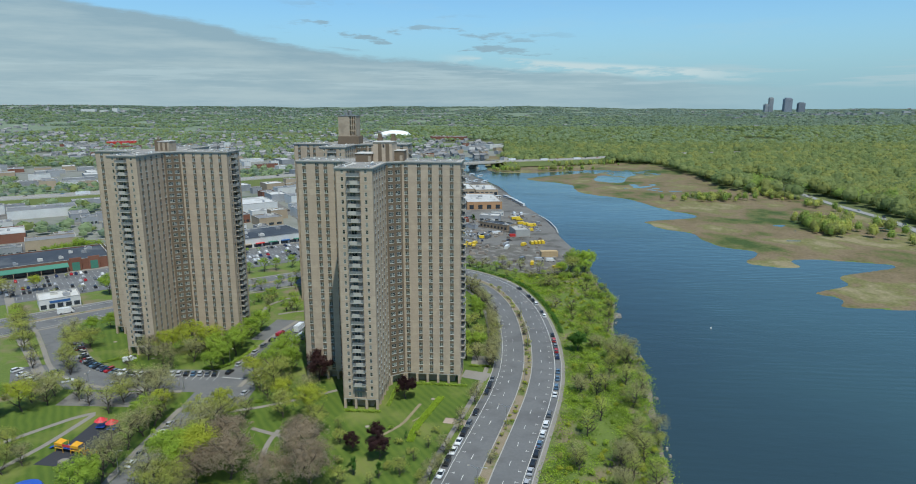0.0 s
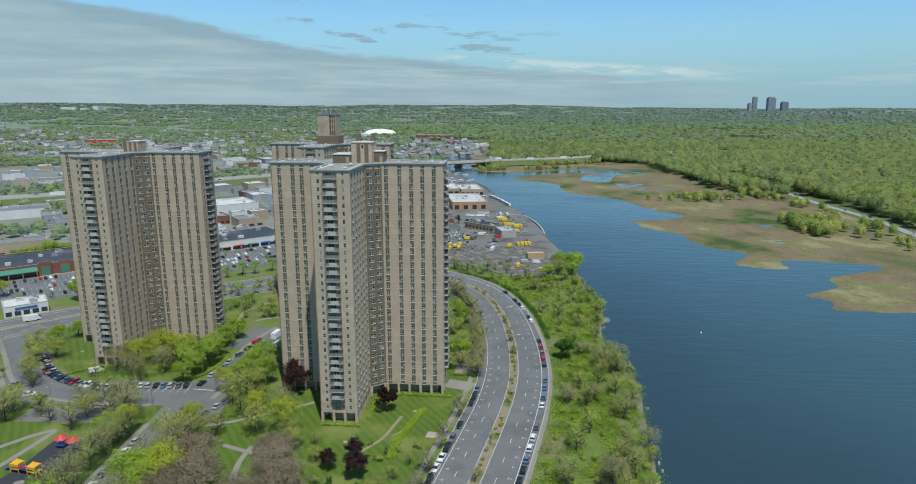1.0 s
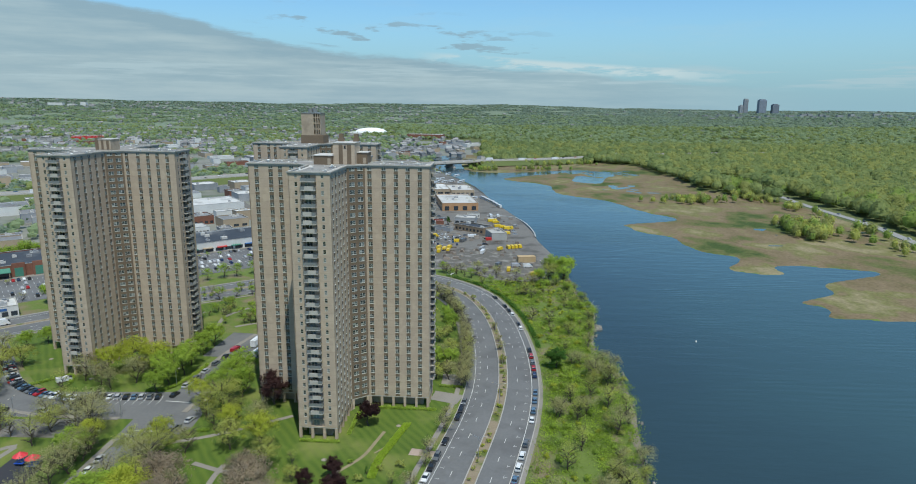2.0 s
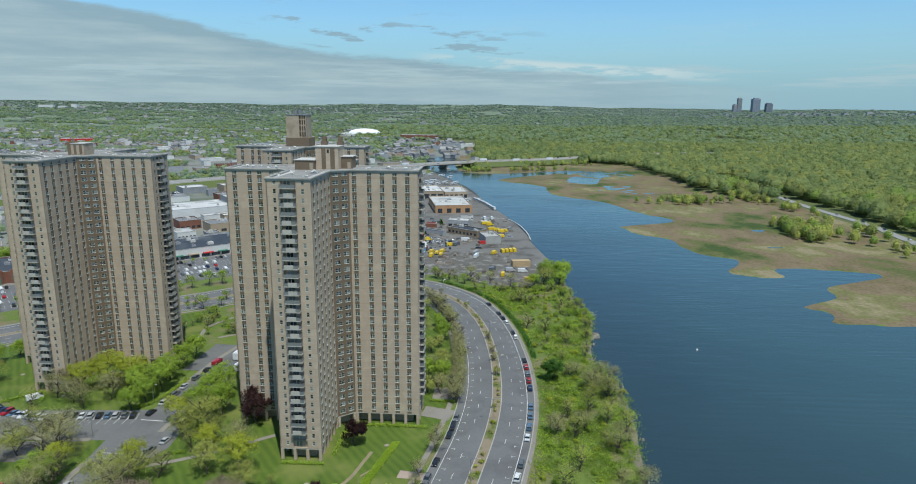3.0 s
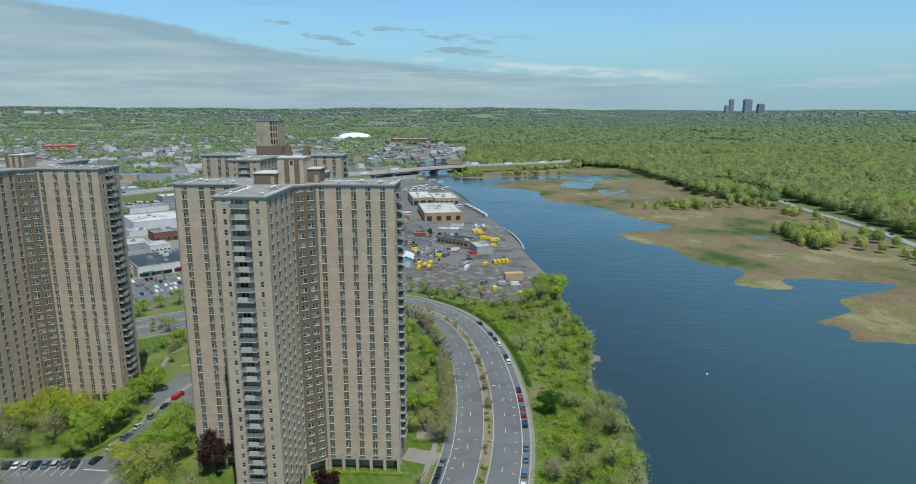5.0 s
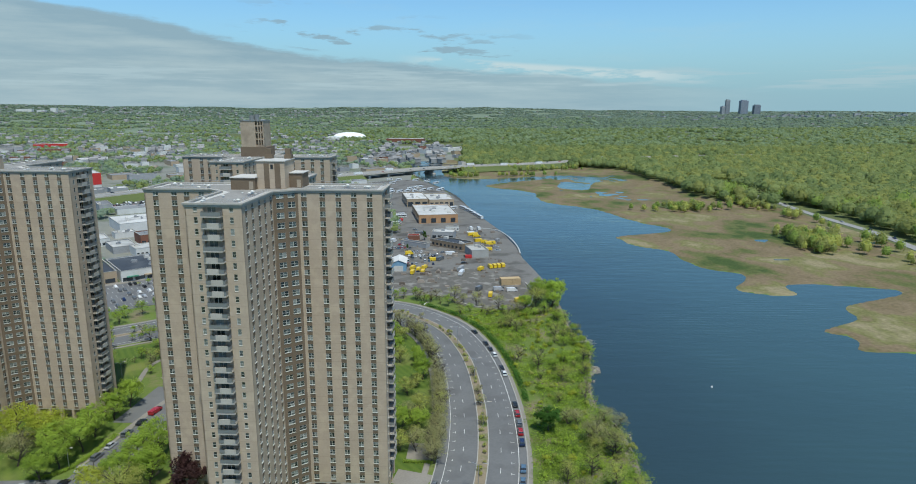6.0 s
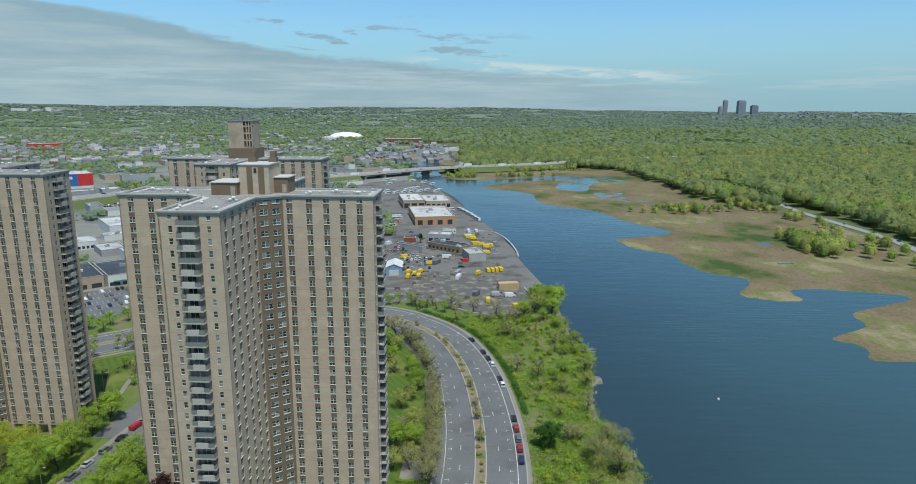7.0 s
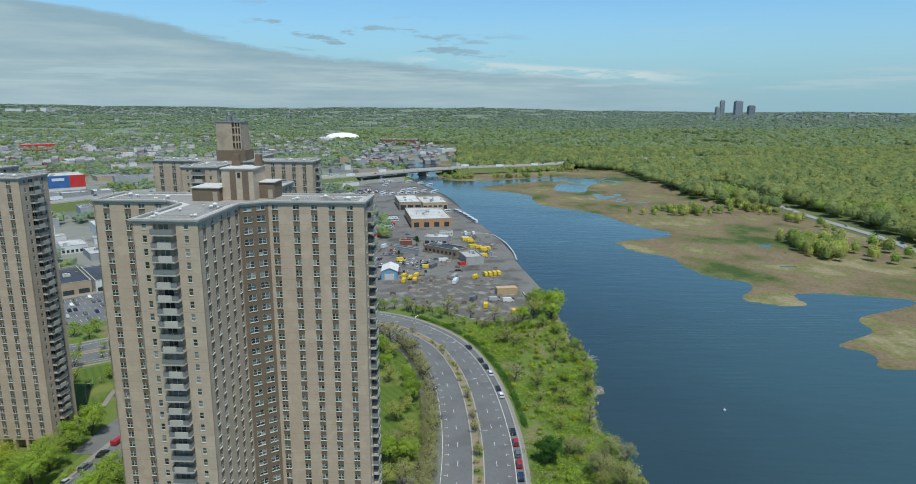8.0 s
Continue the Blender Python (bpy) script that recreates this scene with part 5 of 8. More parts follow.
def van(m, body_mat, label, ln=6.5, h=2.9, w=2.2, name="van", windows=False):
    base = thing(name, None, None, label, name.replace("_", " "), m=m)
    g = Geo()
    nose = 1.6 if ln < 9 else 0.3
    extrude_profile(g, [(-ln / 2, 0.4), (-ln / 2, h), (ln / 2 - nose, h), (ln / 2 - nose + 0.15, h - 0.25), (ln / 2 - 0.1, 1.3), (ln / 2, 0.9), (ln / 2, 0.4)], -w / 2, w / 2, 0.05, h - 0.1)
    part("body", g, body_mat, base)
    g = Geo()
    if windows:
        g.box((-ln / 2 + 0.6, -w / 2 - 0.02, 1.5), (ln / 2 - 0.4, w / 2 + 0.02, 2.4))
    g.box((ln / 2 - nose * 0.75, -w / 2 + 0.15, 1.35), (ln / 2 - 0.04, w / 2 - 0.15, min(h - 0.35, 2.3)), 0, None, 0.1)
    part("windscreen", g, CAR_GLASS, base)
    for x in (-ln * 0.3, ln * 0.32):
        for y in (-w / 2 + 0.1, w / 2 - 0.1):
            q = part("wheel", WHEEL, None, base)
            q.matrix_local = pose(x, y, 0.42, 0, 0, 0 if y > 0 else 180) @ Matrix.Diagonal((1.25, 1.25, 1.25, 1))
    return base


van(pose(-84, 306, 0.04, 0, 0, 80), PAINTS[0], "white box truck parked at the street end", 8.5, 3.4, 2.5, "box_truck")
van(pose(-80, 294, 0.04, 0, 0, 75), PAINTS[0], "white van parked beside the tower", 7.5, 2.8, 2.2, "van")
van(pose(-91.8, 299, 0.04, 0, 0, 75), PAINTS[4], "bright red pickup truck at the kerb", 5.6, 1.7, 2.0, "pickup_truck")
van(pose(-149, 265, 0.04, 0, 0, 40), PAINTS[0], "white van parked by the hedge", 5.6, 2.2, 2.0, "van")
van(pose(-218, 330, 0.05, 0, 0, 37), PAINTS[0], "white truck waiting at the crossing", 8.0, 3.2, 2.4, "box_truck")

# ---------------- trees ----------------


def leaf_mesh(name, v, mat, outward=None):
    """A mesh of loose three-cornered leaves from an array of corners. outward: a direction for each leaf, away from its crown's middle,
    towards which its shading leans, so that a crown is lit as a soft round whole."""
    if outward is not None:
        t = v.reshape(-1, 3, 3)
        ng = np.cross(t[:, 1] - t[:, 0], t[:, 2] - t[:, 0])
        ng /= np.linalg.norm(ng, axis=1)[:, None] + 1e-9
        flip = (ng * outward).sum(1) < 0
        t[flip] = t[flip][:, ::-1]
        ng[flip] *= -1
        nv = outward + 0.45 * ng
        nv /= np.linalg.norm(nv, axis=1)[:, None] + 1e-9
        v = t.reshape(-1, 3)
    me = bpy.data.meshes.new(name)
    n = len(v) // 3
    me.vertices.add(3 * n)
    me.vertices.foreach_set("co", v.astype(np.float32).ravel())
    me.loops.add(3 * n)
    me.loops.foreach_set("vertex_index", np.arange(3 * n, dtype=np.int32))
    me.polygons.add(n)
    me.polygons.foreach_set("loop_start", np.arange(0, 3 * n, 3, dtype=np.int32))
    me.materials.append(mat)
    me.update(calc_edges=True)
    if outward is not None:
        me.normals_split_custom_set_from_vertices(np.repeat(nv, 3, 0).astype(np.float32))
    return me


def away(centres, middle, lift=0.25):
    """Unit directions from a middle to leaf places, lifted a little towards the sky."""
    d = centres - middle
    d /= np.linalg.norm(d, axis=1)[:, None] + 1e-9
    d[:, 2] += lift
    return d / np.linalg.norm(d, axis=1)[:, None]


def leaf_sprays(rng, centres, size, up=0.5):
    """One bent-free leaf clump a centre, turned at random, leaning upwards."""
    n = len(centres)
    nrm = rng.normal(size=(n, 3))
    nrm[:, 2] = np.abs(nrm[:, 2]) + up
    nrm /= np.linalg.norm(nrm, axis=1)[:, None]
    a = np.cross(nrm, rng.normal(size=(n, 3)))
    a /= np.linalg.norm(a, axis=1)[:, None]
    b = np.cross(nrm, a)
    s = size * rng.uniform(0.6, 1.3, (n, 1))
    k = rng.uniform(0.7, 1.1, (n, 1))
    a, b = a * s / 2, b * s * k / 2
    sk = rng.uniform(-0.3, 0.3, (n, 1))
    return np.stack([centres - a - b * (1 + sk), centres + a * (1 - sk) - b, centres + a * sk + b * 1.2], 1).reshape(-1, 3)


def crown_points(rng, r, h, z0, clumps, n, gap=0.35):
    """Leaf places in uneven clumps over an oval crown, most of them near its skin."""
    c = rng.normal(size=(clumps, 3))
    c /= np.linalg.norm(c, axis=1)[:, None]
    c[:, 2] = np.where(c[:, 2] < -0.35, -c[:, 2], c[:, 2])
    c *= rng.uniform(0.2, 0.98, (clumps, 1)) ** 0.7
    c *= np.array([r, r, h / 2])
    c[:, 2] += z0 + h / 2
    w = rng.integers(0, clumps, n)
    sp = r * rng.uniform(0.16, 0.36, (clumps, 1)) * (0.72 if clumps > 80 else 1.0)
    d = rng.normal(size=(n, 3))
    d /= np.linalg.norm(d, axis=1)[:, None]
    return c[w] + d * sp[w] * rng.uniform(0.3, 1.25, (n, 1)) * np.array([1, 1, 0.85])


def trunk_mesh(rng, height, r0, spread, limbs=7, twig=True):
    g = Geo()
    p, rad = Vector((0, 0, -0.3)), r0
    stem = [p]
    for k in range(4):
        q = p + Vector((rng.normal() * 0.04 * height, rng.normal() * 0.04 * height, height * 0.2))
        g.tube(p, q, rad, rad * 0.75, 7)
        p, rad = q, rad * 0.75
        stem.append(p)
    for k in range(limbs):
        a = stem[1 + k % 4]
        w = rng.uniform(0, 6.28)
        d = Vector((math.cos(w), math.sin(w), rng.uniform(0.5, 1.4))).normalized()
        b = a + d * spread * rng.uniform(0.5, 0.85)
        g.tube(a, b, r0 * 0.42, r0 * 0.16, 5)
        if twig:
            for _ in range(6):
                e = (d + Vector(rng.normal(size=3)) * 0.55).normalized()
                a2 = a.lerp(b, rng.uniform(0.4, 1.0))
                g.tube(a2, a2 + e * spread * rng.uniform(0.25, 0.5), r0 * 0.15, r0 * 0.05, 3)
    return g.mesh("trunk", BARK)


TREE_KINDS = {
    # name: (leaf, height, crown radius, bare stem, clumps, leaves, leaf size, words)
    "green": (LEAF_GREEN, 10, 4.6, 1.6, 90, 6200, 0.27, "fresh green broadleaf tree in spring leaf"),
    "yellow": (LEAF_YELLOW, 11, 5.2, 1.2, 110, 6000, 0.26, "yellow-green willow-like tree with a loose crown"),
    "dull": (LEAF_DULL, 9, 4.8, 1.4, 140, 3900, 0.23, "thin olive tree with branches showing through"),
    "bud": (LEAF_BUD, 12, 6.6, 1.6, 160, 8400, 0.27, "broad tree with brown-pink spring buds"),
    "red": (LEAF_RED, 8, 3.4, 0.8, 50, 3400, 0.4, "dark purple-leaved ornamental tree on the lawn"),
    "deep": (LEAF_DEEP, 9, 4.2, 0.6, 50, 3600, 0.48, "dense deep green round tree on grass"),
    "bare": (LEAF_DULL, 10, 4.2, 2.0, 120, 1300, 0.21, "almost bare grey tree with few buds"),
    "sprout": (LEAF_BUDDING, 9.5, 4.7, 1.5, 150, 2700, 0.21, "grey-olive tree in first bud with open branches"),
    "bush": (LEAF_GREEN, 2.6, 1.7, -0.3, 22, 700, 0.3, "rounded green shrub in rough grass"),
    "olive_bush": (LEAF_DULL, 3.0, 2.0, -0.3, 22, 640, 0.3, "loose olive green shrub in weeds"),
    "lime_bush": (LEAF_YELLOW, 2.4, 1.8, -0.3, 22, 700, 0.3, "bright lime green shrub in grass"),
    "conifer": (LEAF_DEEP, 6, 1.8, 0.2, 20, 700, 0.4, "small dark pointed evergreen on the lawn"),
}
TREE_PROTOS, TRUNKS, CROWNS, BELT = {}, {}, {}, []
tree_rng = np.random.default_rng(21)


def tree_proto(kind, variant):
    leaf, h, r, stem, clumps, n, size, words = TREE_KINDS[kind]
    rng = np.random.default_rng([len(kind), variant, ord(kind[0])])
    bushy = "bush" in kind
    base = thing("shrub" if bushy else "tree", None, None, words, "shrub" if bushy else "tree", "planting")
    t = trunk_mesh(rng, h * 0.8, 0.025 * h + 0.03, r, 3 if bushy else (18 if kind in ("bare", "dull", "sprout") else 9), not bushy)
    part("trunk", t, None, base)
    TRUNKS[kind, variant] = t
    pts = crown_points(rng, r, h - stem, stem, clumps, n)
    if kind == "conifer":
        k = np.clip((pts[:, 2] - stem) / (h - stem), 0, 1)
        pts[:, :2] *= (1.25 - k)[:, None]
    if variant % 2:
        pts[:, 0] *= 1.15
        pts[:, 2] += 0.06 * pts[:, 0]
    sprays, outward = leaf_sprays(rng, pts, size), away(pts, np.array([0, 0, stem + (h - stem) * 0.4]))
    CROWNS[kind, variant] = sprays.copy(), outward
    part("crown", leaf_mesh("crown", sprays, leaf, outward), None, base)
    return base


def plant(kind, x, y, scale=1.0, z=0.0):
    if kind == "dull" and tree_rng.random() < 0.45:
        kind = "sprout"
    v = int(tree_rng.integers(0, 3))
    m = pose(x, y, z, 0, 0, float(tree_rng.uniform(0, 360)))
    sc = scale * float(tree_rng.uniform(0.9, 1.12))
    if (kind, v) not in TREE_PROTOS:
        ob = tree_proto(kind, v)
        TREE_PROTOS[kind, v] = ob, parts_of(ob)
    else:
        ob, parts = TREE_PROTOS[kind, v]
        ob = repeat(parts, ob, m)
    ob.matrix_basis = m @ Matrix.Diagonal((sc, sc, sc, 1))
    return ob


park_trees = []
def belt(kind, x, y, scale=1.0, z=0.0):
    """A tree of the farther belts, which are joined at the end."""
    if kind == "dull" and tree_rng.random() < 0.45:
        kind = "sprout"
    v = int(tree_rng.integers(0, 3))
    BELT.append((kind, v, x, y, z, scale * float(tree_rng.uniform(0.9, 1.12)), float(tree_rng.uniform(0, 6.28))))


for kind, x, y, sc in (
    ("red", -60, 246, 1.5), ("red", -23, 230, 1.1), ("red", -37, 192, 0.85), ("red", -30, 198, 0.8), ("red", -27.5, 187, 0.95),
    ("bud", -75, 186, 1.15), ("bud", -50, 181, 1.3), ("bud", -71, 175, 1.3), ("bud", -54, 192, 1.0), ("bud", -80, 172, 1.1), ("bud", -45, 170, 1.15), ("bud", -57, 168, 1.1),
    ("yellow", -56, 214, 0.95), ("dull", -66, 214, 1.0), ("dull", -60, 226, 1.05), ("yellow", -70, 226, 0.8), ("dull", -52, 204, 0.9),
    ("yellow", -126, 276, 1.25), ("yellow", -117, 276, 1.0), ("yellow", -134, 272, 0.95), ("dull", -141, 266, 0.9), ("dull", -133, 262, 0.95), ("dull", -120, 264, 1.0), ("dull", -127, 258, 0.8), ("bare", -146, 258, 0.8),
    ("green", -106, 262, 0.95), ("green", -104, 272, 1.0), ("green", -105, 282, 0.9), ("green", -104, 294, 1.0), ("green", -108, 255, 0.75), ("green", -112, 270, 0.9), ("green", -103, 304, 0.9),
    ("green", -82, 250, 1.1), ("green", -80, 260, 1.1), ("green", -78, 268, 1.0), ("green", -74, 252, 0.95), ("yellow", -87, 246, 0.8), ("dull", -76, 240, 1.15), ("green", -72, 280, 0.9), ("bare", -76, 227, 1.0), ("dull", -82, 236, 0.85), ("bare", -70, 232, 1.0),
    ("yellow", -89, 216, 0.75), ("green", -86, 183, 1.15), ("yellow", -82, 178, 1.1), ("dull", -87, 199, 1.05), ("green", -86, 170, 1.0), ("dull", -84, 166, 1.0),
    ("dull", -86, 207, 1.0), ("dull", -86, 190, 1.1), ("green", -87, 176, 1.15), ("dull", -88, 164, 1.1), ("dull", -80, 212, 0.8), ("dull", -110, 181, 1.1), ("dull", -111, 191, 1.1), ("dull", -110, 200, 0.9), ("green", -112, 207, 1.0), ("yellow", -111, 214, 0.85), ("dull", -114, 223, 1.2), ("dull", -139, 181, 0.75), ("bare", -131, 216, 1.0),
    ("bare", -132, 240, 0.9), ("bare", -138, 246, 0.8), ("bare", -142, 222, 0.9), ("dull", -125, 238, 0.7), ("bare", -150, 229, 0.8), ("dull", -172, 258, 0.85), ("dull", -178, 272, 0.95), ("bare", -191, 264, 1.0), ("bare", -186, 256, 0.8), ("bare", -166, 250, 0.7),
    ("dull", -109, 172, 1.2), ("green", -109, 163, 1.15), ("dull", -92, 190, 1.1), ("dull", -92.5, 205, 1.1), ("green", -91.5, 178, 1.2), ("dull", -92, 166, 1.2), ("dull", -110, 207, 1.05), ("sprout", -123, 226, 1.2), ("sprout", -136, 232, 1.1), ("dull", -175, 280, 1.0), ("bare", -167, 252, 1.0), ("dull", -130, 225, 1.0), ("dull", -118, 230, 1.15), ("bare", -148, 226, 1.0), ("dull", -160, 230, 1.0), ("dull", -165, 224, 1.1), ("green", -171, 210, 1.15), ("yellow", -164, 217, 1.0), ("dull", -158, 222, 0.95), ("green", -180, 206, 1.2), ("dull", -174, 198, 1.1), ("dull", -147, 185, 1.0), ("dull", -154, 178, 1.0), ("bare", -142, 176, 0.9), ("green", -166, 190, 1.0), ("green", -186, 214, 1.2),
    ("green", -186, 300, 0.75), ("green", -180, 306, 0.75), ("green", -174, 312, 0.75), ("dull", -190, 290, 1.0), ("dull", -182, 278, 1.0),
    ("dull", -222, 300, 1.0), ("dull", -214, 290, 1.0), ("dull", -236, 318, 0.9), ("green", -232, 312, 0.7), ("green", -240, 322, 0.7), ("dull", -204, 276, 0.9),
    ("yellow", -262, 372, 0.8), ("dull", -278, 364, 1.0), ("dull", -268, 358, 0.9), ("green", -214, 366, 1.0), ("green", -208, 371, 1.0),
    ("bare", -16, 186, 0.5), ("bare", -12, 194, 0.45), ("dull", -8, 182, 0.45), ("bare", -5, 190, 0.4), ("dull", -13, 174, 0.5), ("bare", -28, 172, 0.5), ("dull", -42, 196, 0.5), ("bare", -44, 206, 0.5), ("conifer", -34, 178, 1.0), ("conifer", -26, 176, 0.9), ("olive_bush", -22, 196, 0.8), ("olive_bush", -18, 190, 0.8), ("conifer", -20, 200, 0.5), ("olive_bush", -16, 202, 0.7), ("bush", -26, 206, 0.6), ("olive_bush", -40, 184, 0.9), ("dull", -38, 172, 0.7), ("dull", -20, 178, 0.6), ("olive_bush", -10, 204, 0.7), ("olive_bush", -24, 181, 1.0),
    ("deep", 51.5, 280, 1.0), ("green", 80, 424, 1.5), ("green", 74, 430, 1.4), ("green", 84, 434, 1.2), ("dull", 70, 422, 1.3), ("green", 62, 414, 1.0), ("dull", 57, 414, 0.7), ("bare", 48, 416, 0.9), ("bare", 36, 422, 1.1), ("bare", 24, 430, 1.1), ("green", 78, 416, 1.0),
):
    plant(kind, x, y, sc * (1.2 if kind in ("green", "yellow", "dull") and x < -40 else 1.0))
# more park trees, thinner, round the playground, courts and streets
for x, y in [(tree_rng.uniform(-178, -146), tree_rng.uniform(146, 200)) for _ in range(14)] + [(tree_rng.uniform(-98, -72), tree_rng.uniform(146, 168)) for _ in range(6)]:
    if any((x - o.location.x) ** 2 + (y - o.location.y) ** 2 < 49 for o in park_trees):
        continue
    r_ = tree_rng.random()
    park_trees.append(plant("dull" if r_ < 0.6 else ("green" if r_ < 0.8 else "bare"), x, y, tree_rng.uniform(0.75, 1.1)))
for _ in range(30):
    q = PLAZA @ Vector((tree_rng.uniform(22, 80), tree_rng.uniform(54, 68), 0))
    belt("green", q.x, q.y, tree_rng.uniform(0.7, 1.1))
for _ in range(26):
    q = PLAZA @ Vector((tree_rng.uniform(-50, 240), tree_rng.choice((-62, -39, -17)) + tree_rng.uniform(-1.5, 1.5), 0))
    belt("dull" if tree_rng.random() < 0.5 else "green", q.x, q.y, tree_rng.uniform(0.35, 0.6))
for _ in range(10):
    belt("green" if tree_rng.random() < 0.4 else "dull", tree_rng.uniform(-30, 30), tree_rng.uniform(426, 440), tree_rng.uniform(0.4, 0.8))
for x, y, sc in ((-152, 408, 0.85), (-146, 414, 0.8), (-138, 420, 0.9), (-131, 424, 0.85), (-122, 431, 0.9), (-114, 436, 0.85), (-160, 402, 0.8), (-170, 396, 0.8), (-104, 442, 0.8)):
    belt("green", x, y, sc)
for x, y in [(tree_rng.uniform(-150, -96), tree_rng.uniform(334, 392)) for _ in range(26)]:
    belt("dull" if tree_rng.random() < 0.55 else "green", x, y, tree_rng.uniform(0.3, 0.65))
for x, y in [(tree_rng.uniform(-118, -62), tree_rng.uniform(324, 404)) for _ in range(34)]:
    belt("dull" if tree_rng.random() < 0.6 else "green", x, y, tree_rng.uniform(0.45, 0.85))
for s_ in np.arange(250, 420, 9.0):
    p, h = along(BOULEVARD, s0 + s_)
    for off in (-16.5, 18.5):
        if tree_rng.random() < 0.75:
            belt("green" if tree_rng.random() < 0.6 else "dull", p[0] + math.sin(h) * off, p[1] - math.cos(h) * off, tree_rng.uniform(0.6, 0.95))

for x, y, kind in ((2, 436, "sprout"), (8, 432, "green"), (-6, 440, "green"), (14, 436, "sprout"), (20, 424, "green"), (26, 421, "sprout"), (32, 414, "green"), (38, 412, "bare"), (44, 408, "sprout"), (16, 428, "bare"), (50, 410, "green"), (58, 408, "sprout"), (66, 414, "bare"), (72, 408, "green")):
    belt(kind, x, y, tree_rng.uniform(0.45, 0.8))
# street trees between the pavement and the tower, and along the boulevard
for s_ in np.arange(s0 - 26, s0 + 265, 7.5):
    p, h = along(BOULEVARD, s_)
    nrm = np.array([math.sin(h), -math.cos(h)])
    for off, k in ((-15.7, 0.72), (-23.5, 0.5), (-28, 0.35)):
        if s_ < s0 + 75 and off < -16 or tree_rng.random() > k or (s0 + 48 < s_ < s0 + 66):
            continue
        q = p + nrm * (off + tree_rng.uniform(-0.5, 0.5) * (1 if off > -16 else 4))
        plant("sprout" if off > -16 else ("dull" if tree_rng.random() < 0.5 else "green"), q[0], q[1], tree_rng.uniform(0.65, 0.95) if s_ > s0 + 30 else tree_rng.uniform(0.5, 0.7))
for s_ in np.arange(s0 + 72, s0 + 250, 5.2):
    p, h = along(BOULEVARD, s_)
    off = -15.7 + tree_rng.uniform(-0.5, 0.5)
    (plant if s_ < s0 + 130 else belt)("sprout" if tree_rng.random() < 0.8 else "bare", p[0] + math.sin(h) * off, p[1] - math.cos(h) * off, tree_rng.uniform(0.75, 1.0))
# median saplings and tufts
for s_ in np.arange(s0 - 26, s0 + 250, 3.4):
    p, h = along(BOULEVARD, s_ + tree_rng.uniform(-1.2, 1.2))
    r_ = tree_rng.random()
    dense = s0 + 15 < s_ < s0 + 75
    if r_ < (0.75 if dense else 0.5):
        plant(("lime_bush" if dense else "olive_bush") if r_ < 0.3 else "olive_bush", p[0] + tree_rng.uniform(-0.8, 0.8), p[1], tree_rng.uniform(0.3, 0.62), 0.12)
    elif r_ < 0.66:
        plant("dull", p[0], p[1], tree_rng.uniform(0.3, 0.45), 0.12)

# river bank: shrubs and thin trees between the boulevard and the water
sb = tree_rng.uniform(s0 - 60, s0 + 215, 2600)
bp = np.array([[*along(BOULEVARD, q)[0], along(BOULEVARD, q)[1]] for q in sb])
ob_ = tree_rng.uniform(19.5, 95, 2600)
bx, by = bp[:, 0] + np.sin(bp[:, 2]) * ob_, bp[:, 1] - np.cos(bp[:, 2]) * ob_
dsh = distance(WEST_SHORE, bx, by)
ok = ~inside(RIVER, bx, by) & (dsh > 1.5) & (by > 150) & (by < 414)
bank_pts = np.c_[bx, by, dsh][ok]
placed = []
for x, y, shore in bank_pts:
    r_ = tree_rng.random()
    tall = r_ < 0.17
    gap = 4.6 if tall else 2.4
    if any((x - a) ** 2 + (y - b) ** 2 < (gap + c) ** 2 * 0.3 for a, b, c in placed):
        continue
    if len(placed) > 250:
        break
    placed.append((x, y, gap))
    meadow = noise.noise((x * 0.035, y * 0.035, 7.0))
    near_shore = shore < 12
    if tall and (meadow < 0.12 or near_shore):
        (plant if y < 300 else belt)("dull" if r_ < 0.17 else ("yellow" if r_ < 0.2 else ("green" if r_ < 0.27 else "bare")), x, y, tree_rng.uniform(0.5, 0.85), -0.1)
    elif meadow > 0.05 and r_ > 0.6:
        plant("lime_bush", x, y, tree_rng.uniform(0.35, 0.8), -0.1)
    else:
        plant("bush" if r_ < 0.5 else ("lime_bush" if r_ < 0.75 else "olive_bush"), x, y, tree_rng.uniform(0.4, 0.95), -0.1)
# thicker growth at the northern end and along the water
for _ in range(75):
    y = tree_rng.uniform(318, 416)
    x = tree_rng.uniform(46, 84)
    px, py = np.array([x]), np.array([y])
    dw_ = distance(WEST_SHORE, px, py)[0]
    if inside(RIVER, px, py)[0] or dw_ < 1.5 or distance(BOULEVARD, px, py)[0] < 21 or (dw_ > 17 and y < 385):
        continue
    r_ = tree_rng.random()
    belt("green" if r_ < 0.45 else ("dull" if r_ < 0.85 else "bare"), x, y, tree_rng.uniform(0.3, 0.62), -0.2)
# tall thin trees of the bank
for _ in range(44):
    y = tree_rng.uniform(150, 285)
    x = np.interp(y, [165, 214, 260, 300], [26, 37, 46, 50]) + tree_rng.uniform(3, 30)
    if distance(WEST_SHORE, np.array([x]), np.array([y]))[0] > 4 and not inside(RIVER, np.array([x]), np.array([y]))[0] and math.hypot(x - 50, y - 274) > 12:
        plant("bare" if tree_rng.random() < 0.5 else "sprout", x, y, tree_rng.uniform(0.6, 1.05), -0.1)
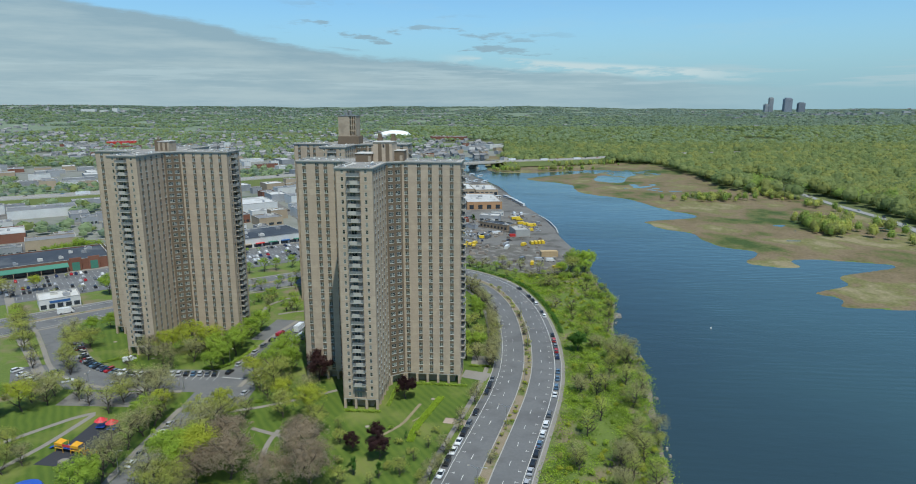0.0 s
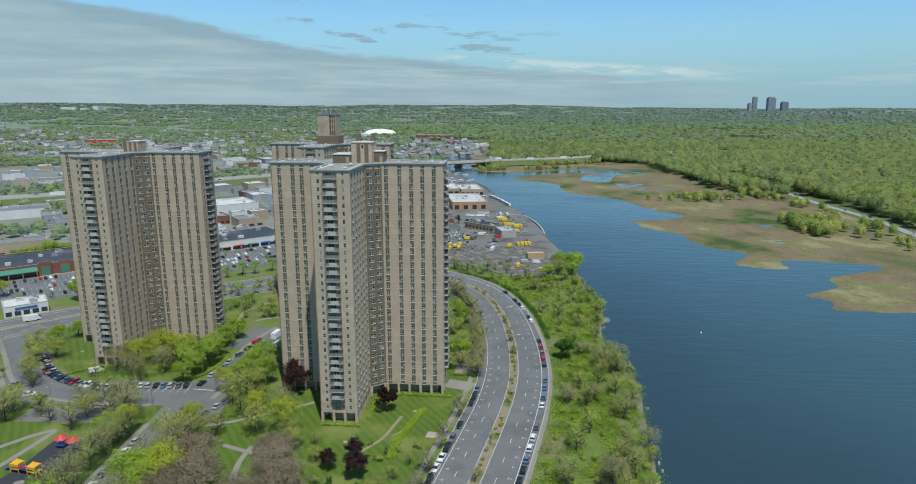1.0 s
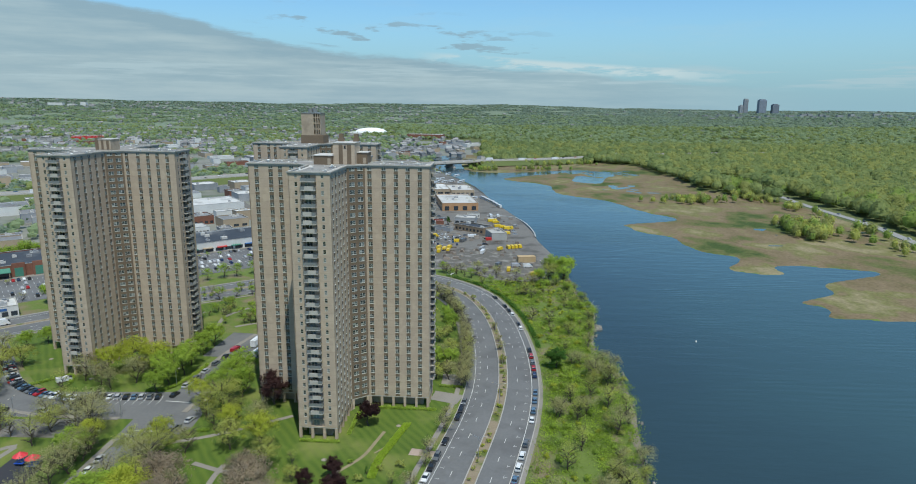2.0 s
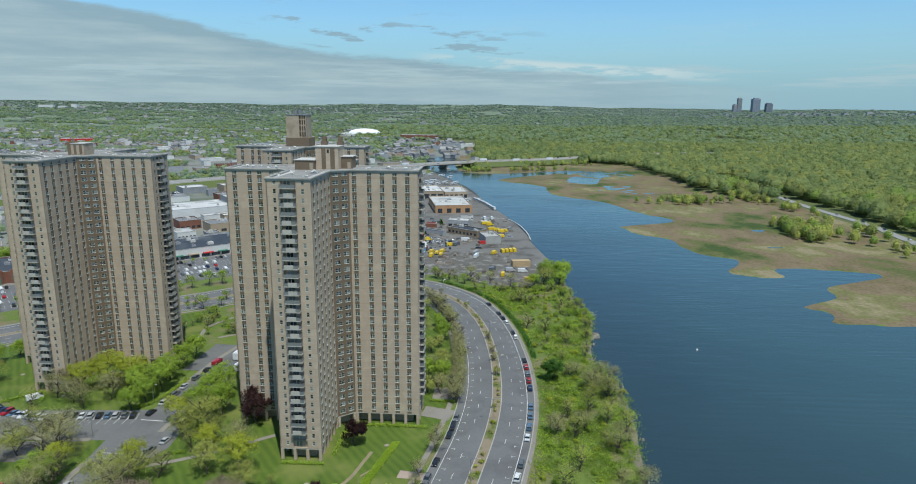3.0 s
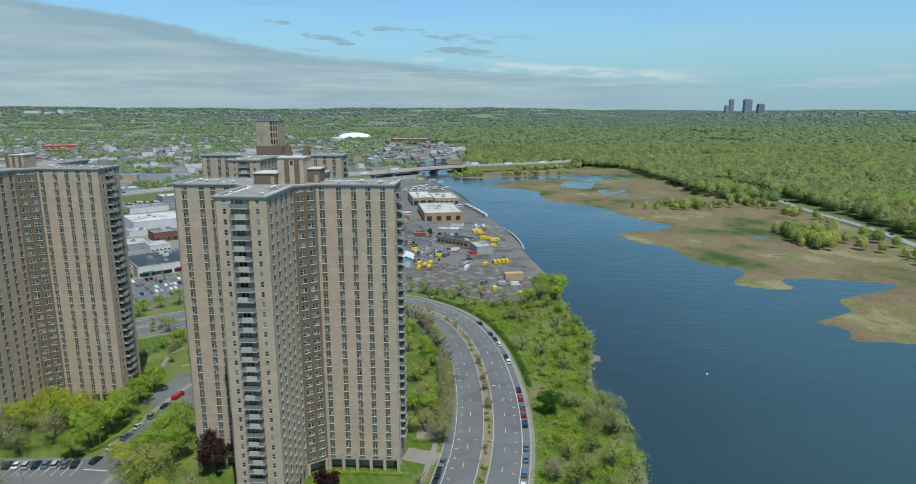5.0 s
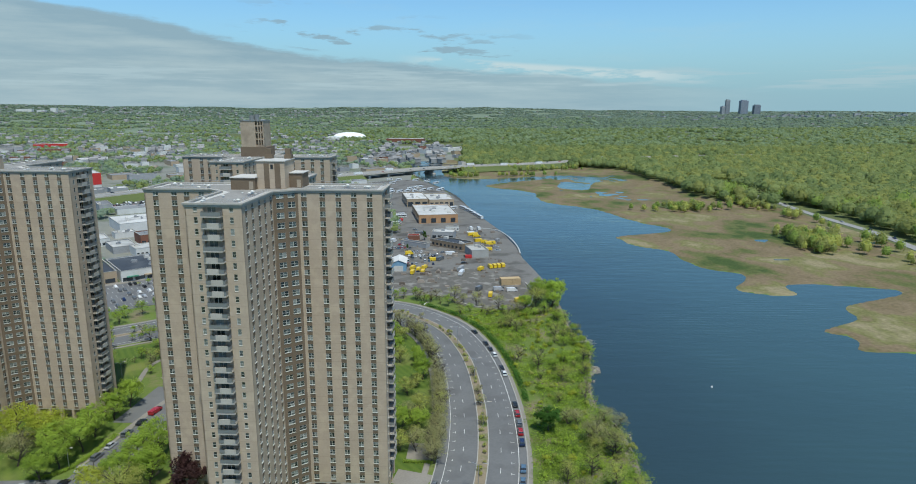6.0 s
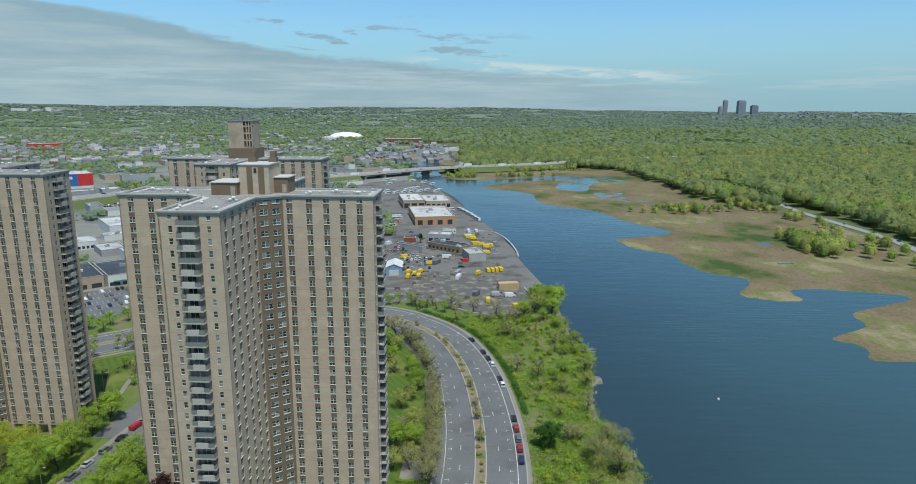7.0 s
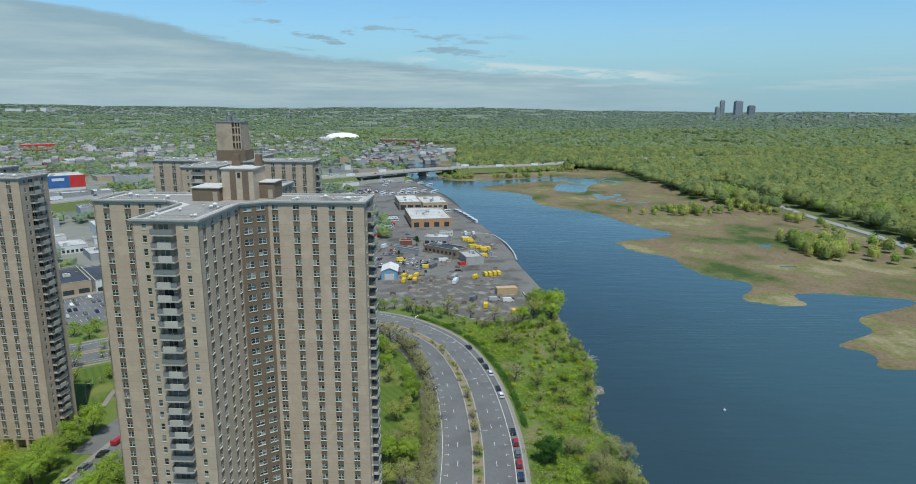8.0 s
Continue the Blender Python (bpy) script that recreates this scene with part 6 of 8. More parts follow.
# clipped hedges
undergrowth = []
for _ in range(5200):
    x, y = tree_rng.uniform(18, 96), tree_rng.uniform(130, 416)
    undergrowth.append((x, y))
U = np.array(undergrowth)
ok = ~inside(RIVER, U[:, 0], U[:, 1]) & (distance(WEST_SHORE, U[:, 0], U[:, 1]) > 1.0)
near_i = np.argmin((U[:, None, 0] - BOULEVARD[None, :, 0]) ** 2 + (U[:, None, 1] - BOULEVARD[None, :, 1]) ** 2, 1)
right = ((U - BOULEVARD[near_i]) * sides(BOULEVARD)[near_i]).sum(1)
meadow_u = np.array([noise.noise((x * 0.035, y * 0.035, 7.0)) for x, y in U])
U = U[ok & (right > 17.5) & ((meadow_u < 0.12) | (tree_rng.random(len(U)) < 0.3))]
for mat, part_ in ((LEAF_GREEN, 0), (LEAF_LIME, 1), (LEAF_MEADOW, 2), (LEAF_MEADOW, 3)):
    sel = U[part_::4]
    n_ = 44
    c = np.repeat(np.c_[sel, np.zeros(len(sel))], n_, 0)
    c += tree_rng.normal(size=c.shape) * np.array([1.3, 1.3, 0.3])
    c[:, 2] = np.abs(c[:, 2]) + 0.1
    tagged(new("undergrowth", leaf_mesh("undergrowth", leaf_sprays(tree_rng, c, 0.42, 1.0), mat)), "low wild weeds and brambles on the river bank", "undergrowth", kind="stuff")
for pts, hgt, w in (([(-112, 257), (-106, 258), (-101, 266), (-98, 282)], 1.1, 1.4), ([(-88, 216), (-84, 224), (-78, 226)], 1.0, 1.2), ([(-44, 219.5), (-32, 218.6)], 0.8, 1.0), ([(-22, 243.6), (0, 241.6)], 0.8, 1.0), ([(-29, 224), (-27, 240), (-22, 244)], 0.8, 1.0), ([(2, 262), (10, 261)], 0.9, 0.9), ([(-160, 262), (-150, 270), (-146, 264)], 1.0, 1.3)):
    ln_ = smooth(pts, 1.0)
    c = np.repeat(np.c_[ln_, np.zeros(len(ln_))], 90, 0)
    c += tree_rng.uniform(-1, 1, c.shape) * np.array([w / 2 + 0.2, w / 2 + 0.2, 0])
    c[:, 2] = tree_rng.uniform(0.1, hgt, len(c))
    tagged(new("hedge", leaf_mesh("hedge", leaf_sprays(tree_rng, c, 0.34, 0.6), LEAF_GREEN)), "clipped green hedge along the lawn edge", "hedge")
ln_ = smooth([(-18.5, 198), (-17, 208), (-13.5, 219), (-9.5, 231)], 0.6)
c = np.repeat(np.c_[ln_, np.zeros(len(ln_))], 110, 0)
c += tree_rng.uniform(-1, 1, c.shape) * np.array([1.3, 0.6, 0])
c[:, 2] = tree_rng.uniform(0.05, 0.7, len(c))
tagged(new("flower_bed", leaf_mesh("flower_bed", leaf_sprays(tree_rng, c, 0.3, 0.8), LEAF_LIME)), "long curved bed of bright lime-green shrubs", "flower bed")
# far hedge line along the boulevard's river side
ln_ = BOULEVARD + sides(BOULEVARD) * 18.0
ln_ = smooth(ln_[(ln_[:, 1] > 300) & (ln_[:, 0] > 0)], 1.0)
c = np.repeat(np.c_[ln_, np.zeros(len(ln_))], 70, 0)
c = c[tree_rng.random(len(c)) < np.repeat(np.clip(0.75 + 0.5 * np.sin(np.arange(len(ln_)) * 0.55) * np.sin(np.arange(len(ln_)) * 0.21), 0.25, 1), 70)]
c += tree_rng.uniform(-1, 1, c.shape) * np.array([1.1, 1.1, 0])
c[:, 2] = tree_rng.uniform(0.1, 1.7, len(c))
tagged(new("hedge", leaf_mesh("hedge", leaf_sprays(tree_rng, c, 0.4, 0.6), LEAF_DEEP)), "long loose green hedge beside the boulevard", "hedge")

# the farther belts, joined by kind
for kind in sorted({b[0] for b in BELT}):
    vs, outs_, tg = [], [], Geo()
    for _, v, x, y, z, sc, a in (b for b in BELT if b[0] == kind):
        if (kind, v) not in TREE_PROTOS:
            ob = tree_proto(kind, v)
            ob.matrix_basis = pose(x, y, z, 0, 0, math.degrees(a)) @ Matrix.Diagonal((sc, sc, sc, 1))
            TREE_PROTOS[kind, v] = ob, parts_of(ob)
            continue
        rot = np.array([[math.cos(a), math.sin(a), 0], [-math.sin(a), math.cos(a), 0], [0, 0, 1]])
        keep = np.arange(len(CROWNS[kind, v][1])) % 5 < 2
        vs.append(CROWNS[kind, v][0][np.repeat(keep, 3)] @ rot * sc + np.array([x, y, z]))
        outs_.append(CROWNS[kind, v][1][keep] @ rot)
        k, me = len(tg.v), TRUNKS[kind, v]
        co = np.array([q.co for q in me.vertices]) @ rot * sc + np.array([x, y, z])
        tg.v += co.tolist()
        tg.f += [tuple(k + i for i in p.vertices) for p in me.polygons]
        tg.m += [0] * len(me.polygons)
    b = tagged(new("tree_belt"), "belt of " + TREE_KINDS[kind][7].replace(" tree", " trees"), "trees", kind="stuff")
    part("crowns", leaf_mesh("crowns", np.concatenate(vs), TREE_KINDS[kind][0], np.concatenate(outs_)), None, b, "", "stuff")
    part("trunks", tg, BARK, b, "", "stuff")

# ---------------- woods and far trees ----------------
wood_rng = np.random.default_rng(5)



def lumpy_dome(seed, rings):
    """A shell added inside a crown to fill the dark gaps between its leaves: a closed, uneven dome of broad
    three-cornered clumps, and the way each faces.
    """
    cols = rings * 2 + 1
    tri = []

    def at(i, k):
        a, b = math.pi * 0.72 * i / rings, 2 * math.pi * (k % cols) / cols + seed
        v = Vector((math.sin(a) * math.cos(b), math.sin(a) * math.sin(b), math.cos(a)))
        return v * (0.8 + 0.2 * noise.noise(v * 2.3 + Vector((seed * 3.1, 0, 0))))

    for i in range(rings):
        for k in range(cols):
            p, q, u, w = at(i, k), at(i + 1, k), at(i + 1, k + 1), at(i, k + 1)
            tri.append((p, q, u))
            if i:
                tri.append((p, u, w))
    v = np.array([[tuple(c) for c in t] for t in tri])
    return v.reshape(-1, 3), away(v.mean(1), np.zeros(3), 0.4)


def crowns(pos, height, radius, per, size, name, mat, label, shell=3):
    """Many crowns in one mesh: leaf clumps on uneven domes."""
    n = len(pos)
    if n == 0:
        return
    protos, outs = [], []
    for k in range(6):
        d = wood_rng.normal(size=(per, 3))
        d /= np.linalg.norm(d, axis=1)[:, None]
        d[:, 2] = np.where(d[:, 2] < -0.75, -d[:, 2], d[:, 2])
        lob = 0.82 + 0.18 * np.sin(3 * np.arctan2(d[:, 1], d[:, 0]) + k) + 0.12 * wood_rng.normal(size=per)
        leafy = leaf_sprays(wood_rng, d * lob[:, None], size, 1.0)
        inner, inner_out = lumpy_dome(k, shell)
        protos.append(np.concatenate([leafy, inner]))
        outs.append(np.concatenate([away(d, np.zeros(3), 0.4), inner_out]))
    protos, outs = np.array(protos), np.array(outs)
    w = wood_rng.integers(0, 6, n)
    v = protos[w]
    a = wood_rng.uniform(0, 6.28, n)
    ca, sa = np.cos(a)[:, None], np.sin(a)[:, None]
    r = radius[:, None]
    x = (v[:, :, 0] * ca - v[:, :, 1] * sa) * r + pos[:, 0:1]
    y = (v[:, :, 0] * sa + v[:, :, 1] * ca) * r + pos[:, 1:2]
    z = v[:, :, 2] * (height * 0.48)[:, None] + pos[:, 2:3] + (height * 0.52)[:, None]
    o = outs[w]
    o = np.stack([o[:, :, 0] * ca - o[:, :, 1] * sa, o[:, :, 0] * sa + o[:, :, 1] * ca, o[:, :, 2]], -1).reshape(-1, 3)
    tagged(new(name, leaf_mesh(name, np.stack([x, y, z], -1).reshape(-1, 3), mat, o)), label, "trees", kind="stuff")


def jittered(x0, x1, y0, y1, step):
    a, b = np.meshgrid(np.arange(x0, x1, step), np.arange(y0, y1, step))
    p = np.stack([a.ravel(), b.ravel()], 1)
    p = p + wood_rng.uniform(-0.48, 0.48, p.shape) * step
    return p[np.abs(p[:, 0] - 40) < 0.80 * p[:, 1] + 120]


def nz(p, f, o=0.0):
    return np.array([noise.noise((x * f, y * f, o)) for x, y in p])


HIGHWAY = smooth([(-1100, 330), (-800, 530), (-526, 700), (-460, 742), (-395, 800), (-336, 880), (-265, 945), (-180, 1005), (-102, 1068), (-45, 1120), (20, 1170), (90, 1205), (163, 1230), (242, 1268), (330, 1330), (480, 1400), (800, 1470), (1300, 1560)], 12)
PARKWAY = smooth([(430, 1010), (424, 880), (419, 800), (413, 724), (412, 634), (403, 576), (385, 500), (350, 420), (330, 330), (340, 200)], 10)
forest_poly = np.concatenate([FOREST_EDGE, [(6000, -700), (6000, 1300), (5000, 1500)]])


def woods_mask(p):
    x, y = p[:, 0], p[:, 1]
    m = inside(forest_poly, x, y) | ((y > 1250) & (x > 72 + (y - 1250) * 0.05)) | (y > 2000)
    m &= distance(HIGHWAY, x, y) > 22
    m &= distance(PARKWAY, x, y) > 17
    m &= ~inside(RIVER, x, y)
    return m


p1 = jittered(100, 1600, 330, 1300, 12.8)
p1 = np.concatenate([p1, jittered(-100, 1300, 1240, 1700, 14.0)])
p1 = p1[woods_mask(p1)]
close = np.hypot(p1[:, 0] - 12, p1[:, 1] - 60) < 900
p0, p1 = p1[close], p1[~close]
p2 = jittered(-250, 2400, 1690, 2600, 17)
p2 = p2[woods_mask(p2) & (nz(p2, 0.004) > -0.45)]
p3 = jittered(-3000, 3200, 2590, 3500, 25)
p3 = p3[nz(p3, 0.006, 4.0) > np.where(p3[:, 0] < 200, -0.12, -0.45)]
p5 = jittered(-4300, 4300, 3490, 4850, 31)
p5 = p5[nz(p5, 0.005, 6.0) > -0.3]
# town trees: clumps between the buildings
p4 = jittered(-1500, -20, 500, 2700, 15)
nt = nz(p4, 0.007, 9.0)
p4 = p4[(nt > np.where(p4[:, 1] < 1250, 0.13, np.where(p4[:, 1] < 1700, -0.02, -0.12))) & (distance(HIGHWAY, p4[:, 0], p4[:, 1]) > 26)]
# farther rings take the paler, bluer leaf materials, with haze in their colour
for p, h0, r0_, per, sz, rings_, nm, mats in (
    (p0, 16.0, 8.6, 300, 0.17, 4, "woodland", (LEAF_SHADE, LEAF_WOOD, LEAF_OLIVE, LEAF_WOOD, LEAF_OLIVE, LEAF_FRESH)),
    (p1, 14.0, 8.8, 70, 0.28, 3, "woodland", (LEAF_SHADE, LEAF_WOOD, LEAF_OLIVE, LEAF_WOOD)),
    (p2, 11.0, 9.5, 20, 0.42, 2, "woodland", (LEAF_TOWN_HAZE, LEAF_SHADE, LEAF_WOOD, LEAF_TOWN_HAZE)),
    # far crowns are flattened to look distant from the camera
    (p3, 8.0, 12.5, 14, 0.6, 2, "far_woods", (LEAF_TOWN_HAZE, LEAF_FAR_HAZE, LEAF_FAR_HAZE)),
    (p5, 3.5, 15.0, 8, 0.7, 2, "far_woods", (LEAF_FAR_HAZE, LEAF_HORIZON_HAZE)),
    (p4, 8.0, 6.4, 18, 0.4, 2, "town_trees", (LEAF_FAR_HAZE, LEAF_TOWN_HAZE, LEAF_TOWN_HAZE, LEAF_WOOD)),
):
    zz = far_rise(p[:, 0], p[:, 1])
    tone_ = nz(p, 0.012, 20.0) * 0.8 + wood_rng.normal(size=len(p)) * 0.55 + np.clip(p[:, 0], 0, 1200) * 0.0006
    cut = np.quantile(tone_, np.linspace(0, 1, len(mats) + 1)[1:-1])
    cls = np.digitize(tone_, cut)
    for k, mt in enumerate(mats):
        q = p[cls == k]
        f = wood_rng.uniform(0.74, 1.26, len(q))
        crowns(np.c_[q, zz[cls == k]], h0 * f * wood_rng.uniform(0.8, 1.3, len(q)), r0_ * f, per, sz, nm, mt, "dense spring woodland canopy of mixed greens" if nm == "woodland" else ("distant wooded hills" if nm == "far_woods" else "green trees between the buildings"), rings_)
# groves on the marsh and along the parkway
grove = []
for cx_, cy_, rx_, ry_, n_ in ((335, 592, 20, 30, 60), (322, 562, 11, 14, 16), (292, 768, 38, 16, 44), (388, 720, 9, 60, 16), (372, 800, 16, 40, 34), (200, 1215, 90, 14, 40), (60, 1180, 20, 14, 14), (62, 1102, 26, 9, 20), (150, 1118, 60, 7, 22), (384, 600, 7, 50, 9), (362, 500, 8, 50, 10)):
    q = wood_rng.normal(size=(n_, 2)) * 0.55
    grove.append(np.c_[q[:, 0] * rx_ + cx_, q[:, 1] * ry_ + cy_])
grove = np.concatenate(grove)
for k, mt in enumerate((LEAF_DULL, LEAF_OLIVE, LEAF_FRESH)):
    q = grove[k::3]
    f = wood_rng.uniform(0.6, 1.2, len(q))
    f *= np.where(np.hypot(q[:, 0] - 333, q[:, 1] - 590) < 55, 1.2, 1.0)
    crowns(np.c_[q, np.full(len(q), -1.6)], 9.5 * f, 3.6 * f, 240, 0.22, "marsh_grove", mt, "loose grove of young trees on the marsh", 2)


# ---------------- depot and yard by the river ----------------
sheet("yard", [(-62, 446), (40, 446), (70, 452), (84, 480), (79, 540), (79, 580), (74, 645), (65, 700), (56, 765), (38, 880), (22, 955), (-8, 1062), (-70, 1030), (-110, 960), (-95, 700), (-80, 560)], ASPHALT_OLD, "cracked grey asphalt works yard by the river", 0.02, "yard")
sheet("dirt_patch", [(-24, 452), (14, 446), (30, 424), (52, 418), (64, 422), (71, 447), (69, 480), (54, 496), (34, 512), (10, 500), (-6, 488), (-26, 470)], surface("dark_dirt", (0.085, 0.08, 0.07), (0.165, 0.155, 0.135), scales=(0.08, 0.8), third=(0.25, 0.24, 0.215), third_scale=0.16), "dark rutted dirt at the yard's end", 0.05, "dirt")
g = Geo()
ribbon(g, smooth([(44, 657), (68, 650), (77, 620), (80, 580), (79, 552)], 6), -0.5, 0.5, -3, 0.9)
thing("sea_wall", g, surface("pale_sea_wall", (0.35, 0.36, 0.35), (0.5, 0.51, 0.5)), "pale concrete river wall of the yard", "wall", kind="structure")
hall("bus_garage", pose(-1, 684, 0, 0, 0, 7), 38, 68, 7.6, surface("orange_brick", (0.36, 0.2, 0.1), (0.48, 0.29, 0.16)), PALE_ROOF, "tan brick bus garage with white flat roof", "garage", windows=(("f", 0.5, 5.0, 4, 0.5), ("l", 0.5, 4.5, 7, 0.6)), units=7, seed=12)
hall("bus_garage", pose(-16, 787, 0, 0, 0, 8), 24, 56, 8.2, BUFF, PALE_ROOF, "tall buff garage with dark doors and white roof", "garage", windows=(("f", 0.3, 5.5, 3, 0.75), ("l", 0.5, 4.5, 6, 0.6)), units=4, seed=13)
hall("bus_garage", pose(9, 790, 0, 0, 0, 8), 28, 52, 7.0, BUFF, PALE_ROOF, "low buff garage with white roof", "garage", windows=(("f", 0.3, 4.5, 5, 0.7),), units=7, seed=14)
hall("workshop", pose(11, 586, 0, 0, 0, -41), 32, 14, 4.6, surface("brown_workshop_wall", (0.2, 0.15, 0.1), (0.3, 0.23, 0.16)), DARK_ROOF, "long brown workshop with dark flat roof", "workshop", windows=(("f", 1.0, 3.0, 8, 0.5),), units=2, seed=15)
hall("store_shed", pose(11, 610, 0, 0, 0, -10), 19, 15, 6.0, GREY_WALL, PALE_ROOF, "grey store shed with pale roof", "shed", windows=(("f", 0.2, 3.6, 4, 0.7),), units=1, seed=16)
hall("block_house", pose(41, 540, 0, 0, 0, 12), 13, 20, 5.2, surface("grey_block", (0.3, 0.3, 0.28), (0.42, 0.42, 0.4)), surface("concrete_roof", (0.33, 0.33, 0.31), (0.44, 0.44, 0.42)), "grey concrete block house in the yard", "block house", units=2, seed=17)
hall("hut", pose(-9, 606, 0, 0, 0, 0), 10, 7, 3.6, RED_BRICK, RED_PANEL, "small hut with a red roof", "hut", units=0, seed=18)
hall("trailer", pose(24, 645, 0.3, 0, 0, 3), 12, 4.2, 3.3, WHITE_WALL, PALE_ROOF, "white site trailer with blue windows", "trailer", windows=(("f", 1.0, 2.2, 5, 0.55),), units=1, seed=19)
hall("low_wall_store", pose(-14, 590, 0, 0, 0, -38), 26, 5, 3.0, GREY_WALL, GREY_ROOF, "low grey store along the yard road", "shed", units=0, seed=20)


def gabled(name, m, w, d, h, rise, wall_mat, roof_mat, label, category, door=None):
    base = thing(name, None, None, label, category, m=m)
    g = Geo()
    g.box((0, 0, -0.1), (w, d, h))
    g.face([(0, 0, h), (w, 0, h), (w / 2, 0, h + rise)])
    g.face([(w, d, h), (0, d, h), (w / 2, d, h + rise)])
    part("wall", g, wall_mat, base)
    g = Geo()
    for s_ in (0, 1):
        x0, x1 = (-0.4, w / 2) if s_ == 0 else (w / 2, w + 0.4)
        z0, z1 = (h - 0.1, h + rise) if s_ == 0 else (h + rise, h - 0.1)
        for dz in (0.0, 0.2):
            g.face([(x0, -0.4, z0 + dz), (x1, -0.4, z1 + dz), (x1, d + 0.4, z1 + dz), (x0, d + 0.4, z0 + dz)])
        g.face([(x0, -0.4, z0), (x1, -0.4, z1), (x1, -0.4, z1 + 0.2), (x0, -0.4, z0 + 0.2)])
    part("roof", g, roof_mat, base)
    if door:
        g = Geo()
        g.box((w * 0.2, -0.08, 0), (w * 0.8, 0, h * 0.7))
        part("door", g, door, base)
    return base


g = Geo()
ribbon(g, smooth([(26, 430), (36, 421), (52, 416.5), (65, 421), (72, 446), (71, 470)], 3), -0.3, 0.3, -0.2, 0.9)
thing("yard_barrier", g, CONCRETE, "low pale concrete barrier round the dirt yard", "barrier", kind="structure")
for x, y, a, mt, words in ((46, 443, 80, YELLOW, "yellow loader standing on dark dirt"), (62, 431, 20, YELLOW, "yellow digger at the dirt yard's edge"), (60, 452, 5, PAINTS[0], "white tank lorry on dark dirt"), (52, 454, 8, PAINTS[1], "grey flat lorry on dark dirt"), (40, 456, 60, PAINTS[2], "dark works lorry on rutted dirt")):
    van(pose(x, y, 0.06, 0, 0, a), mt, words, 6.5, 2.6, 2.3, "works_lorry")


gabled("blue_shed", pose(-17, 503, 0), 10.5, 17, 5.6, 2.2, surface("pale_blue_sheet", (0.14, 0.27, 0.4), (0.22, 0.37, 0.5)), WHITE_WALL, "blue metal shed with white gabled roof", "shed", WHITE_WALL)
crate = thing("timber_bin", None, None, "large tan timber-sided storage bin by the river", "storage bin", m=pose(55, 466, 0, 0, 0, 6))
for k in range(4):
    for i in range(7):
        g = Geo()
        g.box((i * 1.8, -0.1 + (0.12 if i % 2 else 0), 0.05 + k * 1.05), (i * 1.8 + 1.75, 0.15, 1.05 + k * 1.05))
        part("plank", g, WOODY, crate)
g = Geo()
g.box((0, 0.15, 0), (12.6, 6, 3.9))
part("fill", g, WOODY, crate)
for x, y, a, c, nm in ((39, 541, 10, RED_PANEL, "red"), (42, 560, 70, GREY_WALL, "grey"), (66, 600, 60, GREY_WALL, "grey"), (50, 600, 20, YELLOW, "yellow"), (-30, 640, 20, RED_PANEL, "red"), (-20, 700, 5, RED_PANEL, "red")):
    b = thing("container", None, None, nm + " steel skip container on the yard asphalt", "container", "yard containers", m=pose(x, y, 0.03, 0, 0, a))
    g = Geo()
    g.box((-3, -1.2, 0), (3, 1.2, 2.3), 0, None, -0.06)
    part("box", g, c, b)
    for k in range(7):
        g = Geo()
        g.box((-2.9 + k * 0.92, -1.32, 0.1), (-2.75 + k * 0.92, 1.32, 2.2))
        part("rib", g, c, b)
for k, (x, y, a) in enumerate(((46, 772, 118), (50, 757, 113), (54, 742, 112), (57, 727, 110), (60, 713, 108), (34, 772, 30), (-26, 672, 12), (-25, 680, 14), (-24, 688, 12), (-20, 720, 20), (-22, 728, 20), (-40, 905, 60), (-30, 910, 60), (-20, 915, 60), (-10, 918, 58), (0, 922, 58), (-55, 890, 62), (-62, 885, 62), (22, 925, 60), (10, 935, 60), (-34, 700, 15), (-36, 620, 20), (-35, 628, 20))):
    van(pose(x, y, 0.03, 0, 0, a), PAINTS[0], "white city bus with dark window band parked in line", 12, 3.1, 2.6, "bus", True)
for x, y, a in ((2, 504, 80), (5, 498, 80), (-2, 497, 80), (6, 510, 70), (55, 512, 100), (58, 513, 100), (61, 514, 100), (52, 511, 100), (37, 573, 20), (55, 594, 5), (50, 619, 10), (30, 640, 10), (40, 566, 60), (64, 470, 20), (45, 505, 60), (58, 586, 15), (20, 600, 10), (-2, 509, 70)):
    van(pose(x, y, 0.03, 0, 0, a), YELLOW, "yellow works truck parked in the yard", 6.5, 2.6, 2.3, "works_truck")
for k in range(46):
    r_ = car_rng.random()
    if r_ < 0.4:
        park(-6 + 3.0 * (k % 8), 522 + 9 * (k // 8 % 4), 92)
    elif r_ < 0.7:
        park(6 + 2.9 * (k % 4), 545 + 6 * (k % 2), 95)
    else:
        park(-30 + 3.0 * (k % 10), 560 + 14 * (k % 3), 80)
plow_rng = random.Random(4)
for k in range(34):
    x, y, a = plow_rng.uniform(-28, 64), plow_rng.uniform(500, 660), plow_rng.choice((5, 12, 95, 60, -40))
    if abs(x - 20) < 26 and 560 < y < 625 or 38 < x < 58 and 536 < y < 562:
        continue
    if plow_rng.random() < 0.4:
        van(pose(x, y, 0.03, 0, 0, a), plow_rng.choice((YELLOW, PAINTS[0], PAINTS[0], PAINTS[2])), "works lorry standing on the yard asphalt", plow_rng.uniform(6, 9), plow_rng.uniform(2.4, 3.2), 2.4, "works_lorry")
    else:
        park(x, y, a)
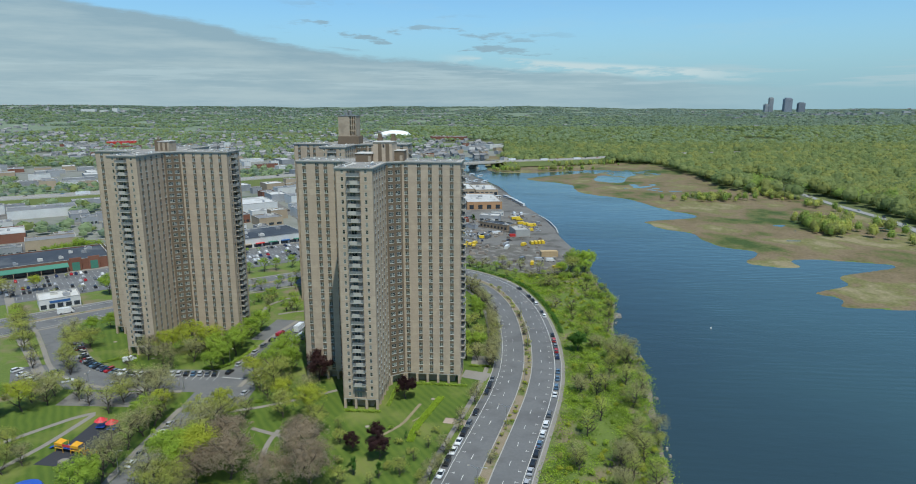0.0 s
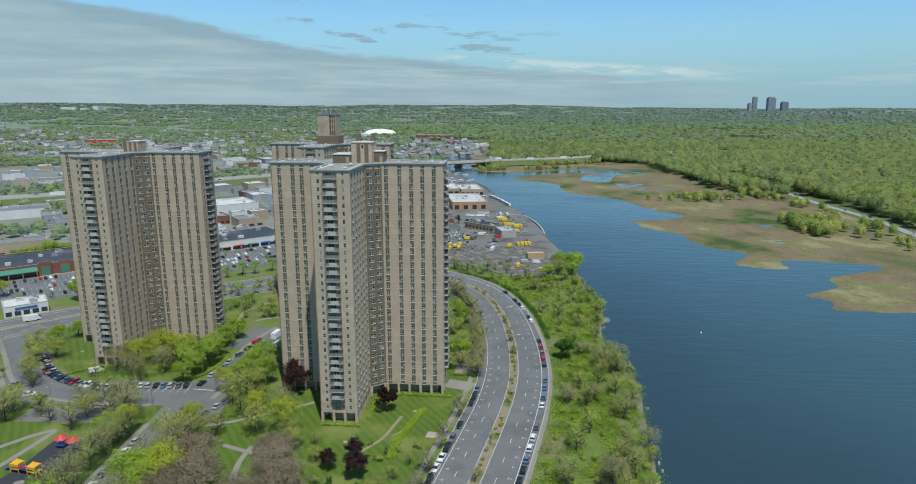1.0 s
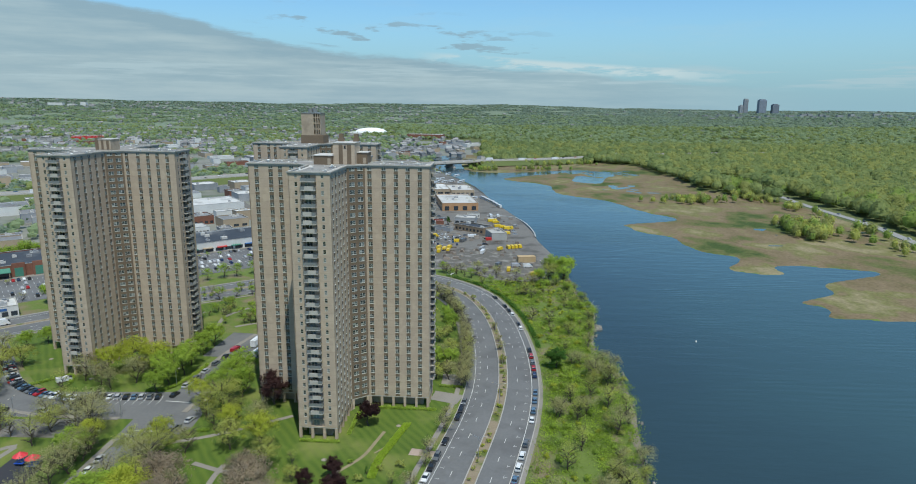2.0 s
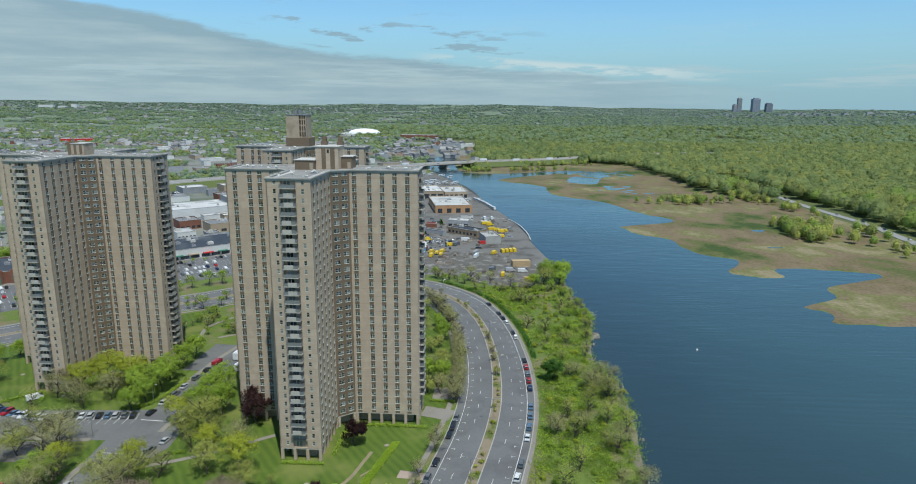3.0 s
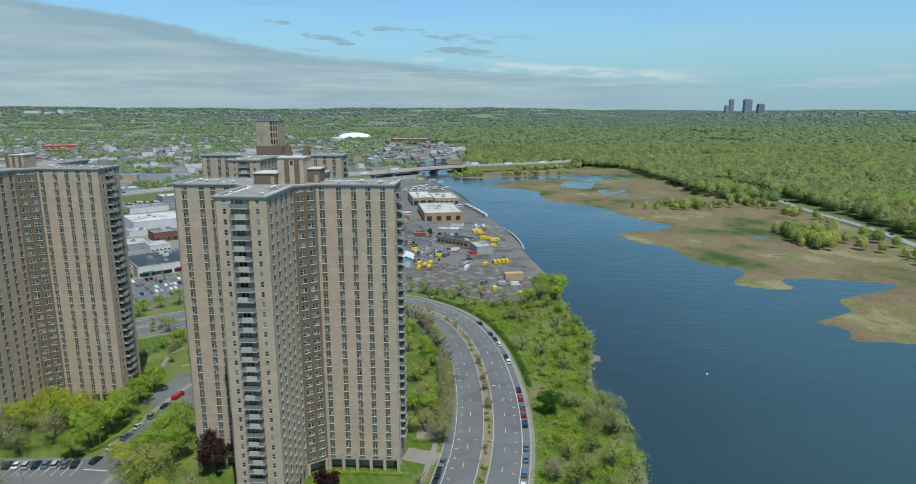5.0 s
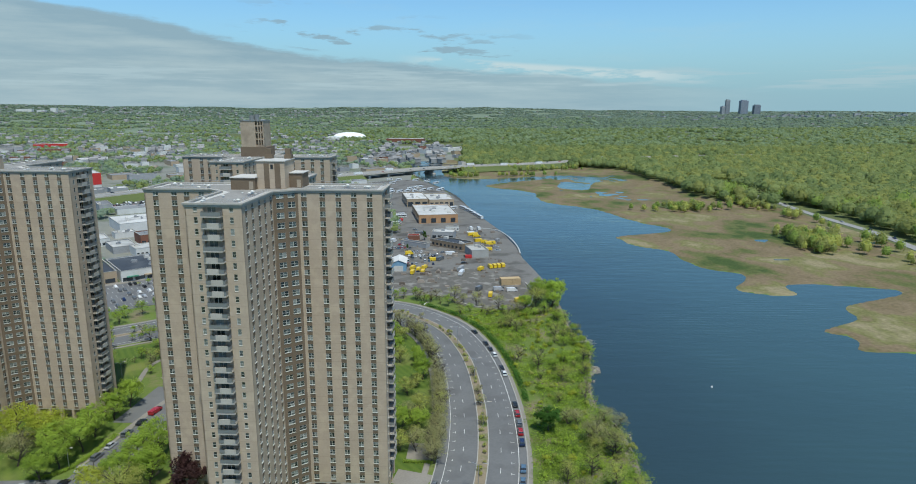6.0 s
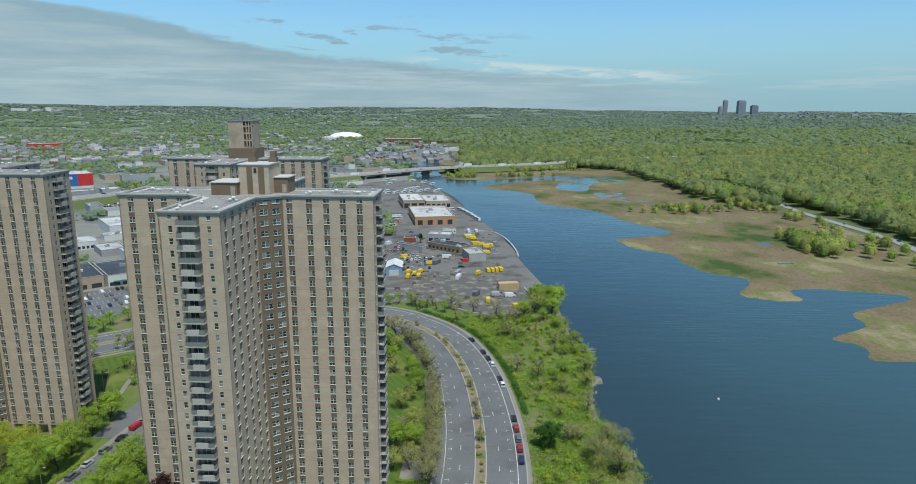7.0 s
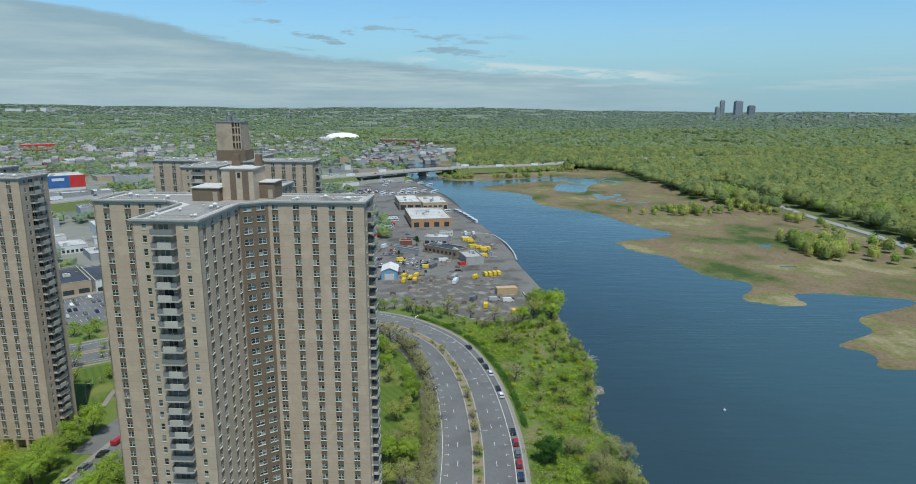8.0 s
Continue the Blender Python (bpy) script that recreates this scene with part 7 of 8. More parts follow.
for x, y, a in ((-9, 557, 88), (-6, 557, 88), (-3, 558, 88), (0, 561, 88), (3, 560, 88), (-4, 545, 90), (-1, 546, 90), (2, 548, 90), (5, 548, 90), (10, 548, 80), (13, 547, 80), (-22, 558, 70), (-19, 540, 70), (-16, 541, 70)):
    park(x, y, a, 0 if plow_rng.random() < 0.7 else None)
for x, y, a in ((-17, 940, 60), (-10, 951, 60), (-4, 957, 58), (-43, 923, 62), (25, 933, 60), (-28, 684, 12), (-34, 662, 14), (-52, 1050, 50), (-38, 1045, 50), (-12, 1040, 52), (5, 1023, 52), (18, 1002, 55), (-44, 1003, 52)):
    van(pose(x, y, 0.03, 0, 0, a), PAINTS[0], "white city bus with dark window band parked in line", 12, 3.1, 2.6, "bus", True)
for x, y, sc in ((5, 607, 1.6), (-8, 567, 1.0)):
    plant("conifer", x, y, sc)
for x, y, a, mt, words in ((31, 505, 70, GREY_WALL, "grey crane lorry standing in the yard"), (31, 494, 75, PAINTS[0], "white works lorry with a long bed"), (54, 565, 15, YELLOW, "yellow salt spreader in the yard"), (59, 589, 10, YELLOW, "yellow snow plough in the yard"), (47, 625, 20, YELLOW, "yellow works lorry by the river wall"), (28, 630, 5, YELLOW, "yellow tipper in the yard")):
    van(pose(x, y, 0.03, 0, 0, a), mt, words, 9.0, 2.7, 2.4, "works_lorry")
junk = Geo()
for k in range(190):
    x, y = plow_rng.uniform(-12, 66), plow_rng.uniform(428, 640)
    if y < 455 and x < 32:
        continue
    s_ = plow_rng.uniform(0.6, 2.2)
    junk.box((x, y, 0), (x + s_ * plow_rng.uniform(1, 2.4), y + s_, s_ * plow_rng.uniform(0.4, 1)), 0, None, plow_rng.uniform(0, 0.3))
thing("yard_clutter", junk, surface("rusty_clutter", (0.12, 0.1, 0.085), (0.3, 0.26, 0.22), per_island=1.2), "grey and rusty piles and plant in the yard", "clutter", kind="stuff")

# ---------------- highway and bridge ----------------
hw = HIGHWAY
deck_z = 7.6
g = Geo()
ribbon(g, hw, -14, 14, deck_z - 1.5, deck_z)
thing("highway", g, surface("highway_concrete", (0.24, 0.24, 0.235), (0.33, 0.33, 0.32), scales=(0.02, 0.3)), "pale concrete highway deck crossing the river", "highway", kind="structure")
bridge = thing("bridge", None, None, "long low concrete highway bridge over the river", "bridge")
for a, b in ((-14.3, -14.0), (14.0, 14.3), (-0.3, 0.3)):
    g = Geo()
    ribbon(g, hw, a, b, deck_z - 1.5, deck_z + 0.95)
    part("parapet", g, CONCRETE, bridge)
g = Geo()
span = hw[(hw[:, 0] > -110) & (hw[:, 0] < 50)]
for o in (-11, -5.5, 0, 5.5, 11):
    ribbon(g, span, o - 0.4, o + 0.4, deck_z - 3.2, deck_z - 1.5)
part("girders", g, surface("green_grey_steel", (0.1, 0.13, 0.13), (0.16, 0.19, 0.19)), bridge, "grey-green steel girders", "stuff")
for x in (-96, -62, -28, 8):
    k = int(np.argmin(np.abs(hw[:, 0] - x)))
    h = math.degrees(math.atan2(*(hw[k + 1] - hw[k - 1])[::-1]))
    g = Geo()
    g.box((-2.0, -12.5, -4), (2.0, 12.5, deck_z - 3.2), 0, None, 0.12)
    g.box((-2.8, -14, -4), (2.8, 14, -0.6))
    part("pier", g, CONCRETE, bridge).matrix_basis = pose(hw[k][0], hw[k][1], 0, 0, 0, h)
bank_g = Geo()
for seg in (hw[hw[:, 0] <= -100], hw[hw[:, 0] >= 44]):
    n_ = sides(seg)
    for s_ in (-1, 1):
        for i in range(len(seg) - 1):
            q = [seg[i] + n_[i] * 14 * s_, seg[i + 1] + n_[i + 1] * 14 * s_, seg[i + 1] + n_[i + 1] * 30 * s_, seg[i] + n_[i] * 30 * s_]
            pts = [(*q[0], deck_z - 0.3), (*q[1], deck_z - 0.3), (*q[2], -0.3), (*q[3], -0.3)]
            bank_g.face(pts if s_ < 0 else pts[::-1])
thing("embankment", bank_g, surface("embankment_grass", (0.075, 0.105, 0.03), (0.125, 0.15, 0.05), scales=(0.03, 0.5)), "green grass embankment of the highway", "embankment", kind="structure")
for k in range(44):
    s_ = 420 + k * 32 + car_rng.uniform(-8, 8)
    p, h = along(hw, s_)
    lane = car_rng.choice((-10, -6, 5, 9))
    q = p + np.array([math.sin(h), -math.cos(h)]) * lane
    if car_rng.random() < 0.3:
        van(pose(q[0], q[1], deck_z + 0.02, 0, 0, math.degrees(h) + (180 if lane < 0 else 0)), PAINTS[0], "white lorry on the highway lane", 15, 4.0, 2.6, "lorry")
    else:
        park(q[0], q[1], math.degrees(h) + (180 if lane < 0 else 0), None, None, deck_z + 0.02)
g = Geo()
ribbon(g, PARKWAY, -4.5, 4.5, -1, 0.35)
thing("parkway", g, surface("parkway_asphalt", (0.24, 0.24, 0.235), (0.32, 0.32, 0.31)), "grey parkway along the wood's edge", "road", kind="structure")
for s_ in (150, 215, 290, 330, 372, 410, 455):
    p, h = along(PARKWAY, s_)
    park(p[0] + 2.4, p[1], math.degrees(h), None, None, 0.38)

# ---------------- town beyond the plaza ----------------
town = random.Random(31)
spots = []


def free(x, y, r):
    if any((x - a) ** 2 + (y - b) ** 2 < (r + c) ** 2 for a, b, c in spots):
        return False
    q = PLAZA.inverted() @ Vector((x, y, 0))
    if -75 < q.x < 270 and -75 < q.y < 60 or np.min((p4[:, 0] - x) ** 2 + (p4[:, 1] - y) ** 2) < (r * 0.75 + 5) ** 2:
        return False
    px, py = np.array([x]), np.array([y])
    if distance(HIGHWAY, px, py)[0] < r * 0.8 + 26 or distance(WEST_SHORE, px, py)[0] < r + 6 or distance(BOULEVARD, px, py)[0] < r + 22:
        return False
    return not inside(RIVER, px, py)[0]


HALLS = [(WHITE_WALL, PALE_ROOF, "white"), (GREY_WALL, GREY_ROOF, "grey"), (BUFF, GREY_ROOF, "buff"), (RED_BRICK, GREY_ROOF, "red brick"), (WHITE_WALL, GREY_ROOF, "white"), (GREY_WALL, PALE_ROOF, "grey"), (BUFF, PALE_ROOF, "buff")]
big = hall("superstore", pose(-488, 935, 0, 0, 0, 36), 60, 46, 19, WHITE_WALL, PALE_ROOF, "white superstore with red and blue panels", "store", units=5, seed=44)
for x0, x1, mt in ((0, 16, RED_PANEL), (16, 42, BLUE_WALL), (42, 60, RED_PANEL)):
    g = Geo()
    g.box((x0, -0.3, 4), (x1, -0.05, 19.6))
    part("panel", g, mt, big)
g = Geo()
g.box((22, -0.45, 13), (36, -0.3, 16.5))
part("sign_board", g, WHITE_WALL, big)
spots.append((-455, 975, 45))
hall("warehouse", pose(-262, 640, 0, 0, 0, 36), 70, 48, 8, WHITE_WALL, PALE_ROOF, "broad white warehouse with pale roof", "warehouse", units=6, seed=45)
spots.append((-255, 690, 48))
hall("warehouse", pose(-450, 610, 0, 0, 0, 36), 60, 34, 8, WHITE_WALL, GREY_ROOF, "long white-edged warehouse with grey roof", "warehouse", units=4, seed=46)
spots.append((-435, 640, 42))
hall("warehouse", pose(-410, 480, 0, 0, 0, 36), 56, 40, 7, RED_BRICK, PALE_ROOF, "brick warehouse with pale roof", "warehouse", units=4, seed=47)
spots.append((-395, 515, 42))
n_halls = 0
for _ in range(3000):
    if n_halls >= 250:
        break
    y = town.uniform(430, 900) if n_halls < 90 else town.uniform(520, 1750)
    x = town.uniform(-0.82 * y - 60, 90 if y > 1280 else -60)
    w, d = town.uniform(16, 58), town.uniform(12, 34)
    if y > 1150 and town.random() < 0.55:
        w, d = town.uniform(12, 22), town.uniform(10, 16)
    if n_halls < 90:
        w, d = w * 0.75, d * 0.8
    r_ = math.hypot(w, d) / 2
    if not free(x, y, r_ * 0.93):
        continue
    spots.append((x, y, r_ * 0.93))
    n_halls += 1
    wm_, rm_, words = town.choice(HALLS)
    a = 36 + (90 if town.random() < 0.3 else 0) + town.uniform(-3, 3)
    m = pose(x, y, 0, 0, 0, a) @ pose(-w / 2, -d / 2, float(far_rise(np.array([x]), np.array([y]))[0]))
    hall("commercial_building", m, w, d, town.uniform(4, 9.5), wm_, rm_, words + " flat-roofed commercial building among car parks", "building", windows=(("f", 0.8, 3.0, town.randint(3, 6), 0.6),) if y < 620 else (), units=town.randint(1, 3) if y < 800 else 1, group="town buildings", seed=n_halls)
# car parks of the town: too many to count
lots = Geo()
cars_far = {k: Geo() for k in range(6)}
lot_rng = random.Random(8)


def far_car(x, y, z, a):
    g = cars_far[lot_rng.choice((0, 0, 0, 1, 1, 2, 2, 3, 3, 3, 4, 5))]
    m = pose(x, y, z, 0, 0, a)
    g.box((-2.2, -0.9, 0.25), (2.2, 0.9, 0.95), 0, m, 0.04)
    g.box((-1.5, -0.8, 0.95), (0.9, 0.8, 1.5), 0, m, 0.22)


for r in range(5):
    for k in range(100):
        dens = 0.5 if (8 < k < 40 or 55 < k < 95) and r > 0 else 0.28
        if lot_rng.random() < dens:
            q = PLAZA @ Vector((-48.6 + k * 2.8, -55.5 + r * 11, 0.05))
            if (q.x + 240) ** 2 + (q.y - 340) ** 2 > 500:
                far_car(q.x, q.y, 0.05, 37.5 + (90 if lot_rng.random() < 0.5 else -90))
n_lots = 0
for _ in range(2500):
    if n_lots > 110:
        break
    y = lot_rng.uniform(450, 950) if n_lots < 50 else lot_rng.uniform(530, 1600)
    x = lot_rng.uniform(-0.8 * y - 40, 60 if y > 1280 else -70)
    if not free(x, y, 17):
        continue
    spots.append((x, y, 17))
    n_lots += 1
    m = pose(x, y, 0.03, 0, 0, 36)
    lots.box((-22, -17, -0.2), (22, 17, 0.02), 0, m)
    for i in range(4):
        for k in range(15):
            if lot_rng.random() < 0.72:
                q = m @ Vector((-19 + k * 2.75, -13 + i * 8.6, 0.02))
                far_car(q.x, q.y, 0.05, 36 + 90)
thing("town_car_parks", lots, ASPHALT_OLD, "grey car parks between the town buildings", "car park", kind="stuff")
for k, g in cars_far.items():
    thing("parked_cars", g, PAINTS[k], "rows of " + PAINT_NAMES[k] + " cars in distant car parks", "cars", kind="stuff")
g = Geo()
for pts, w in (([(-322, 450), (-339, 468), (-414, 561), (-493, 658), (-560, 745)], 12), ([(-60, 470), (-150, 600), (-240, 760), (-330, 960), (-420, 1200)], 9), ([(-700, 640), (-500, 800), (-300, 960), (-150, 1090)], 8), ([(-480, 560), (-300, 620), (-120, 720), (-80, 780)], 8), ([(-800, 1000), (-500, 1150), (-200, 1250), (100, 1330)], 9)):
    ribbon(g, smooth(pts, 12), -w / 2, w / 2, -0.2, 0.06)
thing("town_street", g, ASPHALT_OLD, "grey streets of the commercial district", "street", kind="structure")
# houses under the trees far off
house_geo = [Geo(), Geo()]
hr = random.Random(77)
for _ in range(2000):
    y = hr.uniform(1350, 4300) if hr.random() < 0.75 else hr.uniform(1350, 2200)
    lim = 40 if hr.random() < 0.72 else 0.75 * y
    x = hr.uniform(-0.8 * y - 60, lim)
    if x > 60 and y < 2000:
        continue
    if x < 0:
        # rows along parallel streets
        u_, v_ = x * 0.94 + y * 0.34, -x * 0.34 + y * 0.94
        u_ = round(u_ / 46) * 46 + hr.choice((-9, 9)) + hr.uniform(-2, 2)
        x, y = u_ * 0.94 - v_ * 0.34, u_ * 0.34 + v_ * 0.94
    z = float(far_rise(np.array([x]), np.array([y]))[0])
    w, d, h = hr.uniform(8, 16), hr.uniform(8, 13), hr.uniform(6, 10)
    if y > 2300 and hr.random() < 0.3:
        continue
    if y > 2300:
        w, d, h = w * 1.1, d * 1.0, h * 0.9
    m = pose(x, y, z, 0, 0, hr.choice((20, 110, 36, 126)))
    house_geo[0].box((-w / 2, -d / 2, -1), (w / 2, d / 2, h * 0.72), 0, m)
    p = [m @ Vector(q) for q in ((-w / 2 - 0.4, -d / 2 - 0.4, h * 0.7), (w / 2 + 0.4, -d / 2 - 0.4, h * 0.7), (w / 2 + 0.4, d / 2 + 0.4, h * 0.7), (-w / 2 - 0.4, d / 2 + 0.4, h * 0.7), (-w / 2 - 0.4, 0, h * 1.1), (w / 2 + 0.4, 0, h * 1.1))]
    for f in ((0, 1, 5, 4), (2, 3, 4, 5), (3, 0, 4), (1, 2, 5)):
        house_geo[1].face([p[i] for i in f])
thing("far_houses", house_geo[0], surface("far_house_wall", (0.2, 0.205, 0.2), (0.34, 0.345, 0.335), per_island=1.0), "pale walls of small houses under trees", "houses", kind="stuff")
thing("far_roofs", house_geo[1], surface("far_house_roof", (0.18, 0.18, 0.18), (0.3, 0.295, 0.29), per_island=1.2), "grey and brown pitched roofs of far houses", "roofs", kind="stuff")
# white sports dome
dome = thing("sports_dome", None, None, "large white air-supported dome over a hall", "dome", m=pose(-246, 2150, float(far_rise(np.array([-246.0]), np.array([2150.0]))[0])))
g = Geo()
nd, nr = 20, 6
for i in range(nr):
    for k in range(nd):
        def pt(i_, k_):
            a, b = math.pi / 2 * i_ / nr, 2 * math.pi * k_ / nd
            return (52 * math.cos(a) * math.cos(b), 32 * math.cos(a) * math.sin(b), 8 + 15 * math.sin(a))
        g.face([pt(i, k), pt(i, k + 1), pt(i + 1, k + 1), pt(i + 1, k)])
part("membrane", g, plain("white_membrane", (0.85, 0.86, 0.86), 0.6), dome)
g = Geo()
g.box((-70, -36, -2), (70, 36, 8))
part("hall", g, WHITE_WALL, dome)
# far office towers on the horizon
TOWER_GLASS = plain("tower_glass", (0.16, 0.19, 0.23), 0.25, 0.0, 0.6)
for x, y, w, z1, mt, words in ((1835, 4070, 40, 66, GREY_WALL, "broad grey far office block"), (1850, 4062, 26, 104, GREY_WALL, "slim pale far tower with stepped top"), (1952, 4062, 46, 102, surface("bluish_tower", (0.2, 0.23, 0.28), (0.28, 0.31, 0.36)), "tall dark glass far tower"), (2036, 4062, 40, 74, surface("dark_tower", (0.14, 0.16, 0.19), (0.22, 0.24, 0.28)), "dark square far office tower")):
    zb = 42.0
    b = thing("office_tower", None, None, words + " above the woods", "office tower", "far towers", m=pose(x, y, zb))
    g = Geo()
    g.box((-w / 2, -w / 3, -10), (w / 2, w / 3, z1))
    g.box((-w / 3, -w / 4, z1), (w / 3, w / 4, z1 + 5))
    part("shaft", g, mt, b)
    for k in range(9):
        g = Geo()
        g.box((-w / 2 + w * (k + 0.3) / 9, -w / 3 - 0.4, 4), (-w / 2 + w * (k + 0.7) / 9, -w / 3, z1 - 4))
        part("window_band", g, TOWER_GLASS, b)
for k in range(40):
    x, y = hr.uniform(1300, 2700), hr.uniform(3300, 3750)
    hall("far_block", pose(x, y, float(far_rise(np.array([x]), np.array([y]))[0]) - 4, 0, 0, hr.choice((0, 20, 40))), hr.uniform(16, 40), hr.uniform(14, 22), hr.uniform(11, 18), GREY_WALL, PALE_ROOF, "pale distant city block among trees", "building", units=0, group="far blocks", seed=k)
for x, y, w, h in ((-2190, 3650, 80, 24), (-2090, 3660, 44, 20), (-2040, 3700, 30, 30)):
    hall("hospital_block", pose(x, y, float(far_rise(np.array([x]), np.array([y]))[0]) - 18), w, 22, h + 8, WHITE_WALL, PALE_ROOF, "pale multi-storey institution among trees", "building", windows=(("f", 4, 6, 10, 0.6), ("f", 10, 12, 10, 0.6), ("f", 16, 18, 10, 0.6)), units=3, seed=3)
hall("red_roof_store", pose(-975, 1725, 0, 0, 0, 27), 74, 36, 12, RED_PANEL, PALE_ROOF, "store with bright red fascia and white roof", "store", units=3, seed=9)
hall("red_brick_school", pose(-120, 1990, 2, 0, 0, -8), 110, 40, 12, RED_BRICK, PALE_ROOF, "long red brick hall with pale roof", "building", units=4, seed=10)

# ---------------- playground ----------------
sheet("play_mat", [(-136.1, 181.7), (-121.3, 179.7), (-120, 203), (-123.7, 209.7), (-132.5, 210.4), (-133, 196)], plain("dark_rubber", (0.035, 0.037, 0.045), 0.9), "dark rubber safety surface of the playground", 0.06, "play surface")
PLAY_YELLOW, PLAY_RED, PLAY_BLUE = plain("play_yellow", (0.75, 0.38, 0.03), 0.4), plain("play_red", (0.6, 0.05, 0.06), 0.4), plain("play_blue", (0.03, 0.1, 0.5), 0.4)
frame_ = thing("play_frame", None, None, "yellow climbing frame with blue slide on rubber mat", "play frame", m=pose(-129, 189.5, 0.06, 0, 0, -15))
for i in range(4):
    for j in range(2):
        g = Geo()
        g.tube((-5 + i * 3.2, -1.2 + j * 2.4, 0), (-5 + i * 3.2, -1.2 + j * 2.4, 3.2), 0.09, 0.09, 6)
        part("post", g, PLAY_YELLOW, frame_)
for i in range(3):
    g = Geo()
    g.box((-5 + i * 3.2, -1.2, 1.2 + 0.3 * (i % 2)), (-1.8 + i * 3.2, 1.2, 1.35 + 0.3 * (i % 2)))
    part("deck", g, PLAY_BLUE if i == 1 else PLAY_YELLOW, frame_)
    g = Geo()
    g.box((-5 + i * 3.2, -1.28, 2.2), (-1.8 + i * 3.2, -1.16, 3.0))
    part("panel", g, (PLAY_YELLOW, PLAY_RED, PLAY_YELLOW)[i], frame_)
    if i != 1:
        g = Geo()
        g.tube((-3.4 + i * 3.2, 0, 3.1), (-3.4 + i * 3.2, 0, 4.3), 1.9, 0.1, 4)
        part("roof", g, PLAY_YELLOW, frame_)
g = Geo()
for k in range(6):
    g.box((-5.9 - k * 0.5, -0.5, 1.4 - k * 0.24), (-5.3 - k * 0.5, 0.5, 1.55 - k * 0.24))
part("slide", g, PLAY_BLUE, frame_)
for k in range(3):
    g = Geo()
    for q in range(8):
        a0, a1 = math.pi * q / 8, math.pi * (q + 1) / 8
        g.tube((6.2 + k * 1.5 - 1.1 * math.cos(a0), -1.5 + k, 2.2 * math.sin(a0)), (6.2 + k * 1.5 - 1.1 * math.cos(a1), -1.5 + k, 2.2 * math.sin(a1)), 0.12, 0.12, 5)
    part("climbing_arch", g, PLAY_YELLOW, frame_)
for x, y in ((-127.5, 205), (-122.8, 203.6)):
    u = thing("sunshade", None, None, "red canopy sunshade over play equipment", "sunshade", "sunshades", m=pose(x, y, 0.06))
    g = Geo()
    g.tube((0, 0, 0), (0, 0, 3.2), 0.1, 0.08, 6)
    part("pole", g, STEEL, u)
    g = Geo()
    g.tube((0, 0, 3.0), (0, 0, 4.3), 2.2, 0.15, 8)
    part("canopy", g, PLAY_RED, u)
    g = Geo()
    g.box((-1.4, -1.4, 0.9), (1.4, 1.4, 1.1))
    part("deck", g, PLAY_BLUE, u)
g = Geo()
g.tube((0, 0, 0), (0, 0, 0.03), 1.6, 1.6, 14)
thing("mat_disc", g, PAVING, "pale round patch on the rubber mat", "play surface", m=pose(-128, 184, 0.065))
g = Geo()
g.tube((0, 0, 0), (0, 0, 2.2), 5.5, 4.5, 14)
g.tube((0, 0, 2.2), (0, 0, 3.0), 4.5, 0.5, 14)
thing("blue_canopy", g, PLAY_BLUE, "round blue canopy in the park", "canopy", m=pose(-128, 166, 0))

# ---------------- street lamps, fences, boats ----------------


def lamp_post(x, y, heading, h=9.0, arm=2.6):
    b = thing("street_lamp", None, None, "grey steel street lamp with a curved arm", "street lamp", "street lamps", m=pose(x, y, 0, 0, 0, heading))
    g = Geo()
    g.tube((0, 0, 0), (0, 0, h), 0.12, 0.07, 6)
    g.tube((0, 0, 0), (0, 0, 0.7), 0.2, 0.16, 6)
    part("pole", g, STEEL, b)
    for s_ in (1, -1):
        g = Geo()
        g.tube((0, 0, h - 0.4), (s_ * arm * 0.6, 0, h + 0.35), 0.06, 0.05, 5)
        g.tube((s_ * arm * 0.6, 0, h + 0.35), (s_ * arm, 0, h + 0.4), 0.05, 0.05, 5)
        part("arm", g, STEEL, b)
        g = Geo()
        g.box((s_ * arm - 0.4, -0.16, h + 0.28), (s_ * arm + 0.4, 0.16, h + 0.46), 0, None, 0.3)
        part("lamp_head", g, CONCRETE, b)
    return b


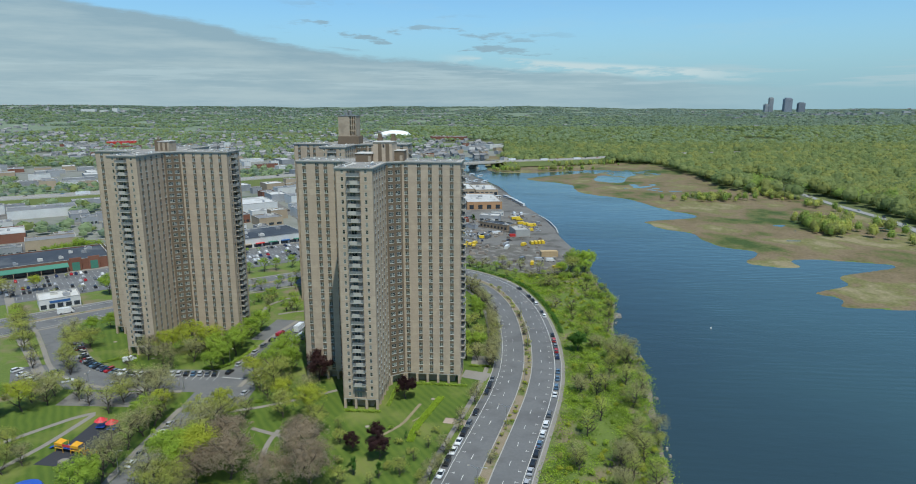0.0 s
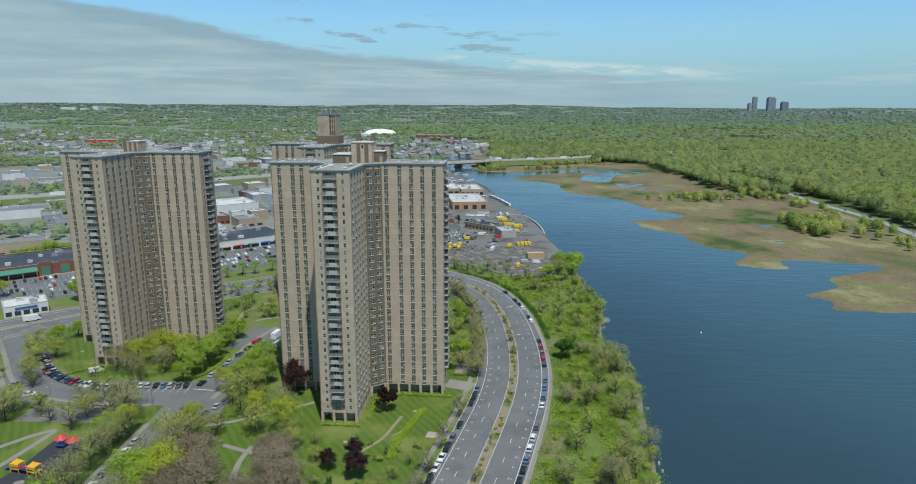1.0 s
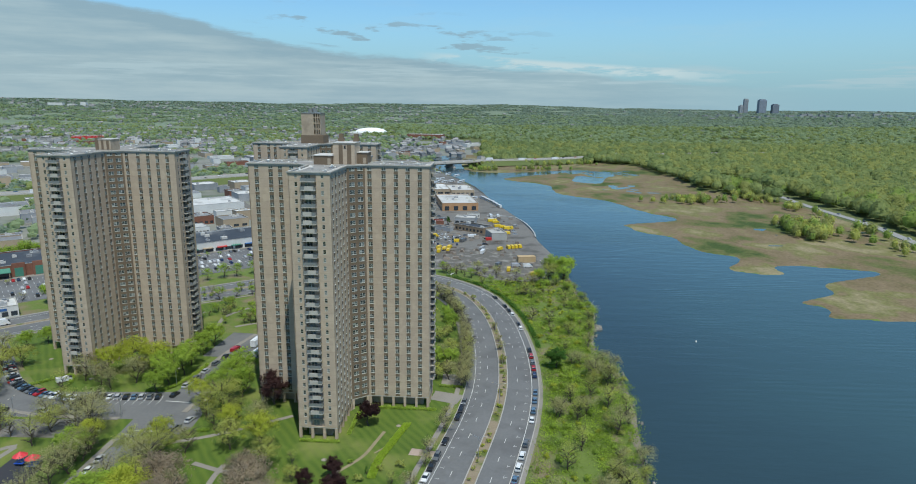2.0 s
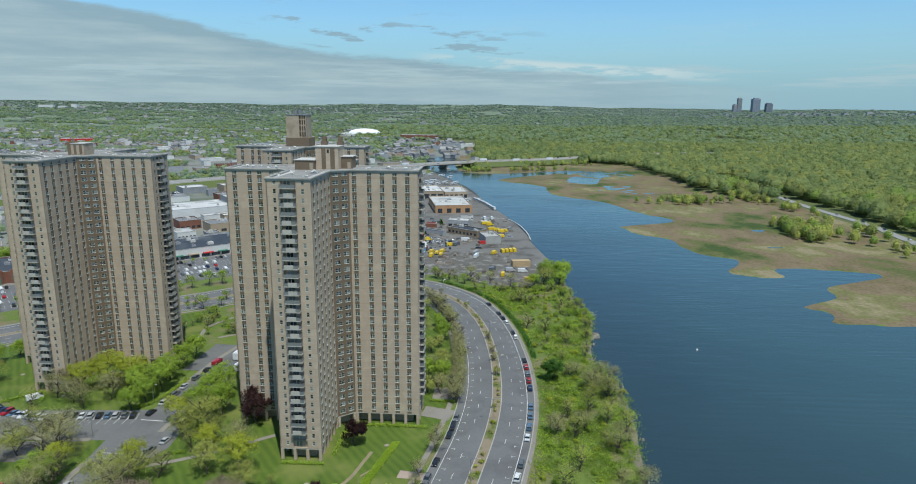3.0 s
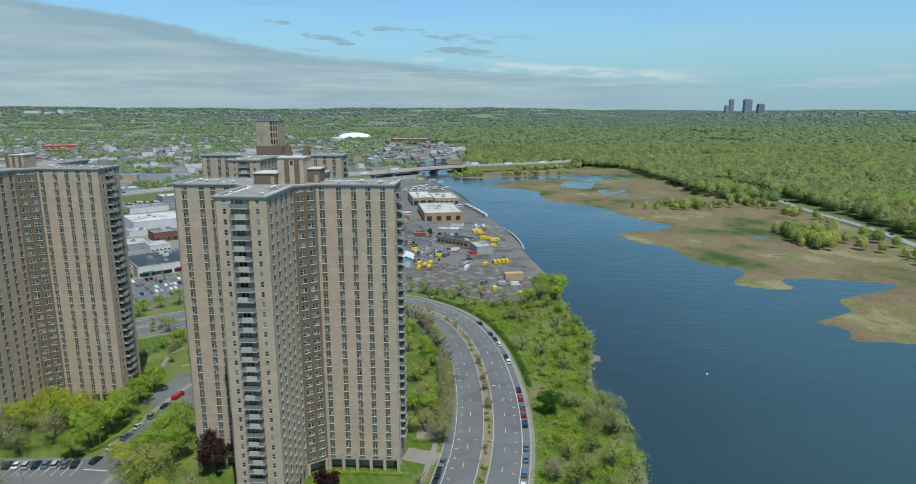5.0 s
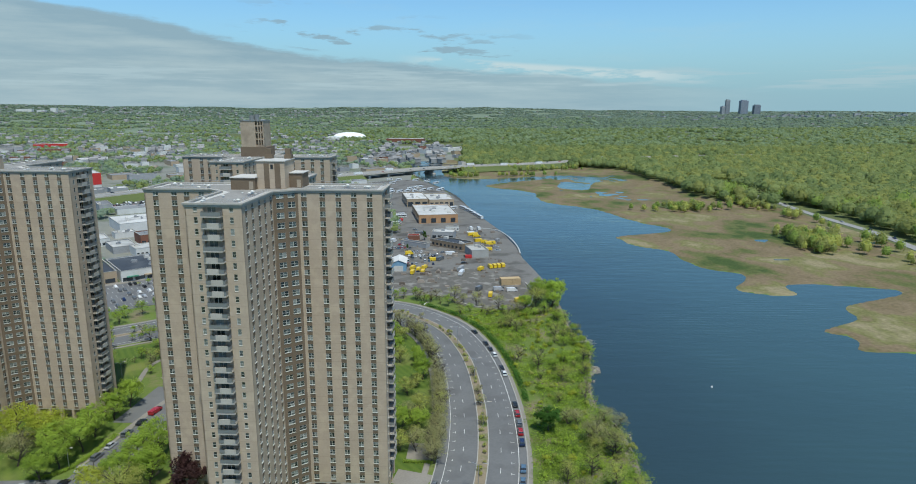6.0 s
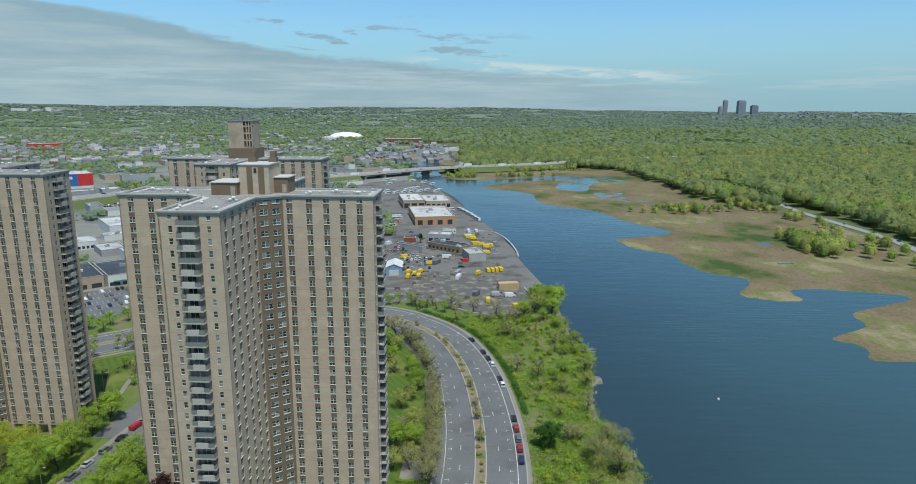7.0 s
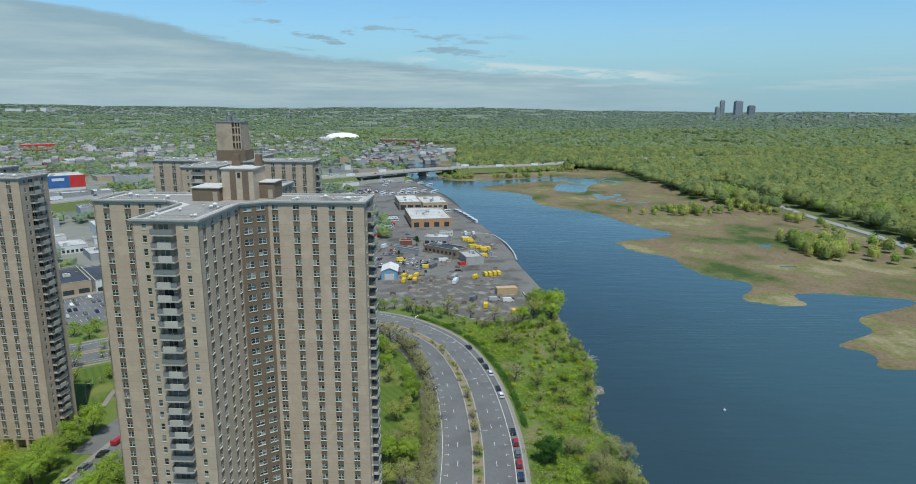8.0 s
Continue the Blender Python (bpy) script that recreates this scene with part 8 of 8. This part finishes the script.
for d_ in (-22, 18, 58, 98, 138, 178, 218):
    p, h = along(BOULEVARD, s0 + d_)
    lamp_post(p[0], p[1], math.degrees(h) + 90)
for x, y, h in ((-103, 262, 170), (-81, 236, 90), (-112, 236, 90), (-88.5, 208, 0), (-150, 236, 90), (-107, 178, 0), (-118, 330, 30), (-160, 362, 120), (-60, 428, 100)):
    lamp_post(x, y, h, 7.0, 1.6)
for k, (x, y) in enumerate(((126, 317),)):
    b = thing("buoy", None, None, "small white mooring buoy on the river", "buoy", "buoys", m=pose(x, y, -1.8))
    g = Geo()
    g.tube((0, 0, -0.4), (0, 0, 0.35), 0.5, 0.45, 8)
    g.tube((0, 0, 0.35), (0, 0, 0.9), 0.3, 0.1, 8)
    part("float", g, WHITE_WALL, b)
# driftwood and stones on the shore
stones = Geo()
sr = random.Random(3)
for k in range(700):
    i = sr.randrange(len(WEST_SHORE))
    x, y = WEST_SHORE[i]
    if not 120 < y < 470:
        continue
    x, y = x + sr.uniform(-3.5, 1.0), y + sr.uniform(-3, 3)
    s_ = sr.uniform(0.25, 1.1)
    stones.box((x, y, -2.2), (x + s_, y + s_ * sr.uniform(0.6, 1.3), -1.9 + s_ * 0.9), 0, None, 0.35)
for k in range(150):
    x, y = sr.uniform(67, 83), 0.0
    y = 322 + (x - 67) * 0.95 + sr.uniform(-4, 3)
    s_ = sr.uniform(0.5, 1.7)
    stones.box((x, y, -2.2), (x + s_, y + s_ * sr.uniform(0.5, 1.2), -2.0 + s_ * 0.8), 0, pose(0, 0, 0, 0, 0, 0), 0.45)
thing("shore_stones", stones, surface("shore_stone", (0.2, 0.18, 0.15), (0.38, 0.35, 0.3), per_island=0.8), "pale stones and rubble along the waterline", "stones", kind="stuff")
# a dead tree fallen into the water
fallen = Geo()
fallen.tube((78, 368, -0.6), (86, 369, -1.2), 0.32, 0.2, 7)
for k in range(13):
    a_, t_ = sr.uniform(-1.1, 1.1), sr.uniform(0.45, 1.0)
    b_ = Vector((78, 368, -0.6)).lerp(Vector((86, 369, -1.2)), t_)
    fallen.tube(b_, b_ + Vector((math.cos(a_) * 5.5, math.sin(a_) * 6.5, sr.uniform(-0.4, 2.2))), 0.12, 0.03, 4)
thing("fallen_tree", fallen, surface("bleached_wood", (0.4, 0.37, 0.32), (0.58, 0.55, 0.49), scales=(0.5, 4.0)), "bleached dead tree lying in the river's edge", "fallen tree")
